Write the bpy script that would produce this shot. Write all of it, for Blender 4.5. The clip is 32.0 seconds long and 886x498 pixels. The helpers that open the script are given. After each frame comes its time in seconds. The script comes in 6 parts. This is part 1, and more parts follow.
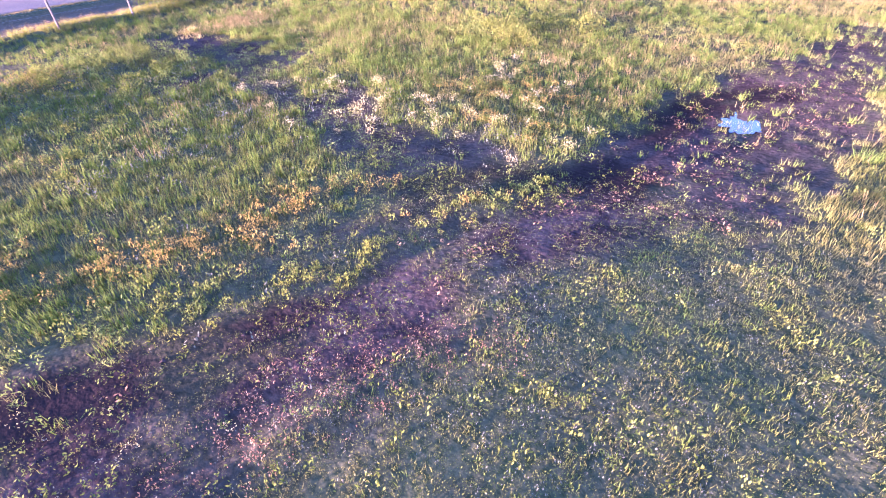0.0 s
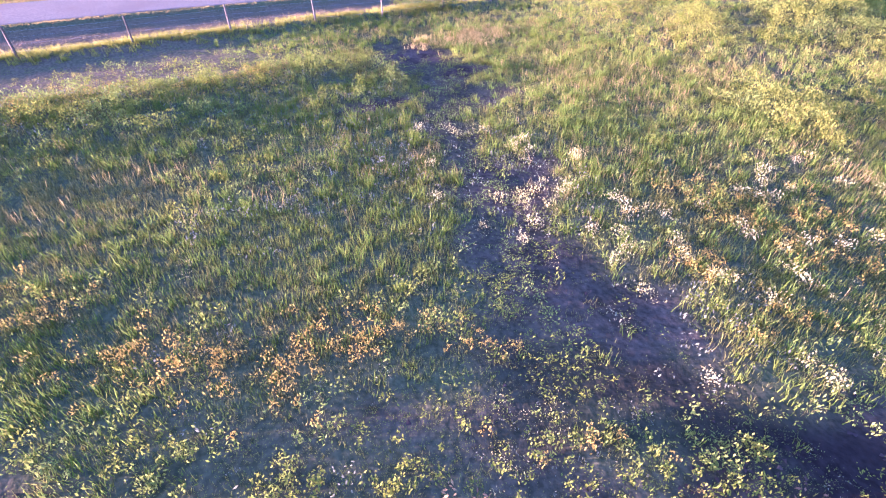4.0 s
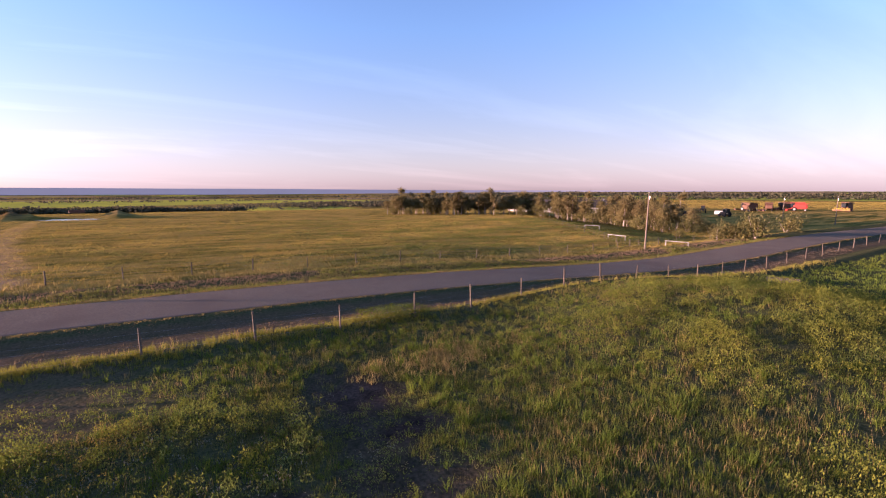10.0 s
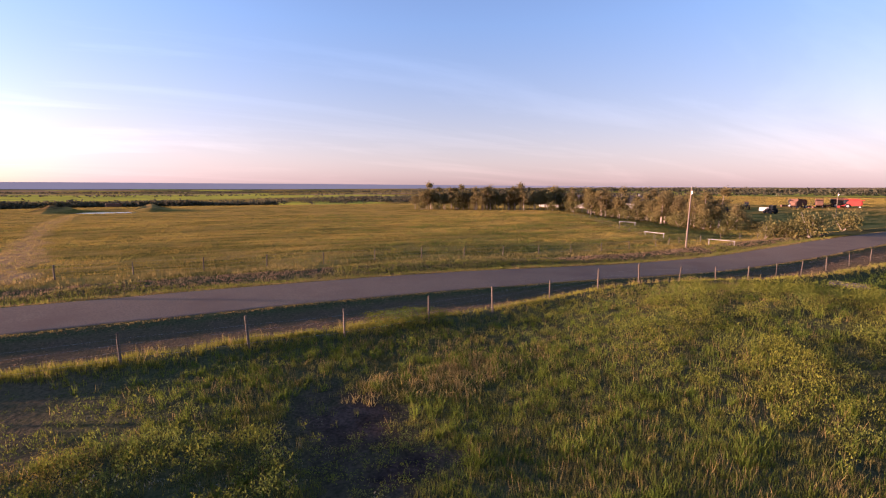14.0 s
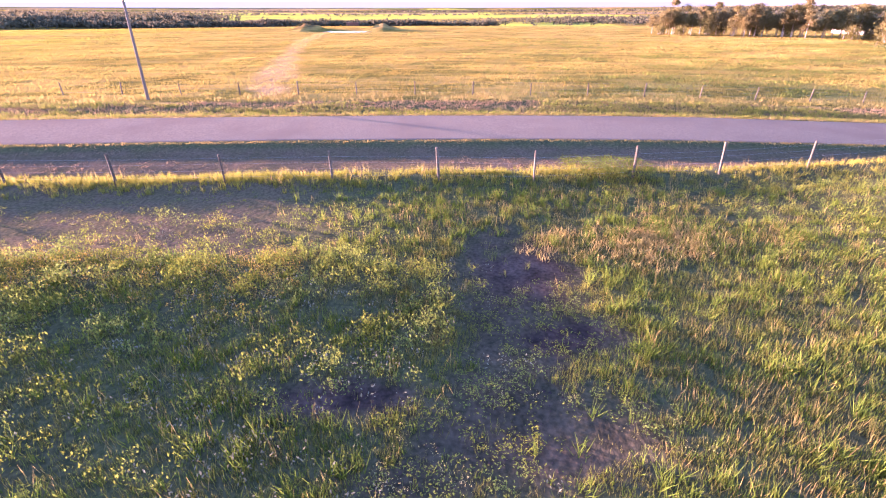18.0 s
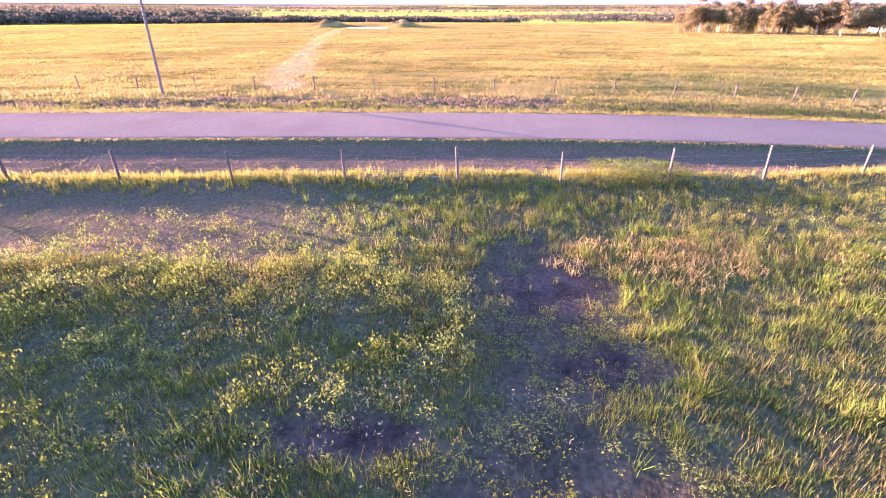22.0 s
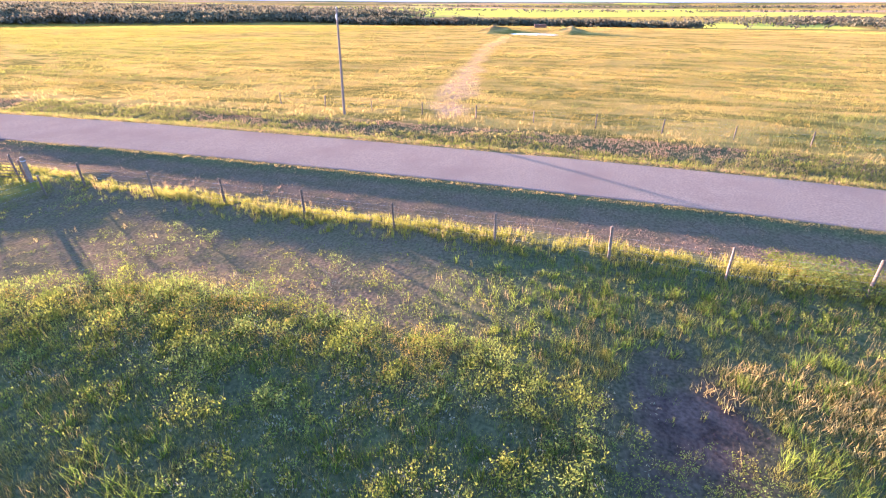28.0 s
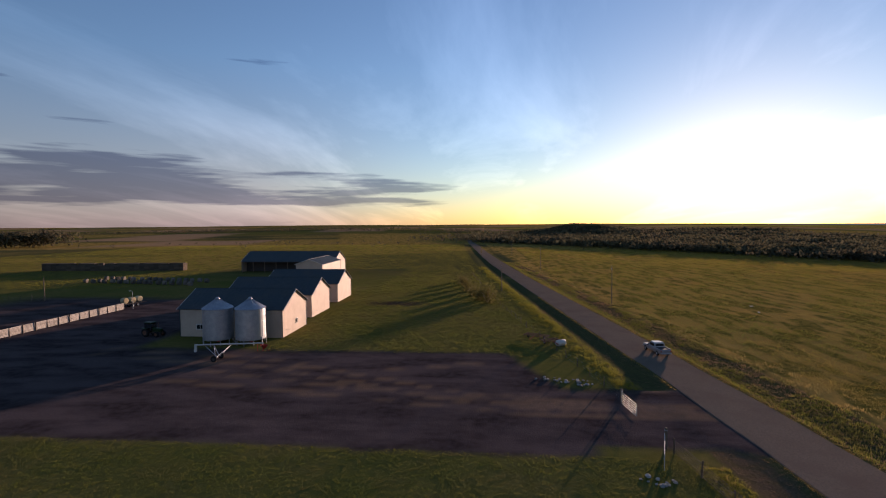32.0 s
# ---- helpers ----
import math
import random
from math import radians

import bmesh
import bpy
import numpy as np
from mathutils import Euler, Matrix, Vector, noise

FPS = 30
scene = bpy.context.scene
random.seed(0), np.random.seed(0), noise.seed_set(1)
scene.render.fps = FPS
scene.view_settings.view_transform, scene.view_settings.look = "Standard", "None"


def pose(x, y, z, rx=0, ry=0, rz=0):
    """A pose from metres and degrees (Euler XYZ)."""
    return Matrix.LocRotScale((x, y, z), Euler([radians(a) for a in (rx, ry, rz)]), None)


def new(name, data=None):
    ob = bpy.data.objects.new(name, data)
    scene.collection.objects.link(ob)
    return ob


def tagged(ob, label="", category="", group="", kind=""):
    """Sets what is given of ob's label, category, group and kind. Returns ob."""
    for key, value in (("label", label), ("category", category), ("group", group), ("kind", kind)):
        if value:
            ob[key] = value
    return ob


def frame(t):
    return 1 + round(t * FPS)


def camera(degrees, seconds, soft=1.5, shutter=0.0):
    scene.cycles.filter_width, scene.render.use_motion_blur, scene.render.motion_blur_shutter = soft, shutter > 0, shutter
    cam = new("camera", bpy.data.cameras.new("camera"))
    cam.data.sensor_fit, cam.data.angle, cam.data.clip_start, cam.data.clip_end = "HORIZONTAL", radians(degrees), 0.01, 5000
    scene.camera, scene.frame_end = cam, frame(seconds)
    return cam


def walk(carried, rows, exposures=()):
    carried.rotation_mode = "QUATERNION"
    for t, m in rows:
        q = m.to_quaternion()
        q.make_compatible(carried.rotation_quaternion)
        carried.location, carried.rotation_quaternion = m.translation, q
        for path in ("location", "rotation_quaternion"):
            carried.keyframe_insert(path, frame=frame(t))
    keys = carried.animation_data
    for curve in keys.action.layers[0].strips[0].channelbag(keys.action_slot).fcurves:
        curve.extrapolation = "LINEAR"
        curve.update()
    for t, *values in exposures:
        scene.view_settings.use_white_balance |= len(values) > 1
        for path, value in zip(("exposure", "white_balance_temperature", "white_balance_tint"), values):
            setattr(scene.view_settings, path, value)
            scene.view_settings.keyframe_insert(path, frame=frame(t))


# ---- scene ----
cam = camera(85.7, 32.0, soft=1.15)
PATH = [
    (0.0, 0.15, 0.11, 7.20, 52.80, 0.06, 28.05),
    (0.5, -0.07, 1.00, 7.28, 52.79, 0.13, 28.49),
    (1.0, -0.27, 1.86, 7.43, 52.87, 0.06, 29.72),
    (1.5, -0.55, 2.59, 7.58, 52.83, -0.06, 32.83),
    (2.0, -0.93, 3.28, 7.66, 52.74, -0.13, 36.62),
    (2.5, -1.32, 4.07, 7.67, 52.61, -0.09, 41.71),
    (4.5, -2.99, 7.17, 7.74, 53.45, -0.16, 61.19),
    (5.0, -3.52, 7.98, 7.69, 58.67, -0.29, 61.78),
    (5.5, -4.21, 8.76, 7.74, 66.18, -0.24, 61.90),
    (6.0, -4.91, 9.47, 7.90, 74.35, -0.17, 61.76),
    (6.5, -5.59, 10.07, 8.07, 80.44, -0.25, 61.47),
    (7.0, -6.19, 10.62, 8.18, 82.21, -0.39, 61.13),
    (7.5, -6.76, 11.16, 8.24, 82.49, -0.39, 60.81),
    (8.0, -7.24, 11.69, 8.34, 82.57, -0.42, 60.51),
    (8.5, -7.69, 12.16, 8.47, 82.63, -0.40, 60.21),
    (9.0, -8.10, 12.63, 8.58, 82.70, -0.36, 59.92),
    (9.5, -8.50, 13.07, 8.55, 82.83, -0.22, 59.63),
    (10.0, -8.89, 13.52, 8.52, 82.95, -0.13, 59.33),
    (10.5, -9.26, 13.95, 8.48, 82.96, -0.17, 59.04),
    (11.0, -9.64, 14.31, 8.41, 82.99, -0.33, 58.80),
    (11.5, -9.98, 14.65, 8.36, 83.07, -0.30, 58.66),
    (12.0, -10.35, 14.93, 8.32, 83.12, -0.29, 60.55),
    (12.5, -10.73, 15.18, 8.31, 83.09, -0.39, 62.34),
    (13.0, -11.05, 15.43, 8.36, 83.02, -0.44, 62.94),
    (13.5, -11.35, 15.69, 8.30, 83.09, -0.32, 63.02),
    (14.0, -11.57, 15.96, 8.27, 82.38, -0.25, 62.95),
    (14.5, -11.74, 16.20, 8.26, 77.41, -0.13, 62.75),
    (16.5, -12.68, 17.09, 8.35, 65.08, 0.10, 68.62),
    (17.0, -12.90, 17.16, 8.25, 65.05, -0.23, 75.26),
    (17.5, -13.17, 17.25, 8.22, 63.86, -0.12, 83.07),
    (18.0, -13.39, 17.35, 8.16, 62.66, 0.03, 88.14),
    (18.5, -13.59, 17.41, 8.10, 62.30, -0.08, 89.83),
    (19.0, -13.79, 17.44, 8.04, 62.27, -0.05, 90.31),
    (19.5, -14.02, 17.42, 7.99, 62.27, -0.08, 90.39),
    (20.0, -14.20, 17.40, 7.95, 62.32, -0.01, 90.36),
    (20.5, -14.44, 17.39, 7.90, 62.25, -0.06, 90.40),
    (21.0, -14.68, 17.36, 7.86, 62.27, -0.11, 90.41),
    (21.5, -14.84, 17.31, 7.82, 62.37, -0.16, 90.35),
    (22.0, -15.04, 17.28, 7.81, 62.37, -0.08, 90.31),
    (22.5, -15.24, 17.20, 7.84, 62.40, -0.10, 90.20),
    (23.0, -15.46, 17.10, 7.93, 62.30, -0.09, 90.13),
    (23.5, -15.66, 17.02, 8.00, 62.31, -0.01, 90.06),
    (24.0, -15.82, 16.93, 8.02, 62.38, -0.02, 90.04),
    (24.5, -15.93, 16.87, 8.01, 62.45, 0.02, 89.95),
    (26.5, -16.04, 16.84, 8.88, 62.43, 0.30, 90.76),
    (27.0, -16.06, 16.74, 9.46, 62.42, 0.19, 95.43),
    (27.5, -16.04, 16.72, 10.12, 62.29, 0.13, 100.66),
    (28.0, -16.05, 16.64, 11.00, 62.09, 0.07, 108.25),
    (28.5, -16.04, 16.52, 12.03, 62.13, 0.09, 118.41),
    (29.0, -16.12, 16.40, 13.12, 65.64, 0.07, 128.75),
    (29.5, -16.25, 16.20, 14.38, 72.45, 0.05, 142.04),
    (30.0, -16.34, 16.05, 15.93, 80.30, 0.10, 157.38),
    (30.5, -16.43, 15.68, 17.40, 86.22, 0.10, 167.18),
    (31.0, -16.56, 15.18, 18.86, 87.13, 0.17, 174.42),
    (31.5, -16.66, 14.41, 20.35, 87.09, 0.31, 180.15),
    (32.0, -16.69, 13.48, 21.88, 86.97, 0.37, 184.88),
]

EXPOSURES = [  # seconds, stops, kelvin, tint: the camera's own metering and white balance
    (0.0, 4.3, 4950, 78), (2.5, 4.35, 4850, 72), (4.5, 4.35, 5000, 76), (6.0, 3.75, 5150, 70), (7.0, 2.8, 5350, 60), (9.0, 2.1, 5850, 56), (11.0, 2.1, 6050, 54), (14.0, 2.05, 6400, 56),
    (16.5, 3.4, 6150, 66), (17.0, 3.6, 6150, 68), (18.0, 4.1, 5800, 74), (19.0, 4.25, 5800, 74), (24.5, 4.3, 5500, 80), (27.0, 4.2, 5450, 72), (28.0, 4.2, 5550, 50), (29.0, 4.0, 5550, 48), (30.0, 3.1, 6050, 50), (31.0, 1.75, 6350, 46), (32.0, 0.95, 6200, 40)]
walk(cam, [(t, pose(x, y, z, rx, ry, rz)) for t, x, y, z, rx, ry, rz in PATH], EXPOSURES)

# ---------------------------------------------------------------- sky and sun
SUN_YAW, SUN_UP = 152.5, 4.2
world = bpy.data.worlds.new("evening_sky")
scene.world = world
world.use_nodes = True
wn, wl = world.node_tree.nodes, world.node_tree.links
wn.clear()
sky = wn.new("ShaderNodeTexSky")
sky.sky_type = "NISHITA"
sky.sun_disc = False
sky.sun_elevation, sky.sun_rotation = radians(SUN_UP), radians(360.0 - SUN_YAW)
sky.air_density, sky.dust_density, sky.ozone_density = 1.0, 0.2, 2.4
bg = wn.new("ShaderNodeBackground")
bg.inputs["Strength"].default_value = 0.115
wout = wn.new("ShaderNodeOutputWorld")
# thin cirrus streaks and a low grey bank, seen against the sky all round
tc = wn.new("ShaderNodeTexCoord")
sep = wn.new("ShaderNodeSeparateXYZ")
wl.new(tc.outputs["Generated"], sep.inputs[0])
add = wn.new("ShaderNodeMath"); add.operation = "ADD"; add.inputs[1].default_value = 0.12
wl.new(sep.outputs["Z"], add.inputs[0])
dx = wn.new("ShaderNodeMath"); dx.operation = "DIVIDE"
dy = wn.new("ShaderNodeMath"); dy.operation = "DIVIDE"
wl.new(sep.outputs["X"], dx.inputs[0]); wl.new(add.outputs[0], dx.inputs[1])
wl.new(sep.outputs["Y"], dy.inputs[0]); wl.new(add.outputs[0], dy.inputs[1])
comb = wn.new("ShaderNodeCombineXYZ")
wl.new(dx.outputs[0], comb.inputs[0]); wl.new(dy.outputs[0], comb.inputs[1])
cmap = wn.new("ShaderNodeMapping")
cmap.inputs["Rotation"].default_value = (0, 0, radians(25))
cmap.inputs["Scale"].default_value = (0.55, 0.16, 1)
wl.new(comb.outputs[0], cmap.inputs[0])
cn = wn.new("ShaderNodeTexNoise")
cn.inputs["Scale"].default_value = 1.6; cn.inputs["Detail"].default_value = 8; cn.inputs["Roughness"].default_value = 0.6
cn.inputs["Distortion"].default_value = 0.6
wl.new(cmap.outputs[0], cn.inputs["Vector"])
cr = wn.new("ShaderNodeMapRange")
cr.inputs["From Min"].default_value, cr.inputs["From Max"].default_value = 0.50, 0.74
wl.new(cn.outputs["Fac"], cr.inputs["Value"])
# most of the cirrus hangs in the southern half of the sky
cdir = wn.new("ShaderNodeMapRange"); cdir.interpolation_type = "SMOOTHSTEP"
cdir.inputs["From Min"].default_value, cdir.inputs["From Max"].default_value = 0.35, -0.75
cdir.inputs["To Min"].default_value, cdir.inputs["To Max"].default_value = 0.12, 0.36
wl.new(sep.outputs["Y"], cdir.inputs["Value"])
cirrus = wn.new("ShaderNodeMath"); cirrus.operation = "MULTIPLY"
wl.new(cr.outputs[0], cirrus.inputs[0]); wl.new(cdir.outputs[0], cirrus.inputs[1])
mixc = wn.new("ShaderNodeMixRGB"); mixc.blend_type = "MIX"
brighter = wn.new("ShaderNodeMixRGB"); brighter.blend_type = "MULTIPLY"; brighter.inputs[0].default_value = 1.0
brighter.inputs[2].default_value = (2.5, 2.1, 1.9, 1)
clean = wn.new("ShaderNodeMixRGB"); clean.blend_type = "MULTIPLY"; clean.inputs[0].default_value = 1.0
clean.inputs[2].default_value = (0.9, 1.04, 1.0, 1)
wl.new(sky.outputs[0], clean.inputs[1])
wl.new(clean.outputs[0], brighter.inputs[1])
wl.new(cirrus.outputs[0], mixc.inputs[0]); wl.new(clean.outputs[0], mixc.inputs[1]); wl.new(brighter.outputs[0], mixc.inputs[2])
# a pale haze low over the whole horizon takes the colour out of the air
bw = wn.new("ShaderNodeRGBToBW")
wl.new(mixc.outputs[0], bw.inputs[0])
pale = wn.new("ShaderNodeMixRGB"); pale.blend_type = "MULTIPLY"; pale.inputs[0].default_value = 1.0
pale.inputs[2].default_value = (0.64, 0.6, 0.63, 1)
wl.new(bw.outputs[0], pale.inputs[1])
low = wn.new("ShaderNodeMapRange")
low.inputs["From Min"].default_value, low.inputs["From Max"].default_value = 0.3, 0.0
low.inputs["To Max"].default_value = 0.85
wl.new(sep.outputs["Z"], low.inputs["Value"])
# less of it towards the sun, where the air glows yellow
sdot = wn.new("ShaderNodeVectorMath"); sdot.operation = "DOT_PRODUCT"
sdot.inputs[1].default_value = (-math.sin(radians(SUN_YAW)), math.cos(radians(SUN_YAW)), 0)
wl.new(tc.outputs["Generated"], sdot.inputs[0])
thin = wn.new("ShaderNodeMapRange"); thin.interpolation_type = "SMOOTHSTEP"
thin.inputs["From Min"].default_value, thin.inputs["From Max"].default_value = 0.55, 0.95
thin.inputs["To Min"].default_value, thin.inputs["To Max"].default_value = 0.9, 0.05
wl.new(sdot.outputs["Value"], thin.inputs["Value"])
haze = wn.new("ShaderNodeMath"); haze.operation = "MULTIPLY"
wl.new(low.outputs[0], haze.inputs[0]); wl.new(thin.outputs[0], haze.inputs[1])
hazy = wn.new("ShaderNodeMixRGB")
wl.new(haze.outputs[0], hazy.inputs[0]); wl.new(mixc.outputs[0], hazy.inputs[1]); wl.new(pale.outputs[0], hazy.inputs[2])
# a low grey cloud bank in the south-east
bdir = wn.new("ShaderNodeVectorMath"); bdir.operation = "DOT_PRODUCT"
bdir.inputs[1].default_value = (0.72, -0.69, 0)
wl.new(tc.outputs["Generated"], bdir.inputs[0])
bside = wn.new("ShaderNodeMapRange")
bside.inputs["From Min"].default_value, bside.inputs["From Max"].default_value = 0.62, 0.97
bside.inputs["To Min"].default_value, bside.inputs["To Max"].default_value = -0.12, 0.2
wl.new(bdir.outputs["Value"], bside.inputs["Value"])
bmap = wn.new("ShaderNodeMapping"); bmap.inputs["Scale"].default_value = (3.0, 3.0, 38.0)
wl.new(tc.outputs["Generated"], bmap.inputs[0])
bnoise = wn.new("ShaderNodeTexNoise"); bnoise.inputs["Scale"].default_value = 1.0; bnoise.inputs["Detail"].default_value = 7
wl.new(bmap.outputs[0], bnoise.inputs["Vector"])
bup = wn.new("ShaderNodeMapRange"); bup.interpolation_type = "SMOOTHSTEP"
bup.inputs["From Min"].default_value, bup.inputs["From Max"].default_value = 0.165, 0.06
bup.inputs["To Min"].default_value, bup.inputs["To Max"].default_value = -0.3, 0.0
wl.new(sep.outputs["Z"], bup.inputs["Value"])
blow = wn.new("ShaderNodeMapRange"); blow.interpolation_type = "SMOOTHSTEP"
blow.inputs["From Min"].default_value, blow.inputs["From Max"].default_value = 0.015, 0.045
blow.inputs["To Min"].default_value, blow.inputs["To Max"].default_value = -0.3, 0.0
wl.new(sep.outputs["Z"], blow.inputs["Value"])
bsum = bnoise.outputs["Fac"]
for o_ in (bside, bup, blow):
    q = wn.new("ShaderNodeMath"); q.operation = "ADD"
    wl.new(bsum, q.inputs[0]); wl.new(o_.outputs[0], q.inputs[1])
    bsum = q.outputs[0]
bfac = wn.new("ShaderNodeMapRange"); bfac.inputs["From Min"].default_value, bfac.inputs["From Max"].default_value = 0.54, 0.62
bfac.inputs["To Max"].default_value = 0.85
wl.new(bsum, bfac.inputs["Value"])
bdark = wn.new("ShaderNodeMixRGB"); bdark.blend_type = "MULTIPLY"; bdark.inputs[0].default_value = 1.0
bdark.inputs[2].default_value = (0.33, 0.35, 0.47, 1)
wl.new(hazy.outputs[0], bdark.inputs[1])
banked = wn.new("ShaderNodeMixRGB")
wl.new(bfac.outputs[0], banked.inputs[0]); wl.new(hazy.outputs[0], banked.inputs[1]); wl.new(bdark.outputs[0], banked.inputs[2])
wl.new(banked.outputs[0], bg.inputs["Color"])
wl.new(bg.outputs[0], wout.inputs[0])

sun = bpy.data.lights.new("sun", "SUN")
sun.energy, sun.angle, sun.color = 5.0, radians(1.1), (1.0, 0.76, 0.48)
sun_ob = new("sun", sun)
sun_ob.rotation_euler = (radians(90 - SUN_UP), 0, radians(SUN_YAW + 180))

# ---------------------------------------------------------------- materials
def mat(name, rgb, rough=0.9, rgb2=None, scale=4.0, metal=0.0, bump=0.0, rgb3=None, scale2=0.6, translucent=0.0, tone="", bump_scale=None, spec=0.12, object_random=0.0):
    """A surface with two scales of mottling: rgb and rgb2 in fine grain, rgb3 in broad stains."""
    m = bpy.data.materials.new(name)
    m.use_nodes = True
    n, l = m.node_tree.nodes, m.node_tree.links
    b = n["Principled BSDF"]
    b.inputs["Roughness"].default_value, b.inputs["Metallic"].default_value = rough, metal
    b.inputs["Specular IOR Level"].default_value = 0.0 if tone else spec
    geo = n.new("ShaderNodeNewGeometry")
    rgb2 = rgb2 or tuple(c * 0.7 for c in rgb)
    rgb3 = rgb3 or tuple(c * 0.8 for c in rgb)
    if tone:
        f = n.new("ShaderNodeAttribute"); f.attribute_name = tone
        fine = f.outputs["Fac"]
    else:
        t = n.new("ShaderNodeTexNoise")
        t.inputs["Scale"].default_value, t.inputs["Detail"].default_value = scale, 6
        l.new(geo.outputs["Position"], t.inputs["Vector"])
        r = n.new("ShaderNodeMapRange"); r.inputs["From Min"].default_value, r.inputs["From Max"].default_value = 0.3, 0.7
        l.new(t.outputs["Fac"], r.inputs["Value"])
        fine = r.outputs[0]
    mx = n.new("ShaderNodeMixRGB")
    mx.inputs[1].default_value, mx.inputs[2].default_value = (*rgb, 1), (*rgb2, 1)
    l.new(fine, mx.inputs[0])
    t2 = n.new("ShaderNodeTexNoise")
    t2.inputs["Scale"].default_value, t2.inputs["Detail"].default_value = scale2, 4
    l.new(geo.outputs["Position"], t2.inputs["Vector"])
    r2 = n.new("ShaderNodeMapRange"); r2.inputs["From Min"].default_value, r2.inputs["From Max"].default_value = 0.45, 0.7
    r2.inputs["To Max"].default_value = 0.8
    l.new(t2.outputs["Fac"], r2.inputs["Value"])
    mx2 = n.new("ShaderNodeMixRGB"); mx2.inputs[2].default_value = (*rgb3, 1)
    l.new(r2.outputs[0], mx2.inputs[0]); l.new(mx.outputs[0], mx2.inputs[1])
    col = mx2.outputs[0]
    if object_random:
        oi = n.new("ShaderNodeObjectInfo")
        rr = n.new("ShaderNodeMapRange"); rr.inputs["To Min"].default_value, rr.inputs["To Max"].default_value = 1 - object_random, 1 + object_random
        l.new(oi.outputs["Random"], rr.inputs["Value"])
        hv = n.new("ShaderNodeHueSaturation")
        l.new(rr.outputs[0], hv.inputs["Value"]); l.new(col, hv.inputs["Color"])
        col = hv.outputs[0]
    l.new(col, b.inputs["Base Color"])
    if bump:
        t3 = n.new("ShaderNodeTexNoise")
        t3.inputs["Scale"].default_value, t3.inputs["Detail"].default_value = bump_scale or scale * 2, 5
        l.new(geo.outputs["Position"], t3.inputs["Vector"])
        bp = n.new("ShaderNodeBump"); bp.inputs["Strength"].default_value, bp.inputs["Distance"].default_value = bump, 0.05
        l.new(t3.outputs["Fac"], bp.inputs["Height"]); l.new(bp.outputs[0], b.inputs["Normal"])
    if translucent:
        tr = n.new("ShaderNodeBsdfTranslucent")
        l.new(col, tr.inputs["Color"])
        ms = n.new("ShaderNodeMixShader"); ms.inputs[0].default_value = translucent
        l.new(b.outputs[0], ms.inputs[1]); l.new(tr.outputs[0], ms.inputs[2])
        l.new(ms.outputs[0], n["Material Output"].inputs[0])
    return m


M_GRASS = mat("green_grass", (0.066, 0.096, 0.018), 0.75, (0.24, 0.205, 0.045), translucent=0.4, tone="tone", rgb3=(0.14, 0.12, 0.045), scale2=0.25)
M_LUSH = mat("lush_grass", (0.052, 0.105, 0.016), 0.75, (0.2, 0.215, 0.03), translucent=0.4, tone="tone", rgb3=(0.09, 0.12, 0.018), scale2=0.25)
M_DRY = mat("dry_grass", (0.21, 0.15, 0.055), 0.8, (0.33, 0.235, 0.08), translucent=0.45, tone="tone", rgb3=(0.15, 0.13, 0.04), scale2=0.3)
M_BANK = mat("bank_grass_blades", (0.1, 0.11, 0.02), 0.75, (0.28, 0.245, 0.04), translucent=0.35, tone="tone", rgb3=(0.2, 0.18, 0.035), scale2=0.3)
M_DITCH = mat("ditch_grass_blades", (0.17, 0.108, 0.065), 0.8, (0.27, 0.175, 0.1), translucent=0.3, tone="tone", rgb3=(0.13, 0.12, 0.06), scale2=0.3)
M_HAY = mat("hay_stand", (0.122, 0.106, 0.026), 0.8, (0.37, 0.265, 0.058), translucent=0.28, tone="tone", rgb3=(0.28, 0.185, 0.04), scale2=0.12)
# the weeds' own yellow, with low sunlight mixed into the colour
M_AMBER = mat("sunlit_amber_weed", (0.16, 0.125, 0.03), 0.8, (0.40, 0.25, 0.045), translucent=0.4, tone="tone", rgb3=(0.2, 0.16, 0.04), scale2=0.6)
M_CREAM = mat("cream_flower_heads", (0.2, 0.18, 0.06), 0.85, (0.42, 0.345, 0.12), translucent=0.35, tone="tone", rgb3=(0.34, 0.3, 0.16), scale2=0.6)
M_WEED = mat("leafy_weed", (0.065, 0.1, 0.018), 0.7, (0.235, 0.215, 0.03), translucent=0.4, tone="tone", rgb3=(0.16, 0.2, 0.05), scale2=0.5)
M_BRUSH = mat("green_brush_leaves", (0.045, 0.075, 0.016), 0.7, (0.27, 0.25, 0.035), translucent=0.4, tone="tone", rgb3=(0.1, 0.13, 0.03), scale2=0.5)
M_SAGE = mat("pale_sage", (0.1, 0.105, 0.062), 0.8, (0.24, 0.215, 0.135), translucent=0.3, tone="tone", rgb3=(0.2, 0.19, 0.13), scale2=0.5)
M_RUST = mat("rusty_weed", (0.22, 0.1, 0.06), 0.8, (0.34, 0.2, 0.08), translucent=0.3, tone="tone", rgb3=(0.2, 0.13, 0.08), scale2=0.5)
M_GATE = mat("dull_gate_steel", (0.5, 0.5, 0.49), 0.55, (0.38, 0.38, 0.38), scale=7, metal=0.3)
M_ROAD = mat("gravel_road", (0.2, 0.156, 0.118), 0.95, (0.135, 0.105, 0.08), scale=9.0, bump=0.5, bump_scale=22, rgb3=(0.145, 0.108, 0.084), scale2=0.22, spec=0.0)
M_POST = mat("weathered_post", (0.125, 0.096, 0.07), 0.9, (0.075, 0.058, 0.044), scale=14, bump=0.4, object_random=0.25)
M_POLE = mat("utility_pole_wood", (0.19, 0.145, 0.11), 0.85, (0.13, 0.1, 0.076), scale=9, bump=0.3)
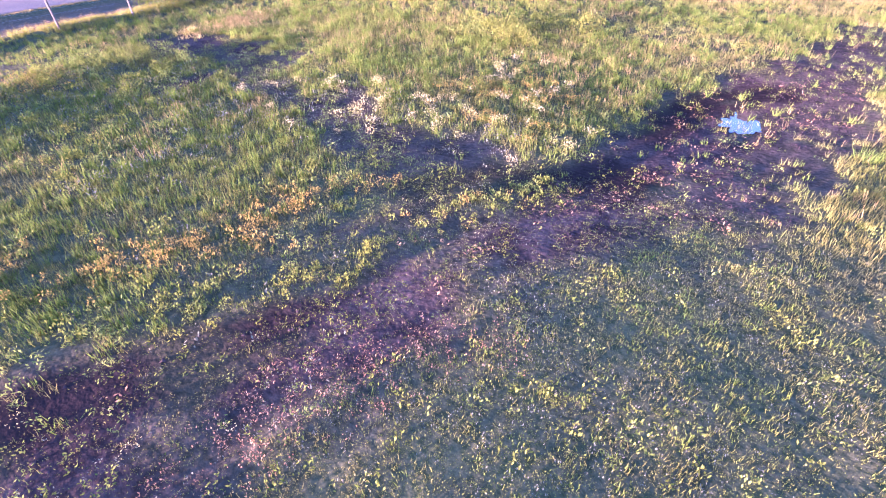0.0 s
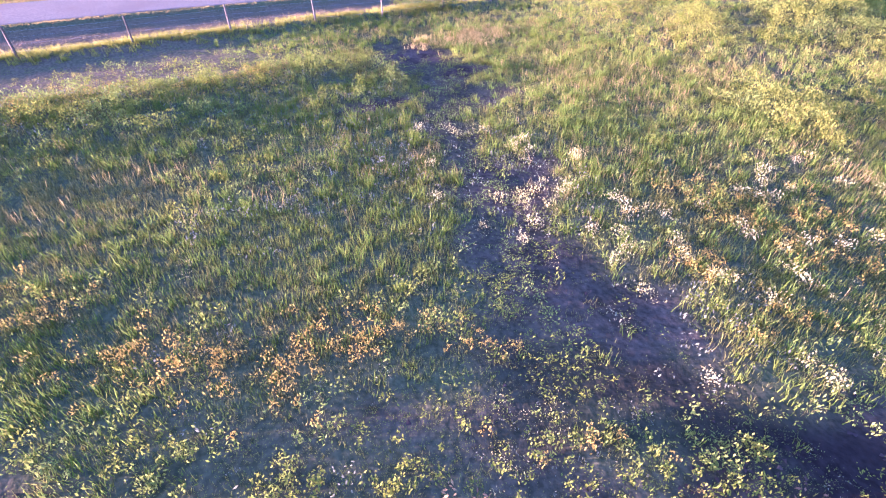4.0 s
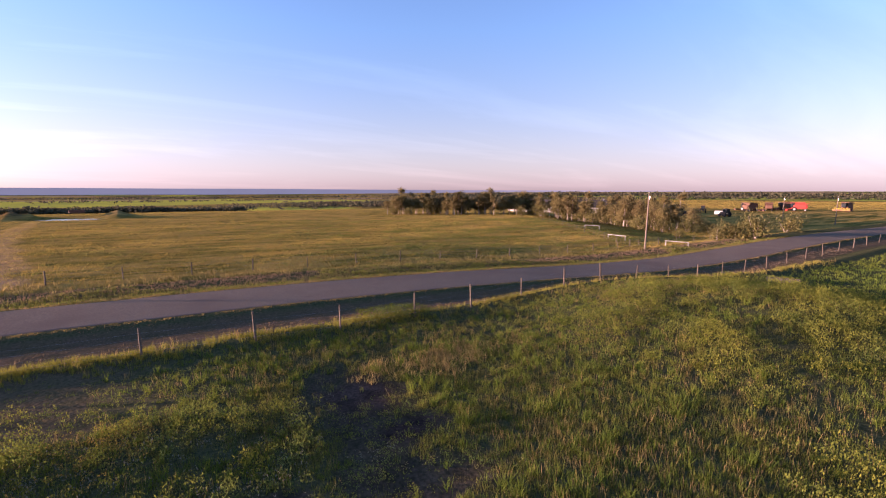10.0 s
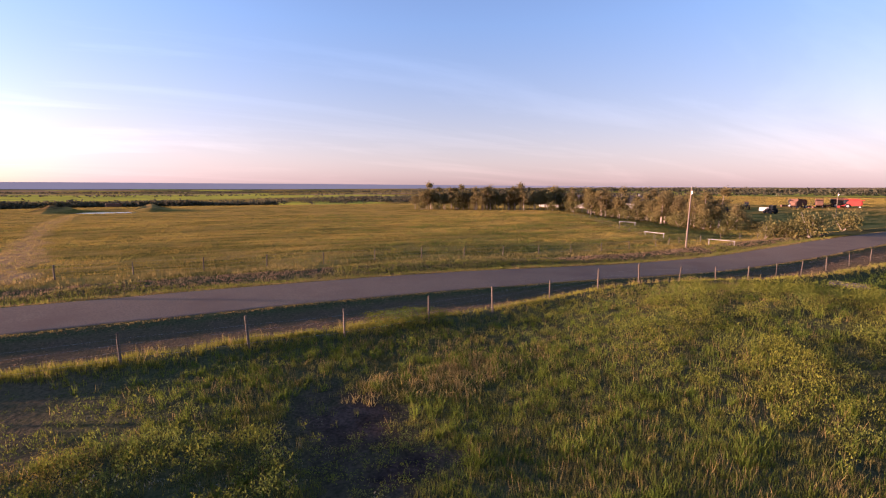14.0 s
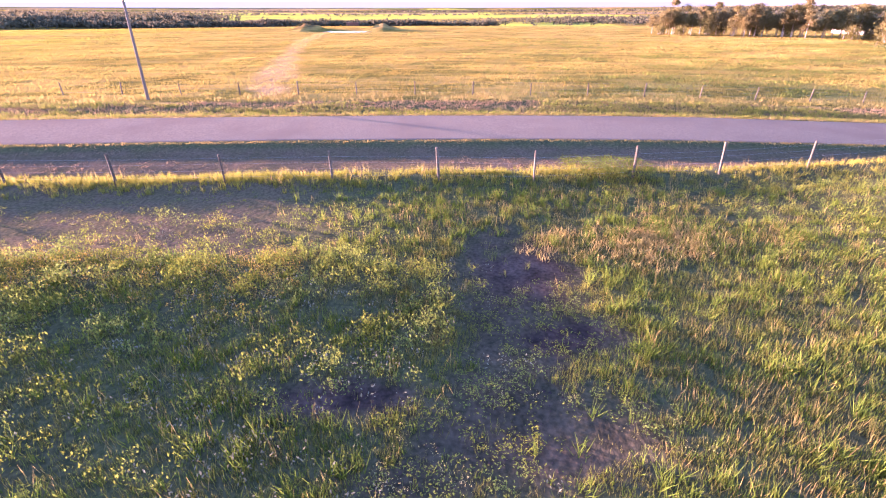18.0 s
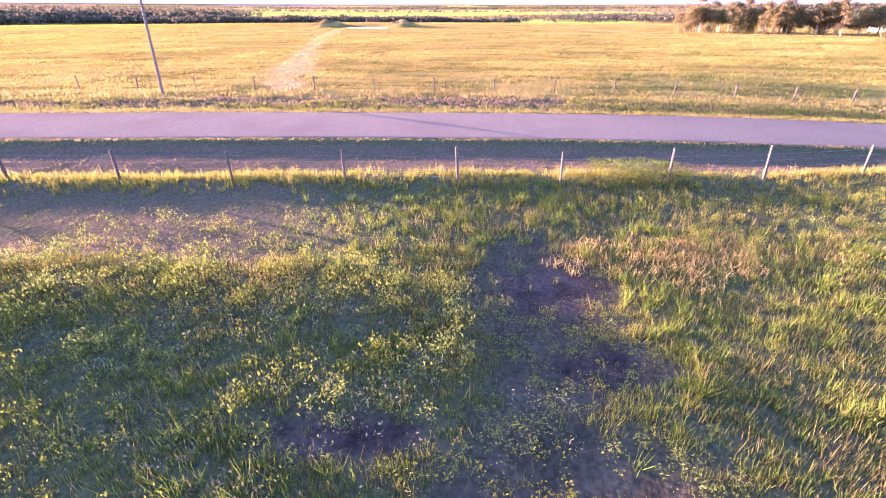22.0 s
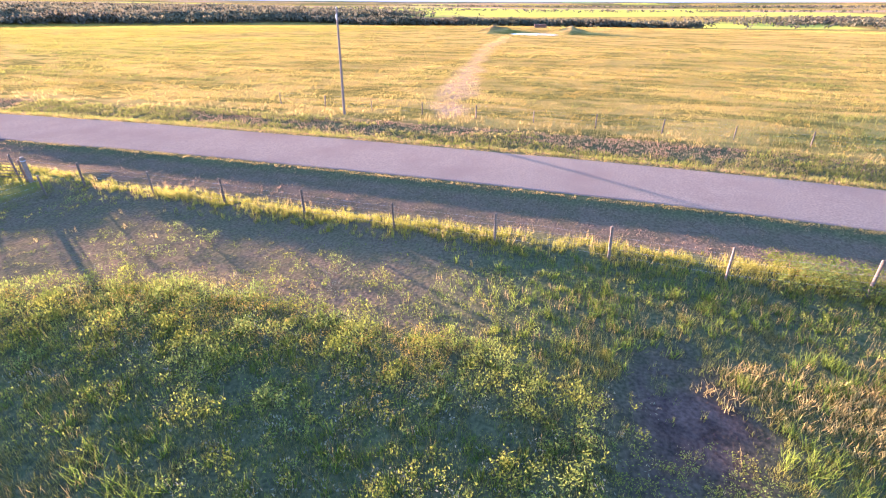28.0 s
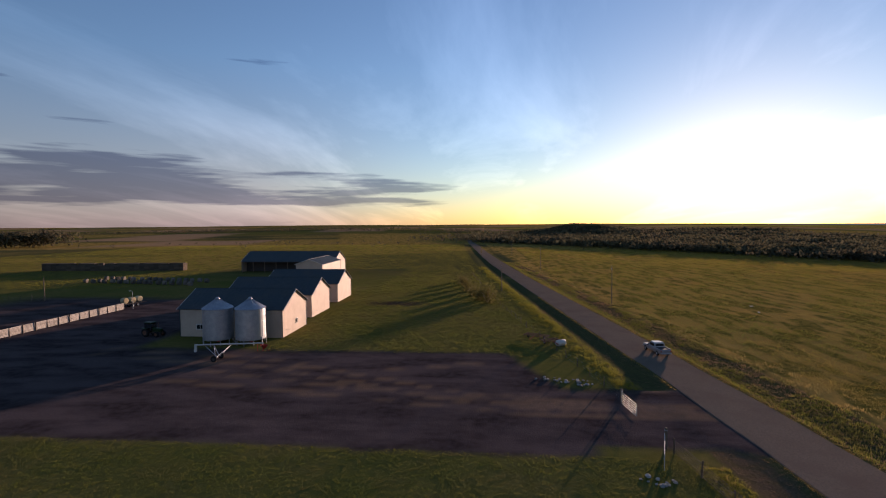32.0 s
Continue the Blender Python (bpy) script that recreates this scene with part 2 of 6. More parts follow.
M_WIRE = mat("fence_wire", (0.35, 0.33, 0.31), 0.5, metal=0.8)
M_STEEL = mat("galvanised_steel", (0.40, 0.42, 0.45), 0.45, (0.33, 0.35, 0.38), scale=5, metal=0.75, rgb3=(0.48, 0.49, 0.5), scale2=1.2)
M_PIPE = mat("white_pipe", (0.58, 0.56, 0.52), 0.5, (0.46, 0.44, 0.4), scale=6)
M_WALL = mat("cream_steel_siding", (0.5, 0.4, 0.31), 0.6, (0.46, 0.365, 0.285), scale=3, rgb3=(0.42, 0.33, 0.26), scale2=0.4)
M_ROOF = mat("dark_green_roof", (0.035, 0.05, 0.055), 0.5, (0.05, 0.065, 0.07), scale=2, rgb3=(0.06, 0.065, 0.06), scale2=0.3)
M_TRIM = mat("pale_trim", (0.7, 0.68, 0.62), 0.5)
M_GLASS = mat("dark_window_glass", (0.02, 0.025, 0.03), 0.08, spec=0.6)
M_DARK = mat("dark_boards", (0.07, 0.06, 0.055), 0.9, (0.045, 0.04, 0.04), scale=5, bump=0.3)
M_RED = mat("red_paint", (0.42, 0.05, 0.035), 0.45, (0.3, 0.04, 0.03), scale=5)
M_GREENP = mat("green_paint", (0.015, 0.04, 0.016), 0.5)
M_YELLOW = mat("yellow_paint", (0.6, 0.42, 0.05), 0.45)
M_RUBBER = mat("tyre_rubber", (0.02, 0.02, 0.021), 0.9, bump=0.3)
M_BALE = mat("hay_bale", (0.56, 0.47, 0.3), 0.95, (0.34, 0.26, 0.13), scale=9, bump=0.8, object_random=0.2)
M_SILVER = mat("silver_car_paint", (0.34, 0.34, 0.35), 0.28, (0.3, 0.3, 0.31), metal=0.55, spec=0.5)
M_BOARD = mat("grey_white_boards", (0.42, 0.39, 0.34), 0.85, (0.3, 0.27, 0.24), scale=7, bump=0.3, object_random=0.15)
M_BARK = mat("bark", (0.42, 0.34, 0.27), 0.95, (0.26, 0.2, 0.16), scale=8, bump=0.5)
M_BUSH = mat("willow_leaves", (0.10, 0.095, 0.03), 0.75, (0.21, 0.175, 0.06), translucent=0.3, tone="tone", rgb3=(0.15, 0.12, 0.05), scale2=0.12)
M_LEAF = mat("tree_leaves", (0.14, 0.12, 0.045), 0.75, (0.25, 0.195, 0.08), translucent=0.35, tone="tone", rgb3=(0.14, 0.105, 0.05), scale2=0.12)
M_FARLEAF = mat("distant_wood", (0.08, 0.078, 0.045), 0.85, (0.12, 0.108, 0.062), translucent=0.3, tone="tone", rgb3=(0.085, 0.068, 0.048), scale2=0.02)
M_STONE = mat("field_stone", (0.36, 0.33, 0.3), 0.9, (0.25, 0.23, 0.21), scale=7, bump=0.4, object_random=0.25)
M_RUSTY = mat("rusty_iron", (0.16, 0.08, 0.05), 0.8, (0.09, 0.05, 0.04), scale=9, bump=0.4)

# ---------------------------------------------------------------- the lie of the land
def lattice(ix, iy, seed):
    h = (ix.astype(np.int64) * 374761393 + iy.astype(np.int64) * 668265263 + seed * 1442695041) & 0x7FFFFFFF
    h = ((h ^ (h >> 13)) * 1274126177) & 0x7FFFFFFF
    return ((h ^ (h >> 16)) & 0xFFFF) / 65535.0


def vnoise(x, y, size, seed=1):
    """Smooth noise from 0 to 1 with the given cell size in metres."""
    u, v = np.asarray(x, float) / size, np.asarray(y, float) / size
    iu, iv = np.floor(u), np.floor(v)
    fu, fv = u - iu, v - iv
    fu, fv = fu * fu * (3 - 2 * fu), fv * fv * (3 - 2 * fv)
    iu, iv = iu.astype(np.int64), iv.astype(np.int64)
    a, b = lattice(iu, iv, seed), lattice(iu + 1, iv, seed)
    c, d = lattice(iu, iv + 1, seed), lattice(iu + 1, iv + 1, seed)
    return (a * (1 - fu) + b * fu) * (1 - fv) + (c * (1 - fu) + d * fu) * fv


def fbm(x, y, size, seed=1):
    return 0.55 * vnoise(x, y, size, seed) + 0.3 * vnoise(x, y, size / 2.3, seed + 7) + 0.15 * vnoise(x, y, size / 5.1, seed + 13)


def step(a, b, v):
    t = np.clip((np.asarray(v, float) - a) / (b - a), 0, 1)
    return t * t * (3 - 2 * t)


def soft(v):
    return np.logaddexp(0, v)


def near_line(x, y, pts):
    """Distance to a polyline."""
    best = np.full(np.shape(x), 1e9)
    for (ax, ay), (bx, by) in zip(pts, pts[1:]):
        vx, vy = bx - ax, by - ay
        t = np.clip(((x - ax) * vx + (y - ay) * vy) / (vx * vx + vy * vy), 0, 1)
        best = np.minimum(best, np.hypot(x - ax - t * vx, y - ay - t * vy))
    return best


def road_x(y):
    """The road's centre line: straight past the pasture, then a slow bend."""
    y = np.asarray(y, float)
    return -49.4 + 0.125 * 20 * soft((-y - 25) / 20) - 0.065 * 60 * soft((-y - 250) / 60)


def road_z(y):
    y = np.asarray(y, float)
    return -1.5 * np.exp(-((y - 75) / 32) ** 2) + 0.0 * y


HALF = 3.9
TRAIL_A = [(-12, -3.5), (-8.2, 0.2), (-7.0, 3.2), (-5.6, 6), (-4.4, 9.3), (-2.4, 13), (-0.2, 18), (1.6, 25), (4.5, 31)]
ISLES = [(-9.5, 3.2), (-7.6, 5.6), (-6.2, 8.2), (-4.9, 11.0), (-3.2, 13.4)]  # weeds left standing between two trodden lanes
TRAIL_B = [(-3.4, 10), (-8.5, 12.3), (-14.5, 14.9), (-20, 17), (-24, 20.3), (-28, 19.6), (-31, 20)]
TRAIL_C = [(-1.5, 12.5), (1.6, 16.5), (3.4, 21), (6, 30), (9, 42)]
POOLS = [(2.3, 23.2, 0.7, 1.15), (-2.0, 30.6, 0.5, 0.45)]


RANK_Y, RANK_X = [-19, -15, -9, -3, 3, 9, 13.5, 16], [-19, -22, -25.5, -28.6, -29.6, -29.3, -29.3, -28]  # western rim of the rank weeds
CREST = [(x + 1.6, y) for x, y in zip(RANK_X, RANK_Y)][1:7]


def mud(x, y):
    """Bare trodden soil: 1 where the herd's trails run."""
    j = (fbm(x, y, 1.6, 31) - 0.5) * 2.4
    k = fbm(x, y, 1.3, 33)
    a = step(3.3, 1.2, near_line(x, y, TRAIL_A) + j * 1.1)
    a = a * (1 - 0.75 * step(1.0, 0.35, near_line(x, y, ISLES) + j * 0.5)) * (1 - 0.35 * step(0.58, 0.7, fbm(x, y, 2.2, 37)))
    b = step(2.0, 0.4, near_line(x, y, TRAIL_B) + j * 1.3) * 0.62
    b = np.maximum(b, step(2.6, 0.6, near_line(x, y, [(-4.6, 13.8), (-7.6, 14.2), (-10, 14.4), (-13.5, 16.2)]) + j * 1.5) * 0.8)
    c = step(3.6, 1.0, near_line(x, y, TRAIL_C) + j * 1.9) * 0.8
    p = step(1.3, 0.3, np.hypot((x + 28.2) / 3.6, (y - 20.6) / 2.6) + j * 0.25) * 0.95
    for cx, cy, ra, rb, w in ((-24.5, 21.5, 1.1, 2.1, 1.0), (-22.3, 15.2, 0.85, 2.3, 1.0), (-21.3, 19.6, 2.4, 3.0, 0.72)):
        p = np.maximum(p, step(1.3, 0.4, np.hypot((x - cx) / ra, (y - cy) / rb) + j * 0.3) * w)
    return np.maximum.reduce([a, b, c, p]) * step(0.12, 0.42, k + 0.3 * a + 0.1)


def yard(x, y):
    """The gravelled farm yard and its drive."""
    j = (fbm(x, y, 5, 41) - 0.5) * 5
    s = step(-30.6, -32.2, y + j * 0.3) * step(-67.5, -65.5, y + j * 0.3) * step(-28.5, -26, x - np.clip(-50 - y, 0, 30) * 0.42 + j * 0.3) * step(130, 110, x)
    west = step(44, 47, x + j * 0.4) * step(-31, -33, y) * step(-125, -119, y + j) * step(130, 110, x)
    flare = np.clip(-40.5 - x, 0, 9)
    neck = step(-48.5, -46.5, x) * step(-24, -26, x) * step(-33.0, -34.2, y + j * 0.15 - flare * 0.55) * step(-50.6, -49.2, y + j * 0.15 + flare * 0.5)
    return np.clip(np.maximum(np.maximum(s, west), neck), 0, 1)


def height(x, y):
    x, y = np.asarray(x, float), np.asarray(y, float)
    d = x - road_x(y)
    zr = road_z(y)
    # pasture side
    base = -0.45 + 0.0 * x
    base = base + 2.1 * np.exp(-((x + 26) / 12.5) ** 2 - ((y - 49) / 12) ** 2)
    base = base - 0.1 * np.exp(-((y - 22 + (x + 26) * 0.9) / 10) ** 2) * step(-12, -24, x)
    base = base + 0.2 * np.exp(-((x + 26) / 6) ** 2 - ((y - 2) / 7) ** 2)
    base = base + 0.14 * np.exp(-(near_line(x, y, CREST) / 2.2) ** 2) - 0.12 * step(-29, -32, x) * step(16, 8, y)
    base = base - 0.35 * np.exp(-((x - 1) / 7) ** 2 - ((y - 22) / 8) ** 2)
    base = base + 0.22 * (fbm(x, y, 9, 5) - 0.5) + 0.10 * (fbm(x, y, 1.7, 6) - 0.5)
    base = base - 0.05 * mud(x, y) + 0.07 * (vnoise(x, y, 0.7, 36) - 0.5) * mud(x, y) + 0.045 * np.cos(near_line(x, y, TRAIL_A) * 5.2 + 2 * fbm(x, y, 3, 38)) * step(4.2, 2.5, near_line(x, y, TRAIL_A))
    for px, py, ra, rb in POOLS:
        base = base - 0.12 * np.exp(-((x - px) / ra) ** 2 - ((y - py) / rb) ** 2)
    base = base - 1.3 * np.exp(-((y - 85) / 30) ** 2) * step(-5, -30, x)
    south = step(-15.5, -19, y)
    base = base * (1 - south) + south * (-0.12 + 0.08 * (fbm(x, y, 8, 9) - 0.5))
    # far side of the road: the hay field falls slowly away, with a hollow towards the wood
    fx = np.clip(-58 - x, 0, 260)
    field = -0.35 - 0.0105 * fx + 0.35 * (fbm(x, y, 35, 12) - 0.5) * step(0, 30, fx) + 0.12 * (fbm(x, y, 3, 14) - 0.5)
    field = field + zr * step(140, 20, fx) * 0.9
    # a rounded shoulder of the field, and the green hollow under it
    sh = ((y - 84) + (x + 65.6) * 0.556) / 1.144
    field = field + 0.6 * np.exp(-((sh + 28) / 24) ** 2) * step(-185, -120, x) * step(-62, -80, x)
    field = field - 2.4 * step(-2, 34, sh) * step(150, 80, sh) * step(-190, -130, x) * step(-58, -72, x)
    # spoil heaps round the dugout, and its level floor
    flat = np.exp(-((x + 226) / 16) ** 4 - ((y + 12) / 26) ** 4)
    field = field * (1 - flat) + flat * -2.1
    for mx, my, rr, ry, hh in ((-226, -32, 4.5, 4.6, 2.7), (-228, -26, 3.5, 4, 1.3), (-228, 0.0, 4.5, 5.2, 2.1), (-233, -13, 3.5, 12, 1.5), (-224, 6, 4, 6, 0.7)):
        field = field + hh * np.exp(-((x - mx) / rr) ** 2 - ((y - my) / ry) ** 2) * (0.75 + 0.5 * vnoise(x, y, 2.6, 17))
    field = field - 0.35 * np.exp(-((x + 221) / 5) ** 4 - ((y + 14) / 11) ** 4)
    land = np.where(d > 0, base, field)
    # road bed, shoulders and ditches
    ad = np.abs(d)
    bed = zr + 0.03 * (1 - np.clip(ad / HALF, 0, 1) ** 2) - 0.02
    ditch = zr - 0.42 * (1 - 0.7 * np.exp(-((y + 34) / 9) ** 2) * (d > 0)) + 0.1 * (fbm(x, y, 2.5, 21) - 0.5)
    near_open = 1 - yard(x, y) * (d > 0)
    ditch = bed * (1 - near_open) + (ditch) * near_open
    outer = land + 0.28 * np.exp(-((ad - 11.0) / 1.1) ** 2) * (d > 0) * step(-22, -17, y)
    prof = np.where(ad < 6.4, bed + (ditch - bed) * step(HALF, 6.4, ad), ditch + (outer - ditch) * step(6.9, 10.2, ad))
    z = np.where(ad < 10.2, prof, outer)
    # rolling country and a long blue ridge at the edge of sight
    r = np.hypot(x + 15, y - 15)
    far = step(320, 900, r)
    roll = (fbm(x, y, 700, 51) - 0.5) * (5 + 6 * step(-200, 600, x)) - 2.6 + 4.5 * step(-420, -1200, x)
    yawd = np.degrees(np.arctan2(-(x + 15), y - 15))
    west = np.exp(-((yawd - 95) / 48) ** 2)
    # the plain falls away westward into a broad valley
    valley = -(7.0 * step(250, 430, r) + 9 * step(400, 1150, r) + 26 * step(900, 3300, r)) * west
    south = np.exp(-((np.abs(yawd) - 166) / 24) ** 2)
    ridge = step(2300, 4600, r) * 6 * (0.75 + 0.5 * fbm(x, y, 1500, 53)) + 11 * south * step(650, 1500, r)
    knoll = 13 * np.exp(-((x + 205) / 90) ** 2 - ((y + 900) / 120) ** 2) + 7 * np.exp(-((x + 480) / 130) ** 2 - ((y + 950) / 160) ** 2)
    return z * (1 - far) + far * roll + ridge + knoll + valley


def z_at(x, y):
    return float(height(np.array([x]), np.array([y]))[0])


# ---------------------------------------------------------------- mesh helpers
def thing(name, label, category, at=(0, 0, 0), rz=0.0, group="", kind=""):
    ob = new(name)
    ob.matrix_basis = pose(*at, 0, 0, rz)
    return tagged(ob, label, category, group, kind)


def part(name, bm, material, parent=None, label="", smooth=False):
    me = bpy.data.meshes.new(name)
    bm.to_mesh(me)
    bm.free()
    me.materials.append(material)
    if smooth:
        me.polygons.foreach_set("use_smooth", np.ones(len(me.polygons), bool))
    ob = new(name, me)
    if parent is not None:
        ob.parent = parent
    return tagged(ob, label)


def share(name, me, parent, m):
    ob = new(name, me)
    ob.parent = parent
    ob.matrix_basis = m
    return ob


def box(bm, x0, x1, y0, y1, z0, z1, bevel=0.0, m=None):
    r = bmesh.ops.create_cube(bm, size=1.0, matrix=Matrix.LocRotScale(((x0 + x1) / 2, (y0 + y1) / 2, (z0 + z1) / 2), None, (abs(x1 - x0), abs(y1 - y0), abs(z1 - z0))))
    if bevel:
        es = {e for v in r["verts"] for e in v.link_edges}
        q = bmesh.ops.bevel(bm, geom=list(es), offset=bevel, segments=1, affect="EDGES")
        vs = {v for f in q["faces"] for v in f.verts} | {v for v in r["verts"] if v.is_valid}
    else:
        vs = r["verts"]
    if m is not None:
        bmesh.ops.transform(bm, matrix=m, verts=list({w for v in vs for f in v.link_faces for w in f.verts}))
    return bm


def rod(bm, a, b, r0, r1=None, seg=8):
    """A tapered round bar from a to b."""
    a, b = Vector(a), Vector(b)
    r1 = r0 if r1 is None else r1
    q = (b - a).to_track_quat("Z", "Y").to_matrix().to_4x4()
    bmesh.ops.create_cone(bm, cap_ends=True, segments=seg, radius1=r0, radius2=r1, depth=(b - a).length, matrix=Matrix.Translation((a + b) / 2) @ q)
    return bm


def lathe(bm, prof, seg=32, m=None):
    """Turns (radius, z) pairs about the z axis."""
    rings = []
    for r, z in prof:
        rings.append([bm.verts.new((r * math.cos(2 * math.pi * i / seg), r * math.sin(2 * math.pi * i / seg), z)) for i in range(seg)])
    for p, q in zip(rings, rings[1:]):
        for i in range(seg):
            bm.faces.new((p[i], p[(i + 1) % seg], q[(i + 1) % seg], q[i]))
    if m is not None:
        bmesh.ops.transform(bm, matrix=m, verts=[v for r in rings for v in r])
    return bm


def arrays(name, co, faces_n, loops, material, attrs=None, smooth=False):
    """A mesh object straight from arrays; faces_n corners to each face."""
    me = bpy.data.meshes.new(name)
    nv, nl = len(co), len(loops)
    nf = nl // faces_n
    me.vertices.add(nv)
    me.vertices.foreach_set("co", np.ascontiguousarray(co, np.float32).ravel())
    me.loops.add(nl)
    me.loops.foreach_set("vertex_index", np.ascontiguousarray(loops, np.int32))
    me.polygons.add(nf)
    me.polygons.foreach_set("loop_start", np.arange(0, nl, faces_n, dtype=np.int32))
    if smooth:
        me.polygons.foreach_set("use_smooth", np.ones(nf, bool))
    me.update(calc_edges=True)
    for k, v in (attrs or {}).items():
        a = me.attributes.new(k, "FLOAT", "POINT")
        a.data.foreach_set("value", np.ascontiguousarray(v, np.float32))
    me.materials.append(material)
    return new(name, me)


# ---------------------------------------------------------------- ground
def graded(lo, hi, stepsize, growth, reach):
    mid = np.arange(lo, hi + 0.01, stepsize)
    out, s = [], stepsize
    d = 0.0
    while d < reach:
        s *= growth
        d += s
        out.append(d)
    out = np.array(out)
    return np.concatenate([(lo - out)[::-1], mid, hi + out])


gx = graded(-64, 14, 0.42, 1.05, 4700)
gy = graded(-22, 66, 0.42, 1.035, 4700)
X, Y = np.meshgrid(gx, gy)
Z = height(X, Y)
nx, ny = len(gx), len(gy)
idx = np.arange(nx * ny).reshape(ny, nx)
quads = np.stack([idx[:-1, :-1], idx[:-1, 1:], idx[1:, 1:], idx[1:, :-1]], -1).reshape(-1)
R15 = np.hypot(X + 15, Y - 15)
pasture_side = (X > road_x(Y)) & (Y > -17)


SCAR = (8.0, -116.0, 10.0, 3.2)  # bare ground in the paddock


def cover(x, y):
    """Land use, as shares from 0 to 1: bare soil, yard gravel, dry hay, yellow crop, mown or lush green, grey trodden turf."""
    d = x - road_x(y)
    m = mud(x, y) * step(80, 60, np.hypot(x + 10, y - 15))
    yd = yard(x, y)
    hay = step(-11.0, -15.0, d)
    streak = fbm(x * 0.35 + y * 0.1, y * 1.0, 14, 61)
    r = np.hypot(x + 15, y - 15)
    cell = lattice(np.floor((x * 0.96 + y * 0.28) / 420), np.floor((y * 0.96 - x * 0.28) / 260), 90)
    far = step(330, 360, r)
    greenfar = far * (cell < 0.35) * (1 - (y > 200) * (y < 760) * (x > -460) * (x < 120))
    crop = (x < -430) * (x > -1300) * (y > -800) * (y < 170) * (fbm(x, y, 400, 92) > 0.25)
    crop = crop * step(0.28, 0.36, vnoise(y * 0.3 + x, x * 0.2, 190, 93))
    crop = np.maximum(crop, far * (cell > 0.86) * (r > 700) * (x < -200))
    lush = step(-17, -18, y) * (d > 8) * (1 - yd) * step(-260, -150, y)
    lush = np.maximum(lush, greenfar)
    grey = step(0.8, -1.2, x - np.interp(y, RANK_Y, RANK_X)) * (d > 10.5) * step(16, 8, y) * (y > -18) * 0.6
    grey = np.maximum(grey, 0.8 * step(4.6, 5.4, d) * step(9.6, 8.6, d) * (1 - yd) * (y > -40))
    track = 1.0 * step(3.2, 0.8, near_line(x, y, [(-66, 1), (-80, -3), (-103, -7), (-147, -15), (-200, -20)]) + (fbm(x, y, 5, 66) - 0.5) * 4) * (d < -10)
    hay = np.maximum(hay, 0.65 * step(-100, -150, y) * step(0.35, 0.6, fbm(x * 0.4, y, 60, 68)))
    hay = np.maximum(hay, step(205, 225, y + 0.15 * x) * (x > -420) * (x < 60) * step(0.2, 0.35, fbm(x, y, 90, 69)))
    hay = np.maximum(hay, far * (cell > 0.5) * (cell < 0.86))
    track = np.maximum(track, far * step(600, 700, r) * (lattice(np.floor((x + 0.2 * y) / 170), np.floor((y - 0.2 * x) / 400), 95) > 0.8))
    for arc in ((-44, -41, -20, -41.5, 5, -46, 30, -50), (-44, -43.5, -20, -44.5, 5, -49.5, 30, -55), (-44, -42, -15, -44, 20, -58, 50, -62), (-44, -44, -15, -47, 18, -61, 50, -66), (-20, -62, 0, -56, 20, -57, 40, -60)):
        track = np.maximum(track, 0.3 * step(0.75, 0.2, near_line(x, y, list(zip(arc[::2], arc[1::2]))) + (fbm(x, y, 3, 97) - 0.5) * 1.4) * (yd > 0.5))
    m = np.maximum(m, 0.75 * step(1.3, 0.5, np.hypot((x + 227) / 6, (y + 32) / 6)))
    m = np.maximum(m, 0.7 * step(1.3, 0.5, np.hypot((x + 233) / 3.5, (y + 13) / 13)))
    track = np.maximum(track, 0.35 * step(1.3, 0.5, np.hypot((x + 227) / 5, y / 5)))
    track = np.maximum(track, 0.7 * step(1.3, 0.4, np.hypot((x + 36.2) / 1.5, (y - 57) / 6) + (fbm(x, y, 2.5, 98) - 0.5) * 0.9))
    m = np.maximum(m, 0.85 * step(1.25, 0.6, np.hypot((x - SCAR[0]) / SCAR[2], (y - SCAR[1]) / SCAR[3]) + (fbm(x, y, 3, 96) - 0.5) * 0.6))
    return m, yd, np.clip(hay * (1 - greenfar), 0, 1), crop.astype(float), lush, grey, track, streak


mC, yC, hC, cC, lC, gC, tC, sC = [np.asarray(v, float).ravel() for v in cover(X, Y)]
wX, wY = X.ravel(), Y.ravel()
wC = np.maximum.reduce([step(1.7, 0.6, near_line(wX, wY, pts) + (fbm(wX, wY, 1.4, 34) - 0.5) * 1.6) for pts in ([(-14, -5), (-9.4, -0.3), (-8.2, 2.4), (-6.8, 4.6)], [(-6.4, 11.4), (-4.0, 14.2), (-1.2, 15.6)], [(-1.5, 20), (0.4, 25), (3.4, 27.5)])])
gm = bpy.data.materials.new("open_country")
gm.use_nodes = True
n, l = gm.node_tree.nodes, gm.node_tree.links
b = n["Principled BSDF"]
b.inputs["Roughness"].default_value = 0.95
b.inputs["Specular IOR Level"].default_value = 0.0
geo = n.new("ShaderNodeNewGeometry")


def noise_node(scale, detail=5, lo=0.35, hi=0.65, squash=None):
    t = n.new("ShaderNodeTexNoise")
    t.inputs["Scale"].default_value, t.inputs["Detail"].default_value = scale, detail
    if squash:
        mp = n.new("ShaderNodeMapping"); mp.inputs["Scale"].default_value = squash
        l.new(geo.outputs["Position"], mp.inputs[0]); l.new(mp.outputs[0], t.inputs["Vector"])
    else:
        l.new(geo.outputs["Position"], t.inputs["Vector"])
    r = n.new("ShaderNodeMapRange"); r.inputs["From Min"].default_value, r.inputs["From Max"].default_value = lo, hi
    l.new(t.outputs["Fac"], r.inputs["Value"])
    return r.outputs[0]


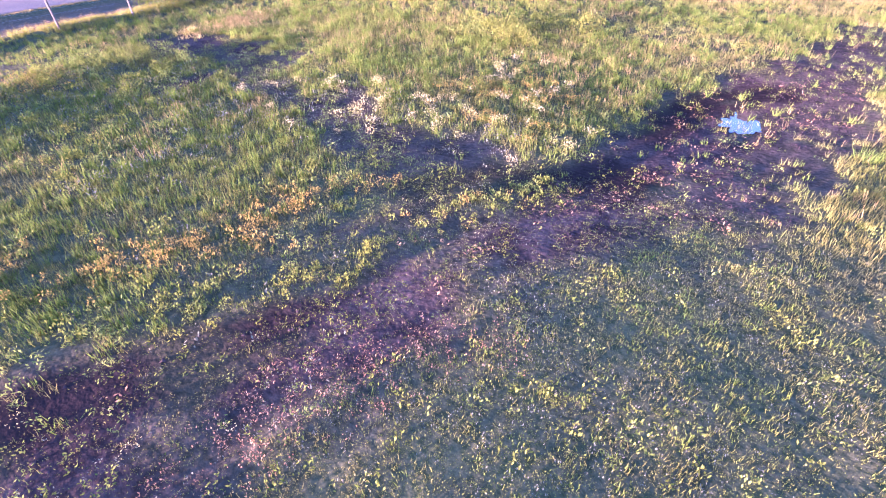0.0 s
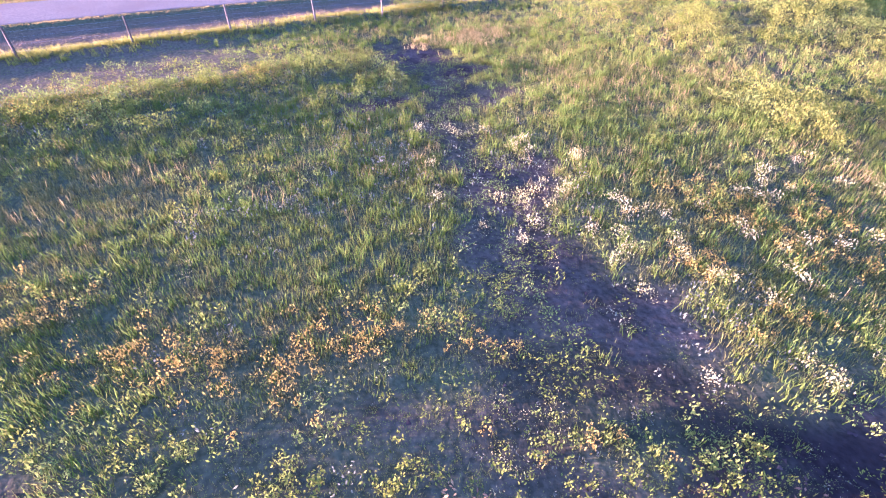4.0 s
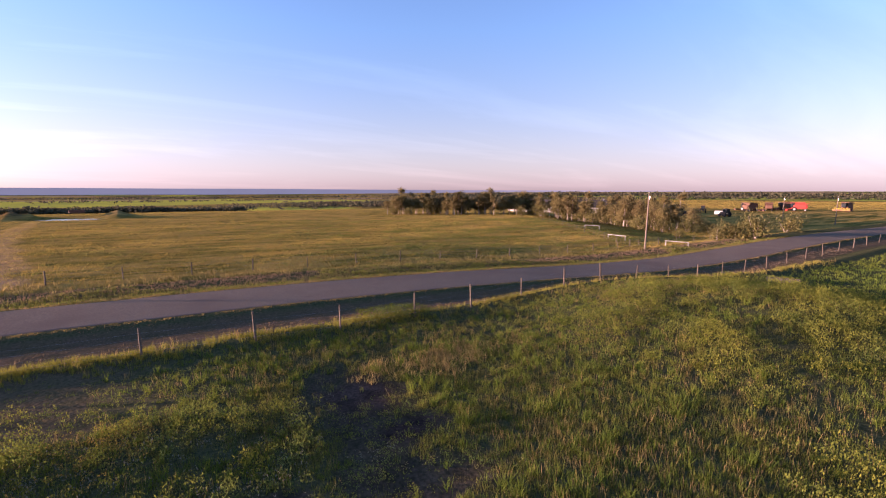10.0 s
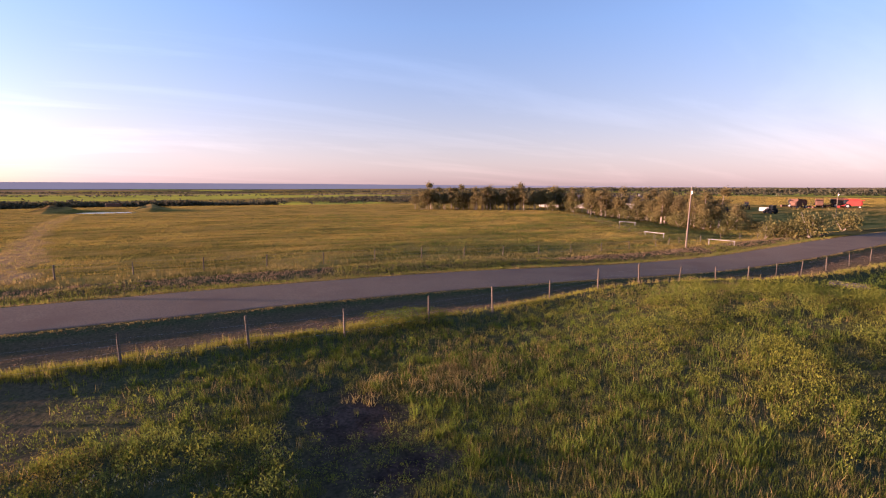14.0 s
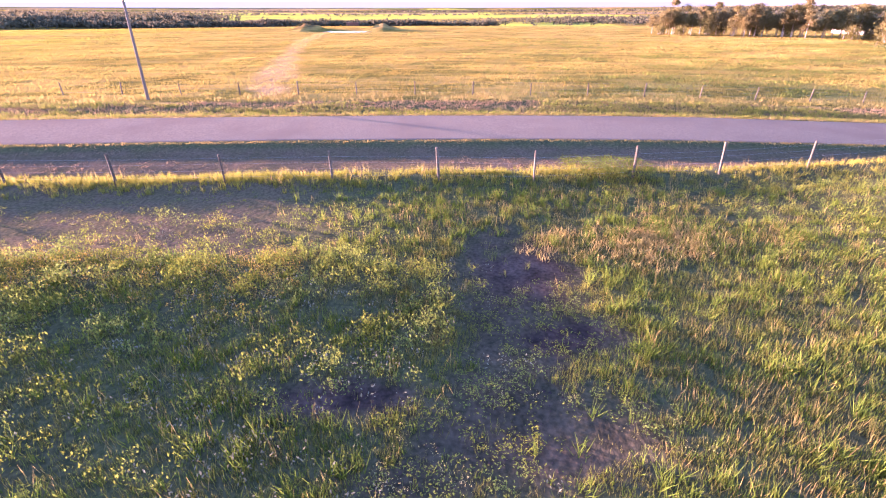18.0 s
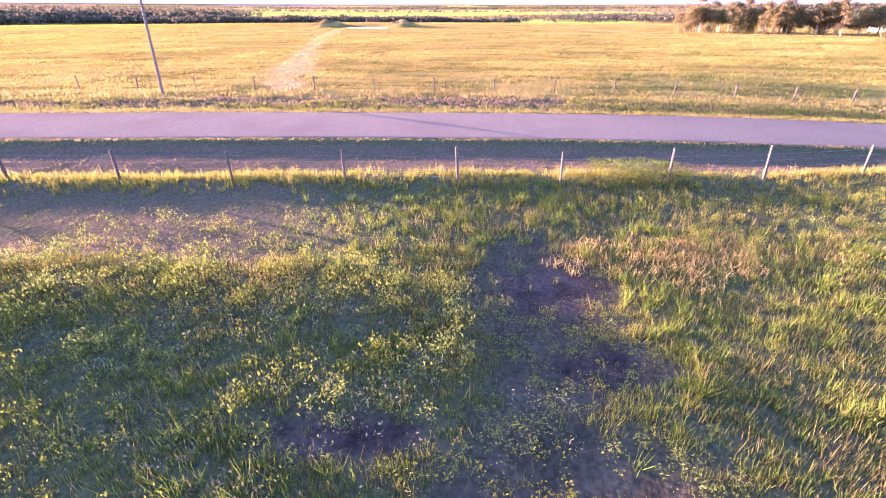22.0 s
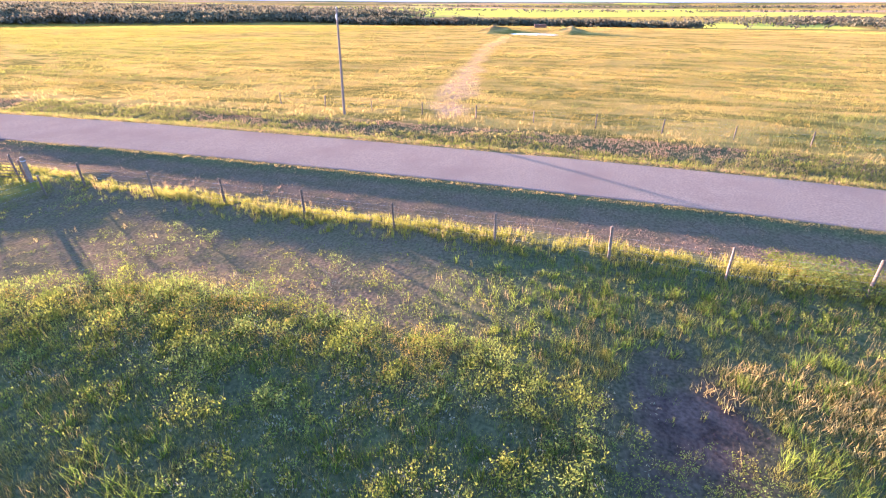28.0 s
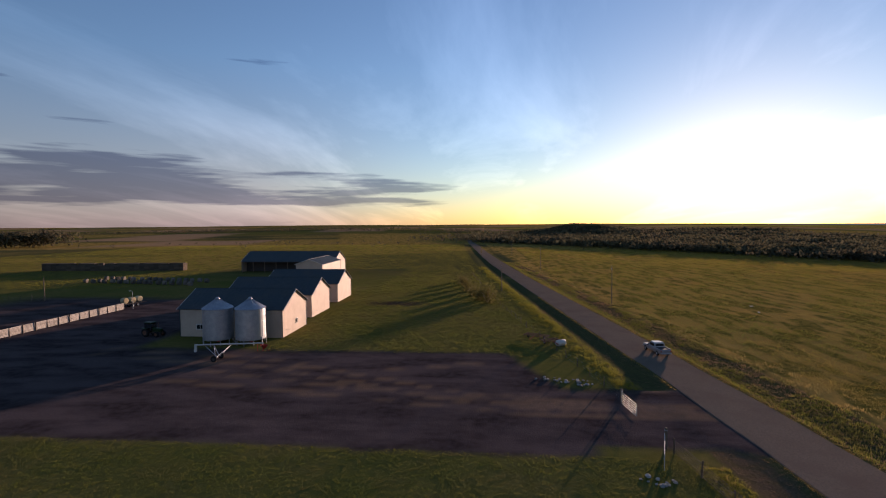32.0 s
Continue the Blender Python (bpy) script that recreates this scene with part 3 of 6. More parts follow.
def mixed(fac, a, c):
    q = n.new("ShaderNodeMixRGB")
    for k, v in ((0, fac), (1, a), (2, c)):
        if isinstance(v, tuple):
            q.inputs[k].default_value = (*v, 1)
        else:
            l.new(v, q.inputs[k])
    return q.outputs[0]


def share_of(name):
    a = n.new("ShaderNodeAttribute"); a.attribute_name = name
    return a.outputs["Fac"]


fine, mid, broad = noise_node(7.0), noise_node(0.9), noise_node(0.09)
turf = mixed(mid, mixed(fine, (0.038, 0.042, 0.02), (0.085, 0.08, 0.038)), mixed(fine, (0.05, 0.06, 0.022), (0.10, 0.092, 0.04)))
hay = mixed(noise_node(0.3, 9, 0.46, 0.56, (1.0, 0.3, 1.0)), mixed(fine, (0.29, 0.18, 0.048), (0.39, 0.245, 0.065)), mixed(mid, (0.09, 0.082, 0.02), (0.2, 0.145, 0.035)))
soil = mixed(noise_node(1.1, 8), mixed(fine, (0.06, 0.037, 0.029), (0.106, 0.065, 0.05)), mixed(fine, (0.024, 0.0162, 0.014), (0.046, 0.03, 0.025)))
tracks = noise_node(0.22, 8, 0.4, 0.62, (0.45, 1.2, 1.0))
gravel = mixed(tracks, mixed(fine, (0.07, 0.052, 0.05), (0.105, 0.08, 0.076)), mixed(mid, (0.036, 0.027, 0.027), (0.06, 0.046, 0.045)))
green = mixed(noise_node(0.06, 7), mixed(fine, (0.075, 0.085, 0.02), (0.12, 0.115, 0.03)), mixed(mid, (0.11, 0.095, 0.028), (0.17, 0.13, 0.042)))
yellow = mixed(noise_node(0.02), (0.46, 0.4, 0.05), (0.27, 0.28, 0.055))
grey = mixed(mid, mixed(fine, (0.1, 0.064, 0.042), (0.16, 0.102, 0.066)), mixed(fine, (0.075, 0.055, 0.032), (0.115, 0.082, 0.048)))
col = mixed(share_of("hay"), turf, hay)
col = mixed(share_of("lush"), col, green)
col = mixed(share_of("grey"), col, grey)
col = mixed(share_of("crop"), col, yellow)
col = mixed(share_of("yard"), col, gravel)
col = mixed(share_of("track"), col, mixed(mid, (0.36, 0.22, 0.12), (0.25, 0.16, 0.08)))
moist = mixed(mid, mixed(fine, (0.017, 0.0115, 0.0105), (0.032, 0.021, 0.018)), (0.024, 0.016, 0.014))
col = mixed(share_of("mud"), col, mixed(share_of("moist"), soil, moist))
l.new(col, b.inputs["Base Color"])
bt = n.new("ShaderNodeTexNoise"); bt.inputs["Scale"].default_value, bt.inputs["Detail"].default_value = 6.0, 8
l.new(geo.outputs["Position"], bt.inputs["Vector"])
bp = n.new("ShaderNodeBump"); bp.inputs["Strength"].default_value, bp.inputs["Distance"].default_value = 0.5, 0.08
l.new(bt.outputs["Fac"], bp.inputs["Height"]); l.new(bp.outputs[0], b.inputs["Normal"])
ground = arrays("ground", np.stack([X.ravel(), Y.ravel(), Z.ravel()], 1), 4, quads, gm, dict(mud=mC, yard=yC, hay=hC, crop=cC, lush=lC, grey=gC, track=tC, moist=wC), smooth=True)
tagged(ground, "rolling prairie pasture, hay fields and muddy cattle trails", "ground", kind="structure")

# the road: a crowned gravel strip laid on its bed
ry_ = np.concatenate([np.arange(-900, -120, 12.0), np.arange(-120, 140, 2.0), np.arange(140, 905, 12.0)])
rx_ = np.array([-1.0, -0.97, -0.95, -0.6, -0.2, 0.2, 0.6, 0.95, 0.97, 1.0])
RXX = road_x(ry_)[:, None] + HALF * rx_[None, :] + (vnoise(ry_, ry_ * 0, 5, 3)[:, None] - 0.5) * 0.35 * (np.abs(rx_[None, :]) > 0.9) * np.sign(rx_[None, :])
RYY = np.repeat(ry_[:, None], len(rx_), 1)
RZZ = height(RXX, RYY) + 0.05
RZZ[:, 0] -= 0.12; RZZ[:, -1] -= 0.12
ri = np.arange(RXX.size).reshape(RXX.shape)
rq = np.stack([ri[:-1, :-1], ri[:-1, 1:], ri[1:, 1:], ri[1:, :-1]], -1).reshape(-1)
tagged(arrays("road", np.stack([RXX.ravel(), RYY.ravel(), RZZ.ravel()], 1), 4, rq, M_ROAD, smooth=True), "grey packed gravel country road with grassy edges", "road", kind="structure")

# standing water
M_WATER = mat("still_water", (0.06, 0.05, 0.045), 0.16, (0.04, 0.034, 0.032), spec=0.32)
for px, py, ra, rb in POOLS + [(-220.5, -14, 5.0, 11)]:
    bm = bmesh.new()
    ring = []
    for i in range(64):
        a = 2 * math.pi * i / 64
        k = 0.75 + 0.9 * float(vnoise(np.array([math.cos(a) * 2 + px]), np.array([math.sin(a) * 2 + py]), 0.55, 8)[0])
        ring.append(bm.verts.new((px + math.cos(a) * ra * k, py + math.sin(a) * rb * k, 0)))
    bm.faces.new(ring)
    zz = z_at(px, py) + (0.045 if abs(px) < 50 else 0.3)
    bmesh.ops.translate(bm, verts=bm.verts, vec=(0, 0, zz))
    tagged(part("puddle" if abs(px) < 50 else "pond", bm, M_WATER), "shallow rain puddle in trodden mud" if abs(px) < 50 else "small dugout pond between earth mounds", "water", kind="structure")

# hills at the edge of sight; the air's blue haze painted into their colour
M_HILLS = mat("hazed_far_hills", (0.10, 0.10, 0.13), 1.0, (0.12, 0.115, 0.135), scale=0.002, rgb3=(0.085, 0.085, 0.11), scale2=0.004, spec=0.0)
# faint blue emission stands in for light scattered by the air
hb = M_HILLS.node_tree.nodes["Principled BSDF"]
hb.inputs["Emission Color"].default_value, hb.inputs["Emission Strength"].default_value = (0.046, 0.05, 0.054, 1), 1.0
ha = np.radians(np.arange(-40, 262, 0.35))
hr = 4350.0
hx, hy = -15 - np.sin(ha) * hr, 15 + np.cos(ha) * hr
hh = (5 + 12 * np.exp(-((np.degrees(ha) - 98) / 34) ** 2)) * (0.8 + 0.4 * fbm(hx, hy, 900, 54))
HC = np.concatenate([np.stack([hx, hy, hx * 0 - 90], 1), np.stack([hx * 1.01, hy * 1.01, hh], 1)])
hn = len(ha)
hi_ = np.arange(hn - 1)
tagged(arrays("backdrop", HC, 4, np.stack([hi_, hi_ + 1, hi_ + 1 + hn, hi_ + hn], -1).reshape(-1), M_HILLS, smooth=True), "long low hills along the far horizon, blue haze painted in with a faint glow", "hills", kind="structure")

# ---------------------------------------------------------------- grass and weeds
RNG = np.random.default_rng(11)
WEED_BAND = [(x + 3.2, y) for x, y in zip(RANK_X, RANK_Y)][:7]


def scatter(x0, x1, y0, y1, per_m2, keep=None):
    k = int((x1 - x0) * (y1 - y0) * per_m2)
    x, y = RNG.uniform(x0, x1, k), RNG.uniform(y0, y1, k)
    if keep is not None:
        ok = RNG.random(k) < keep(x, y)
        x, y = x[ok], y[ok]
    return x, y


def leafy_zone(x, y):
    band = step(5.5, 1.5, near_line(x, y, WEED_BAND))
    mound = step(1.25, 0.6, np.hypot((x + 24) / 12, (y - 46) / 12))
    patch = step(0.46, 0.62, fbm(x, y, 4.5, 71)) * 0.8
    rim = np.exp(-((near_line(x, y, TRAIL_A) - 2.2) / 1.1) ** 2) * 0.8
    return np.clip(np.maximum.reduce([band, mound * 0.8, patch, rim]) * step(0.2, 0.55, fbm(x, y, 2.2, 72) + 0.15), 0, 1)


def short_zone(x, y):
    """Turf grazed down: beside the fence and where the camera starts."""
    a = step(0.8, -1.0, x - np.interp(y, RANK_Y, RANK_X) + (fbm(x, y, 4, 73) - 0.5) * 3) * step(17, 9, y + (fbm(x, y, 4, 74) - 0.5) * 6)
    b_ = step(1.3, 0.75, np.hypot((x - 2) / 11, (y - 4.5) / 10) + (fbm(x, y, 3, 75) - 0.5) * 0.7) * 0.75
    return np.clip(np.maximum(a, b_), 0, 1)


def tufts(name, x, y, h, label, material, per=8, spread=0.09, width=0.018, lean=0.45, tone=None, spear=1.0):
    """Grass: from each place a tuft of bladed triangles."""
    k = len(x)
    h = np.broadcast_to(h, (k,))
    bx = np.repeat(x, per) + RNG.normal(0, spread, k * per)
    by = np.repeat(y, per) + RNG.normal(0, spread, k * per)
    bh = np.repeat(h, per) * RNG.uniform(0.55, 1.2, k * per)
    bz = height(bx, by) - 0.01
    a = RNG.uniform(0, 2 * np.pi, k * per)
    w = width * RNG.uniform(0.6, 1.4, k * per)
    la = RNG.uniform(0, 2 * np.pi, k * per)
    ll = bh * lean * RNG.uniform(0.1, 1.0, k * per)
    co = np.empty((k * per, 3, 3), np.float32)
    co[:, 0] = np.stack([bx - np.cos(a) * w, by - np.sin(a) * w, bz], 1)
    co[:, 1] = np.stack([bx + np.cos(a) * w, by + np.sin(a) * w, bz], 1)
    co[:, 2] = np.stack([bx + np.cos(la) * ll, by + np.sin(la) * ll, bz + bh * spear], 1)
    tn = np.repeat(RNG.random(k) if tone is None else tone, per) * 0.75 + RNG.random(k * per) * 0.25
    ob = arrays(name, co.reshape(-1, 3), 3, np.arange(k * per * 3, dtype=np.int32), material, dict(tone=np.repeat(tn, 3)))
    return tagged(ob, label, "grass", kind="stuff")


def leaves(name, x, y, h, label, material, per=14, size=0.07, spread=0.16, tone=None, category="weeds", up=0.6):
    """Leafy herbs: each a spray of small pointed leaves on a low dome."""
    k = len(x)
    h = np.broadcast_to(h, (k,))
    n_ = k * per
    lx = np.repeat(x, per) + RNG.normal(0, spread, n_)
    ly = np.repeat(y, per) + RNG.normal(0, spread, n_)
    lz = height(np.repeat(x, per), np.repeat(y, per)) + np.repeat(h, per) * np.sqrt(RNG.random(n_)) * 0.95 + 0.02
    a = RNG.uniform(0, 2 * np.pi, n_)
    tilt = RNG.uniform(0.1, 1.2, n_) * up
    L = size * RNG.uniform(0.6, 1.5, n_)
    dx_, dy_, dz_ = np.cos(a) * np.cos(tilt) * L, np.sin(a) * np.cos(tilt) * L, np.sin(tilt) * L
    sx_, sy_ = -np.sin(a) * L * 0.42, np.cos(a) * L * 0.42
    p = np.stack([lx, ly, lz], 1)
    dv, sv = np.stack([dx_, dy_, dz_], 1), np.stack([sx_, sy_, np.zeros(n_)], 1)
    co = np.empty((n_, 4, 3), np.float32)
    co[:, 0], co[:, 1], co[:, 2], co[:, 3] = p - dv, p + sv, p + dv, p - sv
    tn = np.repeat(RNG.random(k) if tone is None else tone, per) * 0.7 + RNG.random(n_) * 0.3
    ob = arrays(name, co.reshape(-1, 3), 4, np.arange(n_ * 4, dtype=np.int32), material, dict(tone=np.repeat(tn, 4)))
    return tagged(ob, label, category, kind="stuff")


def pasture_keep(x, y):
    return (1 - 0.96 * step(0.15, 0.6, mud(x, y))) * (1 - 0.75 * short_zone(x, y)) * (1 - 0.5 * leafy_zone(x, y))


def green_part(x, y):
    n_ = fbm(x, y, 7, 81)
    for cx, cy, ra, rb in ((-18, 10, 6, 5), (-10, 28, 8, 5), (-17, 27, 5, 6), (-14, 2, 5, 4)):
        n_ = n_ + 0.28 * np.exp(-((x - cx) / ra) ** 2 - ((y - cy) / rb) ** 2)
    return step(0.42, 0.62, n_)


x, y = scatter(-37.6, 15, -16, 68, 10, lambda x, y: pasture_keep(x, y) * (1 - 0.6 * green_part(x, y)))
tufts("pasture_grass", x, y, (0.16 + 0.2 * fbm(x, y, 3, 82)) * (1 - 0.72 * short_zone(x, y)), "mixed green and straw pasture grass in tufts", M_GRASS, per=15, width=0.009, spread=0.1, tone=fbm(x, y, 2.5, 83))
x, y = scatter(-37.6, 15, -16, 68, 8, lambda x, y: pasture_keep(x, y) * green_part(x, y))
tufts("lush_pasture_grass", x, y, (0.2 + 0.22 * fbm(x, y, 3, 84)) * (1 - 0.7 * short_zone(x, y)), "tall lush green pasture grass", M_LUSH, per=14, width=0.010, spread=0.1, tone=fbm(x, y, 2.5, 85))
x, y = scatter(-31, 8, -3, 33, 20, lambda x, y: pasture_keep(x, y) * 0.9)
tufts("fine_pasture_grass", x, y, (0.14 + 0.16 * fbm(x, y, 2, 86)) * (1 - 0.4 * short_zone(x, y)), "fine short blades of pasture turf", M_GRASS, per=12, spread=0.12, width=0.0065, tone=fbm(x, y, 1.5, 87))
x, y = scatter(-37.6, 15, -16, 68, 5.0, lambda x, y: pasture_keep(x, y) * (1 - 0.9 * short_zone(x, y)) * (0.15 + 0.85 * step(0.42, 0.65, fbm(x, y, 4, 88))) * step(13, 20, np.hypot(x + 2, y - 3)))
tufts("seeding_grass", x, y, 0.42, "straw-coloured seeding grass stems", M_DRY, per=6, spread=0.12, width=0.01, lean=0.5)
# dry flattened weeds in a pale patch
M_DEAD = mat("dead_weed_stems", (0.3, 0.21, 0.07), 0.85, (0.42, 0.3, 0.1), translucent=0.25, tone="tone", rgb3=(0.25, 0.18, 0.07), scale2=0.8)
x, y = scatter(-35, -25, 20, 34, 22, lambda x, y: step(1.25, 0.4, np.hypot((x + 30.4) / 1.9, (y - 26.6) / 4.4) + (fbm(x, y, 2, 89) - 0.5) * 1.1))
tufts("dead_weeds", x, y, 0.3, "pale tan dead weeds lying in a patch", M_DEAD, per=12, spread=0.12, width=0.016, lean=0.9)
# herbs
x, y = scatter(-37, 14, -16, 66, 3.4, lambda x, y: leafy_zone(x, y) * (1 - 0.8 * mud(x, y)) * (1 - 0.8 * short_zone(x, y) * (x > -15)))
leaves("leafy_weeds", x, y, (0.30 + 0.25 * fbm(x, y, 4, 91)) * (1 - 0.6 * step(10, 5, np.hypot(x + 1, y - 4))), "yellow-green leafy weeds in dense clumps", M_WEED, per=26, size=0.036, spread=0.12, up=1.1, tone=0.1 + 0.85 * fbm(x, y, 1.6, 92))
x, y = scatter(-34, -3, 8, 27, 16, lambda x, y: step(0.1, 0.5, mud(x, y)) * step(0.43, 0.56, fbm(x, y, 0.9, 151)) * step(-28, -25, x + 0.5 * fbm(x, y, 3, 150)) * np.maximum(x < -14, step(3.0, 1.2, near_line(x, y, TRAIL_B[1:]))))
leaves("hollow_weeds", x, y, 0.2, "leafy weeds scattered over bare trodden hollows", M_WEED, per=14, size=0.03, spread=0.1, tone=fbm(x, y, 1.0, 152))
x, y = scatter(-14, 9, -4, 32, 9, lambda x, y: 0.12 + 0.75 * step(0.42, 0.62, fbm(x, y, 1.5, 121)) * np.exp(-((near_line(x, y, TRAIL_A) - 1.5) / 1.6) ** 2))
leaves("trail_weeds", x, y, 0.12 + 0.1 * fbm(x, y, 1.2, 122), "small leafy weeds scattered over the trodden trail", M_WEED, per=12, size=0.028, spread=0.07, tone=fbm(x, y, 1.0, 123))
# grazed turf: tiny leaves lying close to the soil
x, y = scatter(-12, 10, -7, 15, 110, lambda x, y: (0.15 + 0.85 * short_zone(x, y)) * (1 - 0.55 * mud(x, y)) * step(0.3, 0.5, fbm(x, y, 0.8, 124) + 0.1))
leaves("grazed_turf_leaves", x, y, 0.05, "tiny grey-green leaves of close-grazed turf", M_GRASS, per=7, size=0.015, spread=0.06, up=1.2, tone=0.05 + 0.6 * fbm(x, y, 1.3, 125))
x, y = scatter(-12, 10, -7, 15, 26, lambda x, y: 0.9 * short_zone(x, y) * step(0.42, 0.6, fbm(x, y, 1.7, 126)) * (1 - 0.4 * mud(x, y)))
leaves("plantain_leaves", x, y, 0.07, "pale broad-leaved herbs flat in the grazed turf", M_SAGE, per=5, size=0.019, spread=0.05, up=1.0, tone=0.5 * fbm(x, y, 1.3, 127))
# amber clumps along the trail's far rim, low sunlight put into their colour
RIM = [(-14, 2.2), (-11.5, 5.1), (-9.6, 7.3), (-8.6, 9.6), (-6.6, 10.6), (-5.4, 12.4)]
x, y = scatter(-17, -3, 0, 25, 15, lambda x, y: np.clip(np.exp(-(near_line(x, y, RIM) / 1.0) ** 2) + 0.85 * step(1.2, 0.3, np.hypot((x + 7.3) / 3.6, (y - 19.5) / 4.8)), 0, 1) * step(0.4, 0.58, fbm(x, y, 1.6, 128)))
leaves("amber_weeds", x, y, 0.2 + 0.22 * fbm(x, y, 1.2, 129), "amber and yellow weed clumps, low sunlight put into their colour", M_AMBER, per=24, size=0.03, spread=0.08, up=1.3, tone=fbm(x, y, 0.9, 130))
# the sunlit line of the crest is painted as amber weeds
x, y = scatter(-32, -18, -12, 13, 7, lambda x, y: np.exp(-(near_line(x, y, CREST) / 1.6) ** 2) * step(0.3, 0.5, fbm(x, y, 1.8, 161)))
leaves("crest_weeds", x, y, 0.3 + 0.3 * fbm(x, y, 1.5, 162), "yellow-green weeds along a low crest, sunlit amber put into their colour", M_AMBER, per=22, size=0.036, spread=0.13, tone=fbm(x, y, 1.2, 163))
# rank leafy weeds, in hummocks with dark gaps between
x, y = scatter(-33, -8, -19, 18, 9, lambda x, y: (x > np.interp(y, RANK_Y, RANK_X) - 0.6) * step(8.5, 2.5, x - np.interp(y, RANK_Y, RANK_X)) * step(-15, -7, y) * step(0.38, 0.52, fbm(x, y, 1.3, 164)) * (1 - 0.8 * mud(x, y)))
leaves("rank_weeds", x, y, 0.18 + 0.65 * step(0.42, 0.72, fbm(x, y, 1.3, 164)), "rank yellow-green leafy weeds in rounded hummocks", M_WEED, per=34, size=0.042, spread=0.15, up=1.05, tone=0.05 + 0.75 * fbm(x, y, 0.9, 165))
# coarse tussocks over the whole pasture
x, y = scatter(-36, 12, -14, 48, 3.2, lambda x, y: pasture_keep(x, y) * (1 - short_zone(x, y)) * step(0.45, 0.6, fbm(x, y, 1.5, 166)) * step(14, 20, np.hypot(x - 2, y - 3)))
tufts("coarse_tussocks", x, y, 0.32 + 0.3 * fbm(x, y, 1.5, 167), "coarse leaning grass tussocks standing above the turf", M_LUSH, per=18, width=0.012, spread=0.09, lean=0.8, tone=0.1 + 0.6 * fbm(x, y, 1.2, 168))
x, y = scatter(-11, -2, 1.5, 15.5, 16, lambda x, y: step(1.2, 0.3, near_line(x, y, ISLES)) * step(0.4, 0.55, fbm(x, y, 0.9, 169)))
leaves("lane_weeds", x, y, 0.22, "yellow-green weed clumps standing between trodden lanes", M_WEED, per=26, size=0.032, spread=0.07, up=1.3, tone=0.3 + 0.7 * fbm(x, y, 0.8, 170))
PUFFS = ((-8.5, 19, 3.5, 3.0), (-12.5, 15.6, 3.0, 2.0), (-15.8, 17.6, 2.5, 2.0), (-8.5, 24, 2.5, 3))
# brush on the rise, in rounded clumps
x, y = scatter(-34, 2, 28, 62, 8.0, lambda x, y: np.clip(step(1.25, 0.6, np.hypot((x + 23) / 12, (y - 46) / 12)) + 0.8 * step(1.2, 0.6, np.hypot((x + 11) / 5, (y - 32) / 6)), 0, 1) * step(0.42, 0.55, fbm(x, y, 2.4, 106)))
leaves("mound_brush", x, y, 0.25 + 0.95 * step(0.42, 0.75, fbm(x, y, 2.4, 106)), "knee-high to waist-high leafy brush on the grassy rise", M_BRUSH, per=40, size=0.045, spread=0.17, up=1.15, tone=0.1 + 0.9 * fbm(x, y, 1.4, 108))
x, y = scatter(-40.2, -37.2, 25, 29.5, 8)
leaves("fence_brush", x, y, 0.75, "green leafy brush tangled in the fence", M_WEED, per=34, size=0.06, spread=0.2, tone=0.4 * fbm(x, y, 2.0, 131))
x, y = scatter(-30, 8, 0, 34, 3.4, lambda x, y: np.clip(step(0.52, 0.72, fbm(x, y, 4.5, 93)) * 0.2 + step(6, 2.0, np.hypot(x + 8, y - 18.5)) * 0.6 + step(2.4, 0.8, near_line(x, y, [(-20, 16.5), (-14, 17), (-10.5, 14)])) * 0.6 + 0.3 * step(4.5, 1, np.hypot(x + 20.5, y - 20.5)), 0, 1) * step(0.4, 0.6, fbm(x, y, 1.4, 132)))
leaves("pale_flowering_weeds", x, y, 0.32, "creamy white flowering weeds in puffs beside the trail", M_CREAM, per=26, size=0.017, spread=0.12, up=1.1, tone=0.1 + 0.7 * fbm(x, y, 3, 118))
x, y = scatter(-30, 4, 8, 34, 0.8, lambda x, y: np.clip(sum(np.exp(-((x - cx) / ra) ** 2 - ((y - cy) / rb) ** 2) for cx, cy, ra, rb in PUFFS), 0, 1))
leaves("cream_flower_clumps", x, y, 0.42, "tall cream-white flowering clumps among dark weeds", M_CREAM, per=90, size=0.03, spread=0.14, up=1.2, tone=0.2 + 0.7 * RNG.random(len(x)))
x, y = scatter(-33, -4, -8, 20, 2.4, lambda x, y: np.clip(step(0.48, 0.64, fbm(x, y, 5, 111)) + 0.7 * step(1.2, 0.6, np.hypot((x + 25) / 5, (y - 9.5) / 4)), 0, 1) * (1 - 0.7 * mud(x, y)) * (1 - 0.7 * short_zone(x, y)))
leaves("grey_weeds", x, y, 0.3, "grey-green woolly weeds mixed through the grass", M_SAGE, per=12, size=0.038, spread=0.14, tone=0.35 * fbm(x, y, 3, 112), up=1.0)
# clods of broken soil on the bare trails
x, y = scatter(-33, 12, -3, 42, 30, lambda x, y: step(0.35, 0.8, mud(x, y)) * step(0.36, 0.62, fbm(x, y, 2.5, 113)) * (0.12 + 0.88 * step(4.0, 2.0, near_line(x, y, TRAIL_C))))
k = len(x)
ra, rz_ = RNG.uniform(0.03, 0.085, k), RNG.uniform(0.02, 0.06, k)
ph = RNG.uniform(0, 6.28, k)
zc = height(x, y)
tri = np.stack([np.stack([x + ra * np.cos(ph + q), y + ra * np.sin(ph + q), zc - 0.01], 1) for q in (0, 2.1, 4.2)] + [np.stack([x, y, zc + rz_], 1)], 1).reshape(-1, 3)
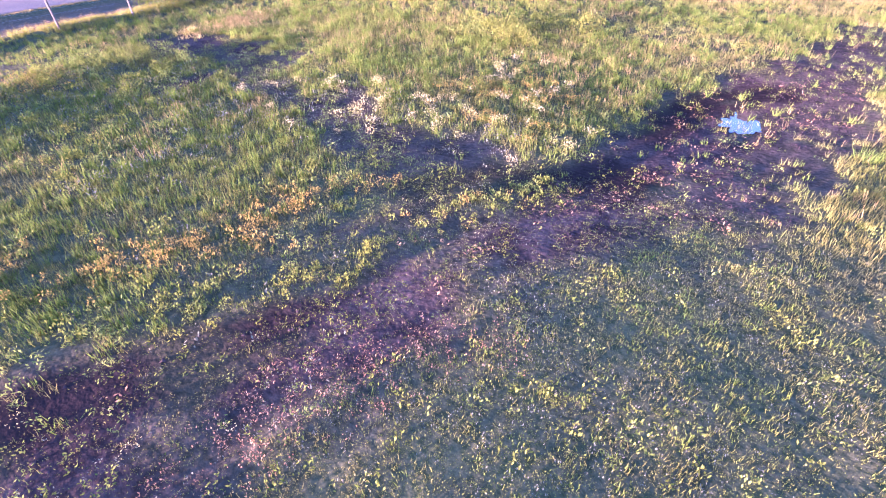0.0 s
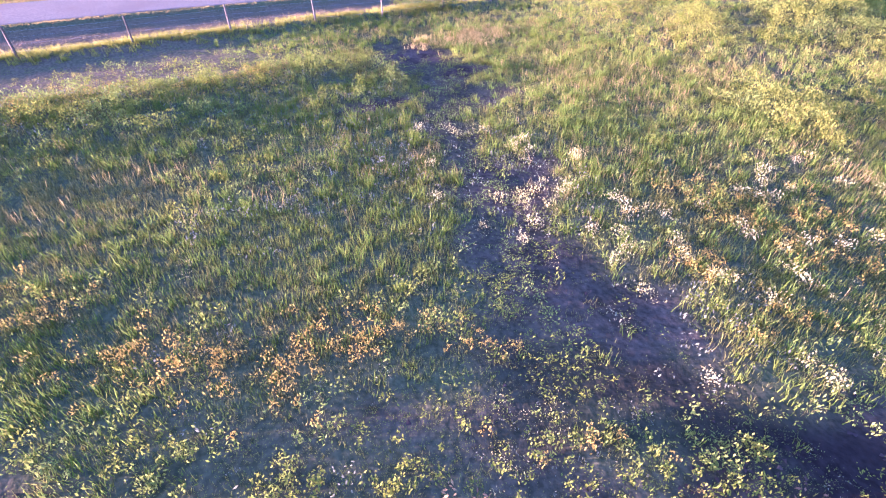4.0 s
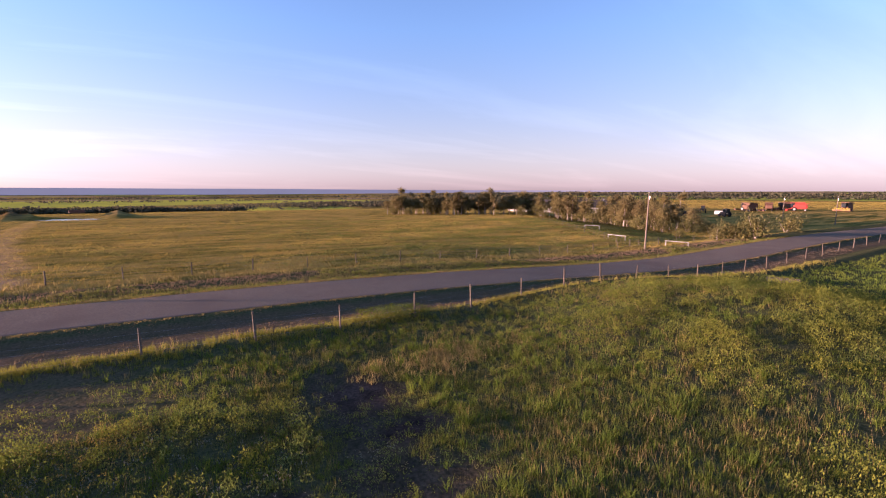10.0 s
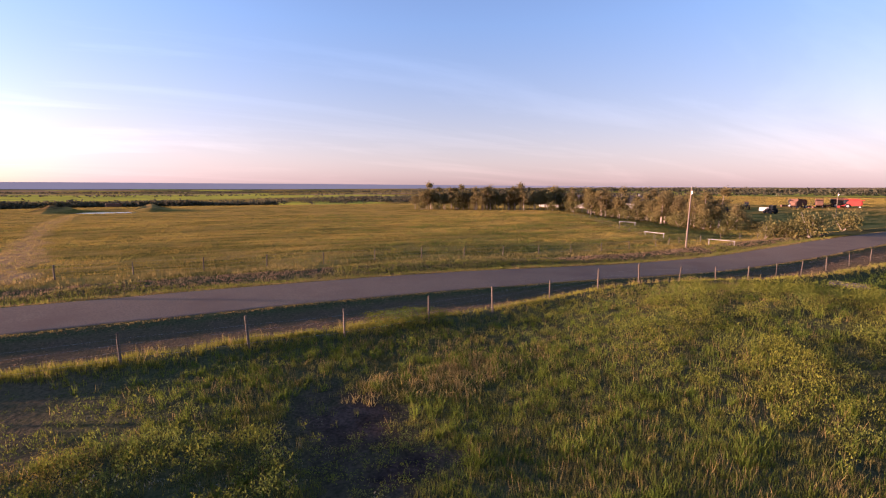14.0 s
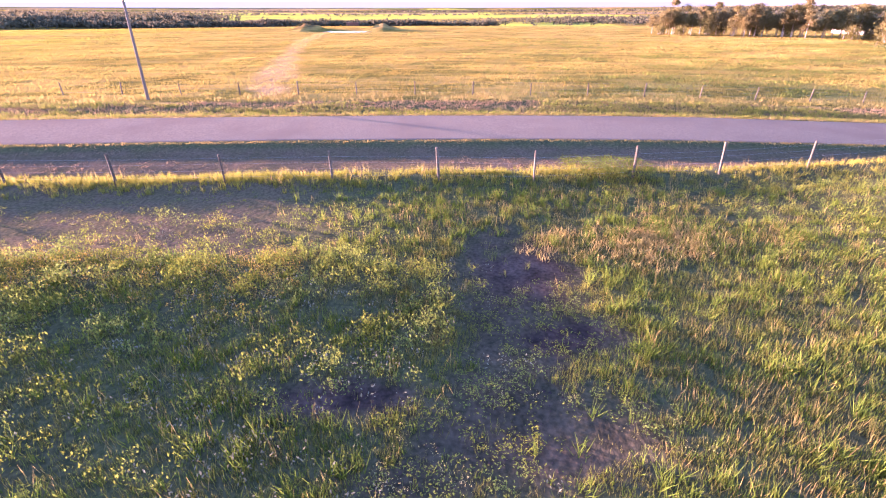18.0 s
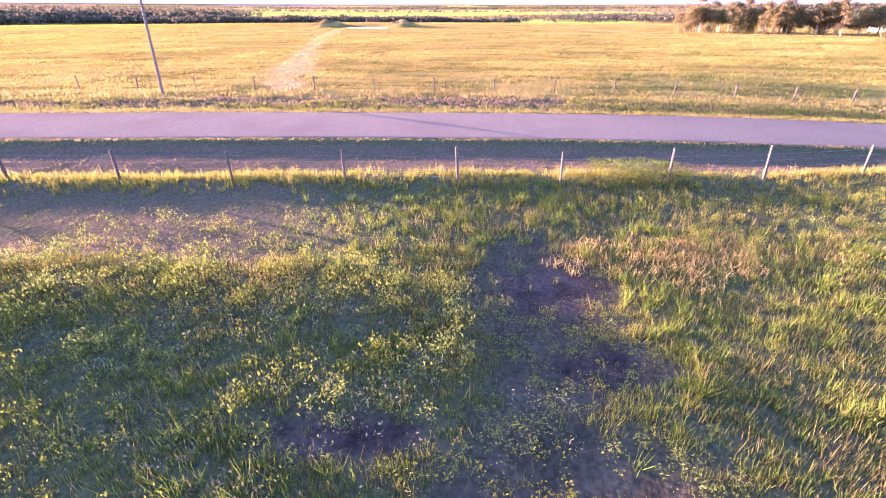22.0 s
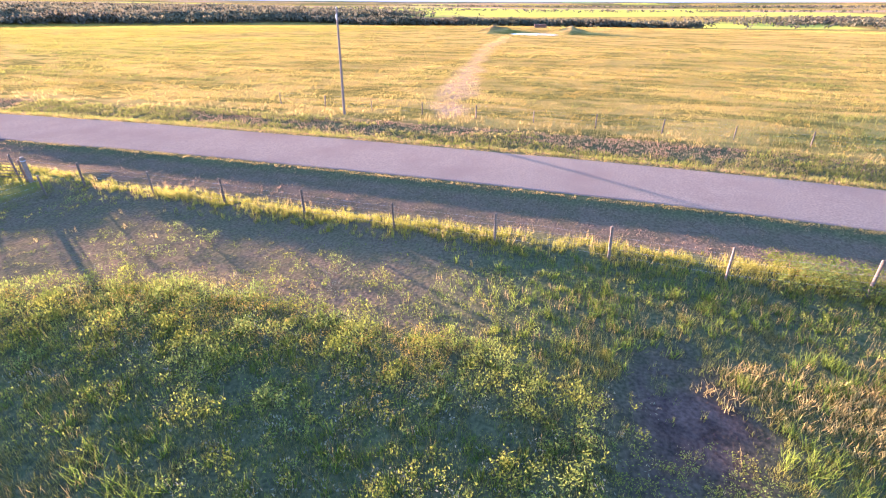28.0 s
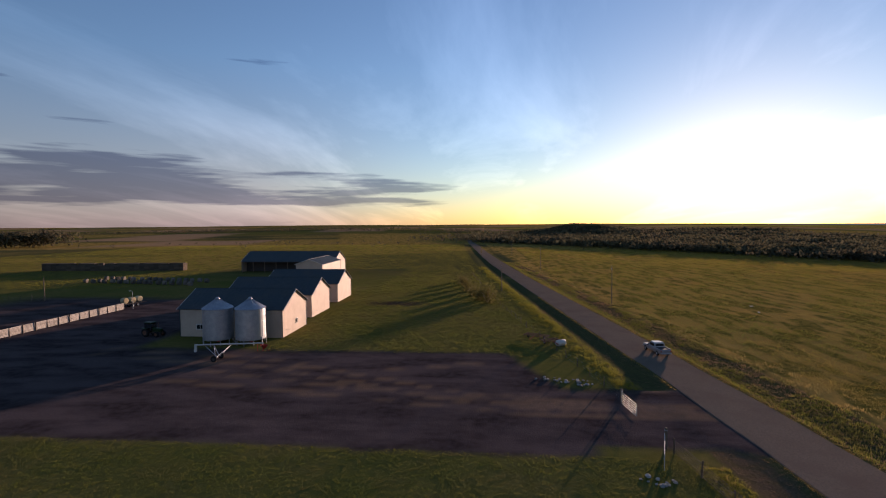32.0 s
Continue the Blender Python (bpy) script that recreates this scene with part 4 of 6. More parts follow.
fi = (np.arange(k)[:, None] * 4 + np.array([[0, 1, 3, 1, 2, 3, 2, 0, 3]])).reshape(-1).astype(np.int32)
M_CLOD = mat("soil_clods", (0.045, 0.029, 0.025), 0.95, (0.085, 0.053, 0.044), scale=3, rgb3=(0.035, 0.024, 0.025), scale2=0.5, spec=0.0)
tagged(arrays("soil_clods", tri, 3, fi, M_CLOD), "broken purple-brown clods on the trodden trail", "soil", kind="stuff")
x, y = scatter(-14, 9, -3, 30, 2.2, lambda x, y: np.exp(-((near_line(x, y, TRAIL_A) - 0.9) / 0.8) ** 2) * step(0.4, 0.6, fbm(x, y, 3, 94)) + 0.8 * step(1.8, 0.6, near_line(x, y, TRAIL_C) - 0.8) * step(0.45, 0.65, fbm(x, y, 2.4, 95)))
leaves("reddish_weeds", x, y, 0.14, "rusty red low weeds on bare soil", M_RUST, per=10, size=0.045, spread=0.12)
# sunlit grass by the trail: its pink light is put into the leaf colour
x, y = scatter(-8, 0, -2, 9, 26, lambda x, y: step(1.4, 0.2, near_line(x, y, [(-5.2, -0.6), (-5.0, 2.4), (-4.3, 4.6), (-2.6, 6.6)]) + (fbm(x, y, 1.3, 171) - 0.5) * 1.2))
leaves("pink_sunlit_turf", x, y, 0.1, "low turf leaves along the trail's edge, pink sunlight put into their colour", M_RUST, per=9, size=0.02, spread=0.07, up=1.2, tone=0.6 * fbm(x, y, 0.8, 172))
# the fence bank, ditches and verges
def along(d0, d1, y0, y1, per_m2, keep=None):
    k = int((d1 - d0) * (y1 - y0) * per_m2)
    y = RNG.uniform(y0, y1, k)
    x = road_x(y) + RNG.uniform(d0, d1, k)
    ok = RNG.random(k) < (1 - yard(x, y)) * (keep(x, y) if keep is not None else 1)
    return x[ok], y[ok]


x, y = along(9.0, 12.6, -30, 95, 24, lambda x, y: np.exp(-((x - road_x(y) - 10.7) / 1.2) ** 2) * (1 - 0.65 * step(32, 42, y)) * (0.25 + 0.75 * step(0.38, 0.6, fbm(x, y * 0.5, 2.6, 142))))
tufts("bank_grass", x, y, 0.15 + 0.36 * fbm(x, y, 2.2, 96), "tall yellow-green grass along the fence bank", M_BANK, per=12, width=0.012, tone=0.1 + 0.9 * fbm(x, y, 3, 97))
x, y = along(8.8, 12.2, -30, 95, 1.4, lambda x, y: np.exp(-((x - road_x(y) - 10.4) / 1.0) ** 2))
tufts("bank_seed_heads", x, y, 0.6, "straw seed heads over the fence bank", M_DRY, per=6, spread=0.12, width=0.012)
x, y = along(4.4, 9.2, -120, 110, 5)
tufts("ditch_grass", x, y, 0.07, "short dull brown grass in the roadside ditch", M_DITCH, per=6, spread=0.12, width=0.02, lean=0.8)
x, y = along(3.8, 4.3, -130, 130, 40, lambda x, y: 0.5 + 0.5 * step(0.3, 0.6, fbm(x, y, 2.5, 141)))
tufts("near_verge_grass", x, y, 0.1, "fringe of grass on the road's near edge", M_DRY, per=7, width=0.012, tone=0.6 + 0.4 * fbm(x, y, 3, 98))
x, y = along(-4.5, -3.75, -200, 130, 20)
tufts("far_verge_grass", x, y, 0.1, "fringe of grass on the road's far edge", M_DRY, per=6, tone=0.4 + 0.5 * fbm(x, y, 3, 99))
x, y = along(-12.5, -4.4, -260, 120, 8)
tufts("far_ditch_grass", x, y, 0.12 + 0.12 * fbm(x, y, 4, 100), "rank dull grass in the far ditch", M_DITCH, per=6, spread=0.14, width=0.024)
x, y = along(-13.0, -4.4, -260, 120, 9, lambda x, y: np.maximum(step(0.45, 0.62, fbm(x, y * 0.4, 3, 133)), step(-8.5, -6.0, x - road_x(y))))
tufts("far_ditch_green", x, y, 0.34, "green tussocks in the far ditch", M_GRASS, per=7, spread=0.16, width=0.02)
x, y = along(-17.0, -11.5, -260, 120, 2.0, lambda x, y: step(0.3, 0.6, fbm(x, y, 3.5, 143)))
tufts("field_edge_grass", x, y, 0.4, "tall straw grass along the field fence", M_DRY, per=6, spread=0.16, width=0.022)
x, y = scatter(-205, -62, -26, 8, 8, lambda x, y: step(0.25, 0.7, cover(x, y)[6]))
tufts("track_stubble", x, y, 0.17, "short tan stubble on the worn field track", M_DRY, per=6, spread=0.2, width=0.016, lean=0.8, tone=0.6 + 0.4 * fbm(x, y, 3, 159))


def field_fade(x, y):
    return step(-190, -100, x) * step(-190, -70, y) * step(170, 110, y)


x, y = scatter(-190, -62, -190, 165, 3.2, lambda x, y: (0.25 + 0.75 * step(-95, -50, y)) * (1 - 0.97 * cover(x, y)[6]) * field_fade(x, y) * (x - road_x(y) < -11))
tufts("hay_field_grass", x, y, 0.15 + 0.12 * fbm(x, y, 8, 101), "golden dry hay-field grass", M_HAY, per=9, spread=0.33, width=0.02, lean=0.8, tone=step(0.36, 0.62, fbm(x * 0.5, y * 0.25, 3.5, 102)))
x, y = scatter(-190, -62, -190, 165, 2.2, lambda x, y: step(0.5, 0.58, fbm(x * 1.1, y * 0.4, 5.5, 103)) * field_fade(x, y) * (0.12 + 0.88 * step(15, 50, y + 0.12 * (x + 66))) * (x - road_x(y) < -15))
tufts("hay_field_green", x, y, 0.25 + 0.25 * fbm(x, y, 4, 105), "green growth among the hay", M_GRASS, per=6, spread=0.4, width=0.03, tone=0.5 * fbm(x, y, 5, 109))
x, y = scatter(-37, 46, -31.5, -16.6, 14, lambda x, y: (1 - yard(x, y)) * (x - road_x(y) > 12))
tufts("lawn_grass", x, y, 0.08 + 0.1 * fbm(x, y, 3, 157), "mown green grass strip by the yard", M_GRASS, per=9, spread=0.12, width=0.011, tone=0.05 + 0.4 * fbm(x, y, 2.5, 158))
x, y = scatter(-32, 60, -200, -64, 4.5, lambda x, y: (1 - yard(x, y)) * (1 - cover(x, y)[0]) * (x - road_x(y) > 9) * step(-200, -120, y) * ((x < 22) | (y < -134)) * step(60, 20, x))
tufts("paddock_grass", x, y, 0.1 + 0.2 * fbm(x, y, 4, 146), "rough green grass beside the sheds", M_GRASS, per=8, spread=0.2, width=0.017, tone=0.2 + 0.4 * fbm(x, y, 3, 156))
x, y = along(8.4, 13.0, -230, -50, 9, lambda x, y: (0.1 + 0.9 * step(0.36, 0.6, fbm(x, y, 2.6, 144))) * np.exp(-((x - road_x(y) - 10.4) / 1.7) ** 2))
tufts("roadside_grass", x, y, 0.15 + 0.6 * fbm(x, y, 2.2, 145), "rank yellow-green roadside grass along the yard fence", M_BANK, per=9, spread=0.14, width=0.018, tone=0.05 + 0.8 * fbm(x, y, 2, 104))


# sparse standing grass over the far fields
def far_tufts(name, label, x0, x1, y0, y1, per_m2, keep, material, h, seed):
    x, y = scatter(x0, x1, y0, y1, per_m2, keep)
    tufts(name, x, y, h, label, material, per=7, spread=0.7, width=0.045, lean=0.8, tone=0.25 + 0.4 * step(0.33, 0.66, fbm(x, y * 0.35, 22, seed)))


far_tufts("west_hay_stand", "golden hay standing over the far field", -400, -110, -330, 160, 0.34, lambda x, y: step(-110, -190, x) * 0.7 + 0.3, M_HAY, 0.28, 115)
far_tufts("north_hay_stand", "golden hay field beyond the parked machines", -420, 40, 290, 640, 0.3, lambda x, y: step(0.2, 0.4, fbm(x, y, 60, 119)), M_HAY, 0.3, 120)
far_tufts("south_west_hay_stand", "golden hay field beyond the road bend", -330, -45, -470, -100, 0.3, lambda x, y: (x - road_x(y) < -12) * step(-100, -190, y), M_HAY, 0.3, 116)
far_tufts("south_west_grass", "yellow-green grass in the field beyond the road bend", -260, -45, -420, -45, 0.8, lambda x, y: (x - road_x(y) < -13) * step(-45, -90, y) * step(0.3, 0.5, fbm(x, y * 0.5, 18, 153)), M_BANK, 0.26, 154)
x, y = scatter(-41, 30, 66, 165, 3.4, lambda x, y: (x - road_x(y) > 12.5) * step(165, 90, y))
tufts("north_pasture_grass", x, y, 0.3, "deep green pasture grass beyond the rise", M_LUSH, per=7, spread=0.22, width=0.024, tone=fbm(x, y, 5, 155))
far_tufts("south_pasture_grass", "green-gold open pasture beyond the sheds", -20, 330, -520, -140, 0.6, lambda x, y: (x - road_x(y) > 12) * ((x > 110) | (y < -215) | (x < 20)), M_BANK, 0.24, 117)

# ---------------------------------------------------------------- fences and poles
def post_mesh(name, r, h, seg=9, lean=0.02, seed=0):
    rnd = random.Random(seed)
    bm = bmesh.new()
    prof = [(r * 1.05, -0.3), (r, 0.25), (r * 0.97, h * 0.6), (r * 0.93, h - 0.03), (r * 0.75, h)]
    lathe(bm, prof, seg)
    bm.verts.ensure_lookup_table()
    top = bm.verts[-seg:]
    bm.faces.new(top)
    for v in bm.verts:
        v.co.x += lean * max(v.co.z, 0) * (1 if seed % 2 else -1) + rnd.uniform(-0.006, 0.006)
        v.co.y += rnd.uniform(-0.006, 0.006)
    me = bpy.data.meshes.new(name)
    bm.to_mesh(me)
    bm.free()
    me.materials.append(M_POST)
    return me


POSTS = [post_mesh("post", 0.064, 1.5, lean=0.03, seed=1), post_mesh("post", 0.072, 1.55, lean=0.05, seed=2), post_mesh("post", 0.056, 1.45, lean=0.06, seed=3)]


def wire_fence(name, label, pts, spacing, wires=(0.35, 0.7, 1.05, 1.35), scale=1.0, group="", skew=()):
    """Round posts along a line with strands of wire between them."""
    f = thing(name, label, "fence", (pts[0][0], pts[0][1], z_at(*pts[0])), group=group)
    spots, left = [], 0.0
    for (ax, ay), (bx, by) in zip(pts, pts[1:]):
        L = math.hypot(bx - ax, by - ay)
        s = left
        while s < L:
            spots.append((ax + (bx - ax) * s / L, ay + (by - ay) * s / L))
            s += spacing
        left = s - L
    if skew:  # posts not quite evenly set
        at, by_ = zip(*skew)
        spots = [(px, py + float(np.interp(py, at, by_))) for px, py in spots]
    rnd = random.Random(len(spots))
    tops = []
    for i, (px, py) in enumerate(spots):
        pz = z_at(px, py) - 0.02
        k = scale * rnd.uniform(0.93, 1.06)
        m = Matrix.Translation((px, py, pz)) @ Euler((rnd.uniform(-0.04, 0.04), rnd.uniform(-0.04, 0.04), rnd.uniform(0, 6))).to_matrix().to_4x4() @ Matrix.Diagonal((1, 1, k, 1))
        share("post", POSTS[i % 3], f, f.matrix_basis.inverted() @ m)
        tops.append(Vector((px, py, pz)))
    o = f.matrix_basis.translation
    for wz in wires:
        bm = bmesh.new()
        for a, b_ in zip(tops, tops[1:]):
            mid = (a + b_) / 2
            mid.z -= 0.015
            rod(bm, a - o + Vector((0.08, 0, wz)), mid - o + Vector((0.08, 0, wz)), 0.0025, seg=3)
            rod(bm, mid - o + Vector((0.08, 0, wz)), b_ - o + Vector((0.08, 0, wz)), 0.0025, seg=3)
        part("wire", bm, M_WIRE, f)
    return f


wire_fence("pasture_fence", "wire fence on weathered round posts along a grassy bank", [(-37.05, -21.6), (-37.8, -12), (-37.8, 12.3), (-37.5, 23.6), (-38.4, 40), (-40.0, 56.5), (-41.2, 80), (-41.6, 112), (-42.2, 150)], 5.65, skew=((18, 0), (23.5, -0.6), (29.2, -0.8), (34.8, -1.5), (40.4, -2.0), (51.7, -2.7), (57.3, -2.5), (68, -2.2)), scale=1.12)
wire_fence("field_fence", "old wire fence on grey posts at the hay field's edge", [(-65.8, -20.2), (-65.0, 30), (-65.0, 60), (-65.2, 86), (-66.5, 120)], 6.05, scale=0.9)
wire_fence("paddock_fence", "low wire fence between pasture and mown strip", [(-35.6, -17.0), (-10.6, -16.7), (-4.9, -16.7), (40, -16.2)], 5.7, scale=0.95)
wire_fence("yard_fence", "wire fence on posts beside the rank roadside grass", [(-33.6, -46.5), (-30.5, -62), (-26, -85), (-21.5, -110), (-16.5, -150), (-11, -200)], 4.6, scale=0.9)
wire_fence("hollow_fence", "thin wire fence climbing out of the hollow", [(-66, 87), (-80, 95), (-92, 101.5), (-110, 112), (-130, 121)], 6.5, scale=0.85)


def utility_pole(x, y, h, lean=0.0, north=0.0):
    p = thing("utility_pole", "tall weathered wooden utility pole with a top insulator by the road", "utility pole", (x, y, z_at(x, y)), group="utility poles along the road")
    bm = bmesh.new()
    rod(bm, (0, 0, -0.5), (lean, north, h), 0.15, 0.10, 12)
    part("pole", bm, M_POLE, p)
    bm = bmesh.new()
    lathe(bm, [(0.02, 0), (0.03, 0.1), (0.07, 0.14), (0.05, 0.2), (0.075, 0.24), (0.03, 0.32)], 10, Matrix.Translation((lean, north, h)))
    part("insulator", bm, M_BOARD, p, "pale ceramic insulator")
    bm = bmesh.new()
    box(bm, lean + 0.08, lean + 0.2, north - 0.06, north + 0.06, h - 0.9, h - 0.35, 0.01)
    part("bracket", bm, M_STEEL, p)
    return p


for px, py, ph, ln, nl in ((-63.0, -10.2, 10.2, 0.1, 0.3), (-62.2, 86.2, 9.5, 0.3, 0.0), (-51.3, -119, 10.3, 0.0, 0.0), (-43.5, -215, 10.5, 0.1, 0.0), (-96, 210, 9.0, 0.0, 0.0), (-77.5, 203, 9.0, 0.1, 0.0), (-22.5, -142, 8.2, 0.1, 0.0), (-36, -320, 10, 0.0, 0.0)):
    utility_pole(px, py, ph, ln, nl)


def pipe_barrier(x, y, length, rz, h=0.9):
    g = thing("pipe_barrier", "white painted pipe barrier on short legs in rough grass", "barrier", (x, y, z_at(x, y)), rz, group="white pipe barriers")
    bm = bmesh.new()
    rod(bm, (-length / 2, 0, h), (length / 2, 0, h), 0.055, seg=10)
    part("rail", bm, M_BOARD, g)
    for s in (-1, 1):
        bm = bmesh.new()
        rod(bm, (s * (length / 2 - 0.15), 0, -0.3), (s * (length / 2 - 0.15), 0, h), 0.06, seg=10)
        part("leg", bm, M_BOARD, g)


for a in ((-97, 111.5, 4.2, 20), (-75.5, 95.0, 4.6, 0), (-60.3, 92.4, 4.2, 10)):
    pipe_barrier(*a)

tg = thing("feed_trough", "dark low feed trough lying in the grass beyond the rise", "trough", (-34.2, 72.0, z_at(-34.2, 72.0)), 20)
for s_ in (-1, 1):
    bm = bmesh.new(); box(bm, -1.5, 1.5, s_ * 0.45 - 0.04, s_ * 0.45 + 0.04, 0.05, 0.5, 0.01)
    part("side_board", bm, M_DARK, tg)
    bm = bmesh.new(); box(bm, s_ * 1.5 - 0.04, s_ * 1.5 + 0.04, -0.41, 0.41, 0.05, 0.48, 0.01)
    part("end_board", bm, M_DARK, tg)
bm = bmesh.new(); box(bm, -1.46, 1.46, -0.41, 0.41, 0.08, 0.14)
part("floor_board", bm, M_DARK, tg)

# ---------------------------------------------------------------- the drive: gates, rail fence
def farm_gate(x, y, rz, length, h=1.35):
    g = thing("farm_gate", "open tubular steel farm gate with level bars beside the drive", "gate", (x, y, z_at(x, y)), rz, group="gates of the drive")
    for s, nm in ((0.02, "hinge_stile"), (length, "latch_stile"), (length / 2, "brace_bar")):
        bm = bmesh.new()
        rod(bm, (s, 0, 0.12), (s, 0, 0.12 + h), 0.025, seg=8)
        part(nm, bm, M_GATE, g)
    for i in range(6):
        bm = bmesh.new()
        zz = 0.14 + (h - 0.04) * i / 5
        rod(bm, (0, 0, zz), (length, 0, zz), 0.024, seg=8)
        part("bar", bm, M_GATE, g)
    return g


def gate_post(x, y, h, r=0.14):
    p = thing("gate_post", "thick dark wooden gate post at the drive", "post", (x, y, z_at(x, y)), group="gate posts")
    bm = bmesh.new()
    lathe(bm, [(r * 1.05, -0.4), (r, 0.3), (r * 0.95, h - 0.05), (r * 0.7, h), (0.001, h + 0.01)], 12)
    part("timber", bm, M_POLE, p)
    bm = bmesh.new()
    lathe(bm, [(r * 0.98, h - 0.3), (r * 1.08, h - 0.29), (r * 1.08, h - 0.24), (r * 0.98, h - 0.23)], 12)
    part("band", bm, M_STEEL, p, "steel hinge band")


gate_post(-34.3, -33.6, 2.1)
gate_post(-33.4, -45.4, 1.75)
farm_gate(-34.1, -33.4, 70, 4.6, 1.5)
farm_gate(-33.3, -45.1, 98, 4.0)
gate_post(-36.4, -19.3, 1.7)
rf = thing("rail_fence", "weathered horizontal rail fence running to the gate", "fence", (-34.6, -33.0, z_at(-34.6, -33.0)))
o = rf.matrix_basis.translation
ends = [(-34.7, -32.6), (-35.3, -28.2), (-35.9, -23.8), (-36.35, -19.6)]
for i, (px, py) in enumerate(ends):
    share("post", POSTS[i % 3], rf, Matrix.Translation((px - o.x, py - o.y, z_at(px, py) - o.z)))
for zz in (0.3, 0.52, 0.74, 0.96, 1.18, 1.38):
    for (ax, ay), (bx, by) in zip(ends, ends[1:]):
        bm = bmesh.new()
        rod(bm, (ax - o.x + 0.09, ay - o.y, zz + z_at(ax, ay) - o.z), (bx - o.x + 0.09, by - o.y, zz + z_at(bx, by) - o.z), 0.022, seg=7)
        part("rail", bm, M_POST, rf)


def rock_mesh(seed, s=1.0):
    rnd = random.Random(seed)
    bm = bmesh.new()
    bmesh.ops.create_icosphere(bm, subdivisions=2, radius=0.5 * s)
    for v in bm.verts:
        v.co *= 0.8 + 0.4 * noise.noise(v.co * 2.2 + Vector((seed * 3.1, 0, 0)))
        v.co.z *= 0.62
    me = bpy.data.meshes.new("stone")
    bm.to_mesh(me)
    bm.free()
    me.materials.append(M_STONE)
    return me


ROCKS = [rock_mesh(i) for i in range(4)]


def rock_pile(x, y, n, spread, label, size=0.6):
    g = thing("stone_pile", label, "stones", (x, y, z_at(x, y)))
    rnd = random.Random(n)
    for i in range(n):
        a, r = rnd.uniform(0, 6.28), spread * math.sqrt(rnd.random())
        sx, sy = r * math.cos(a) * 1.6, r * math.sin(a)
        k = size * rnd.uniform(0.5, 1.2)
        share("stone", ROCKS[i % 4], g, Matrix.LocRotScale((sx, sy, z_at(x + sx, y + sy) - z_at(x, y) + 0.2 * k), Euler((0, 0, rnd.uniform(0, 6))), (k, k, k)))


rock_pile(-31.4, -27.3, 13, 1.0, "small heap of pale stones in grass near the gate", 0.5)
rock_pile(-29.6, -52.6, 16, 1.6, "heap of stones and rubble at the yard's edge", 0.6)
rock_pile(-26, -53.5, 10, 1.3, "scattered field stones at the yard's edge", 0.5)

# ---------------------------------------------------------------- sheds
def quad_wall(bm, a, b_, z0, z1, ribs=0.6, out=(0, 0), thick=0.12, peak=None):
    """A standing steel-clad wall from a to b, rolled with raised ribs in one skin; peak adds a gable."""
    a, b_ = Vector((*a, 0)), Vector((*b_, 0))
    L = (b_ - a).length
    u = (b_ - a) / L
    nrm = Vector((out[0], out[1], 0))
    def top(s):
        return z1 if peak is None else z1 + (peak - z1) * (1 - abs(2 * s / L - 1))
    prof = [(0.0, 0.0)]
    s = ribs
    while s < L - 0.1:
        prof += [(s - 0.05, 0.0), (s - 0.025, 0.018), (s + 0.025, 0.018), (s + 0.05, 0.0)]
        s += ribs
    prof = sorted(prof + [(L, 0.0)] + ([(L / 2, 0.0)] if peak else []))
    lo = [bm.verts.new(a + u * s + nrm * dn + Vector((0, 0, z0))) for s, dn in prof]
    hi = [bm.verts.new(a + u * s + nrm * dn + Vector((0, 0, top(s)))) for s, dn in prof]
    blo = [bm.verts.new(a + u * s - nrm * thick + Vector((0, 0, z0))) for s, dn in prof]
    bhi = [bm.verts.new(a + u * s - nrm * thick + Vector((0, 0, top(s)))) for s, dn in prof]
    for i in range(len(prof) - 1):
        bm.faces.new((lo[i], lo[i + 1], hi[i + 1], hi[i]))
        bm.faces.new((blo[i + 1], blo[i], bhi[i], bhi[i + 1]))
        bm.faces.new((hi[i], hi[i + 1], bhi[i + 1], bhi[i]))
    bm.faces.new((lo[0], hi[0], bhi[0], blo[0]))
    bm.faces.new((lo[-1], blo[-1], bhi[-1], hi[-1]))
    bmesh.ops.recalc_face_normals(bm, faces=bm.faces)
    return bm


def window(parent, x, y, z, axis, w=1.1, h=0.9, name="window"):
    """A window set on a wall that faces along axis."""
    ax = Vector((*axis, 0))
    side = Vector((-ax.y, ax.x, 0))
    c = Vector((x, y, z))
    m = Matrix.Translation(c) @ Matrix((side.to_4d(), ax.to_4d(), (0, 0, 1, 0), (0, 0, 0, 1))).transposed()
    m[3][0] = m[3][1] = m[3][2] = 0.0
    m = Matrix.Translation(c) @ Matrix([[side.x, ax.x, 0, 0], [side.y, ax.y, 0, 0], [0, 0, 1, 0], [0, 0, 0, 1]])
    bm = bmesh.new()
    for x0, x1, z0, z1 in ((-w / 2 - 0.09, w / 2 + 0.09, h / 2, h / 2 + 0.09), (-w / 2 - 0.09, w / 2 + 0.09, -h / 2 - 0.09, -h / 2), (-w / 2 - 0.09, -w / 2, -h / 2, h / 2), (w / 2, w / 2 + 0.09, -h / 2, h / 2), (-0.03, 0.03, -h / 2, h / 2)):
        box(bm, x0, x1, 0.0, 0.09, z0, z1)
    bmesh.ops.transform(bm, matrix=m, verts=bm.verts)
    fr = part(name, bm, M_TRIM, parent)
    for s in (-1, 1):
        bm = bmesh.new()
        box(bm, s * w / 4 - w / 4 + 0.03, s * w / 4 + w / 4 - 0.03, 0.03, 0.05, -h / 2, h / 2)
        bmesh.ops.transform(bm, matrix=m, verts=bm.verts)
        part("pane", bm, M_GLASS, fr)


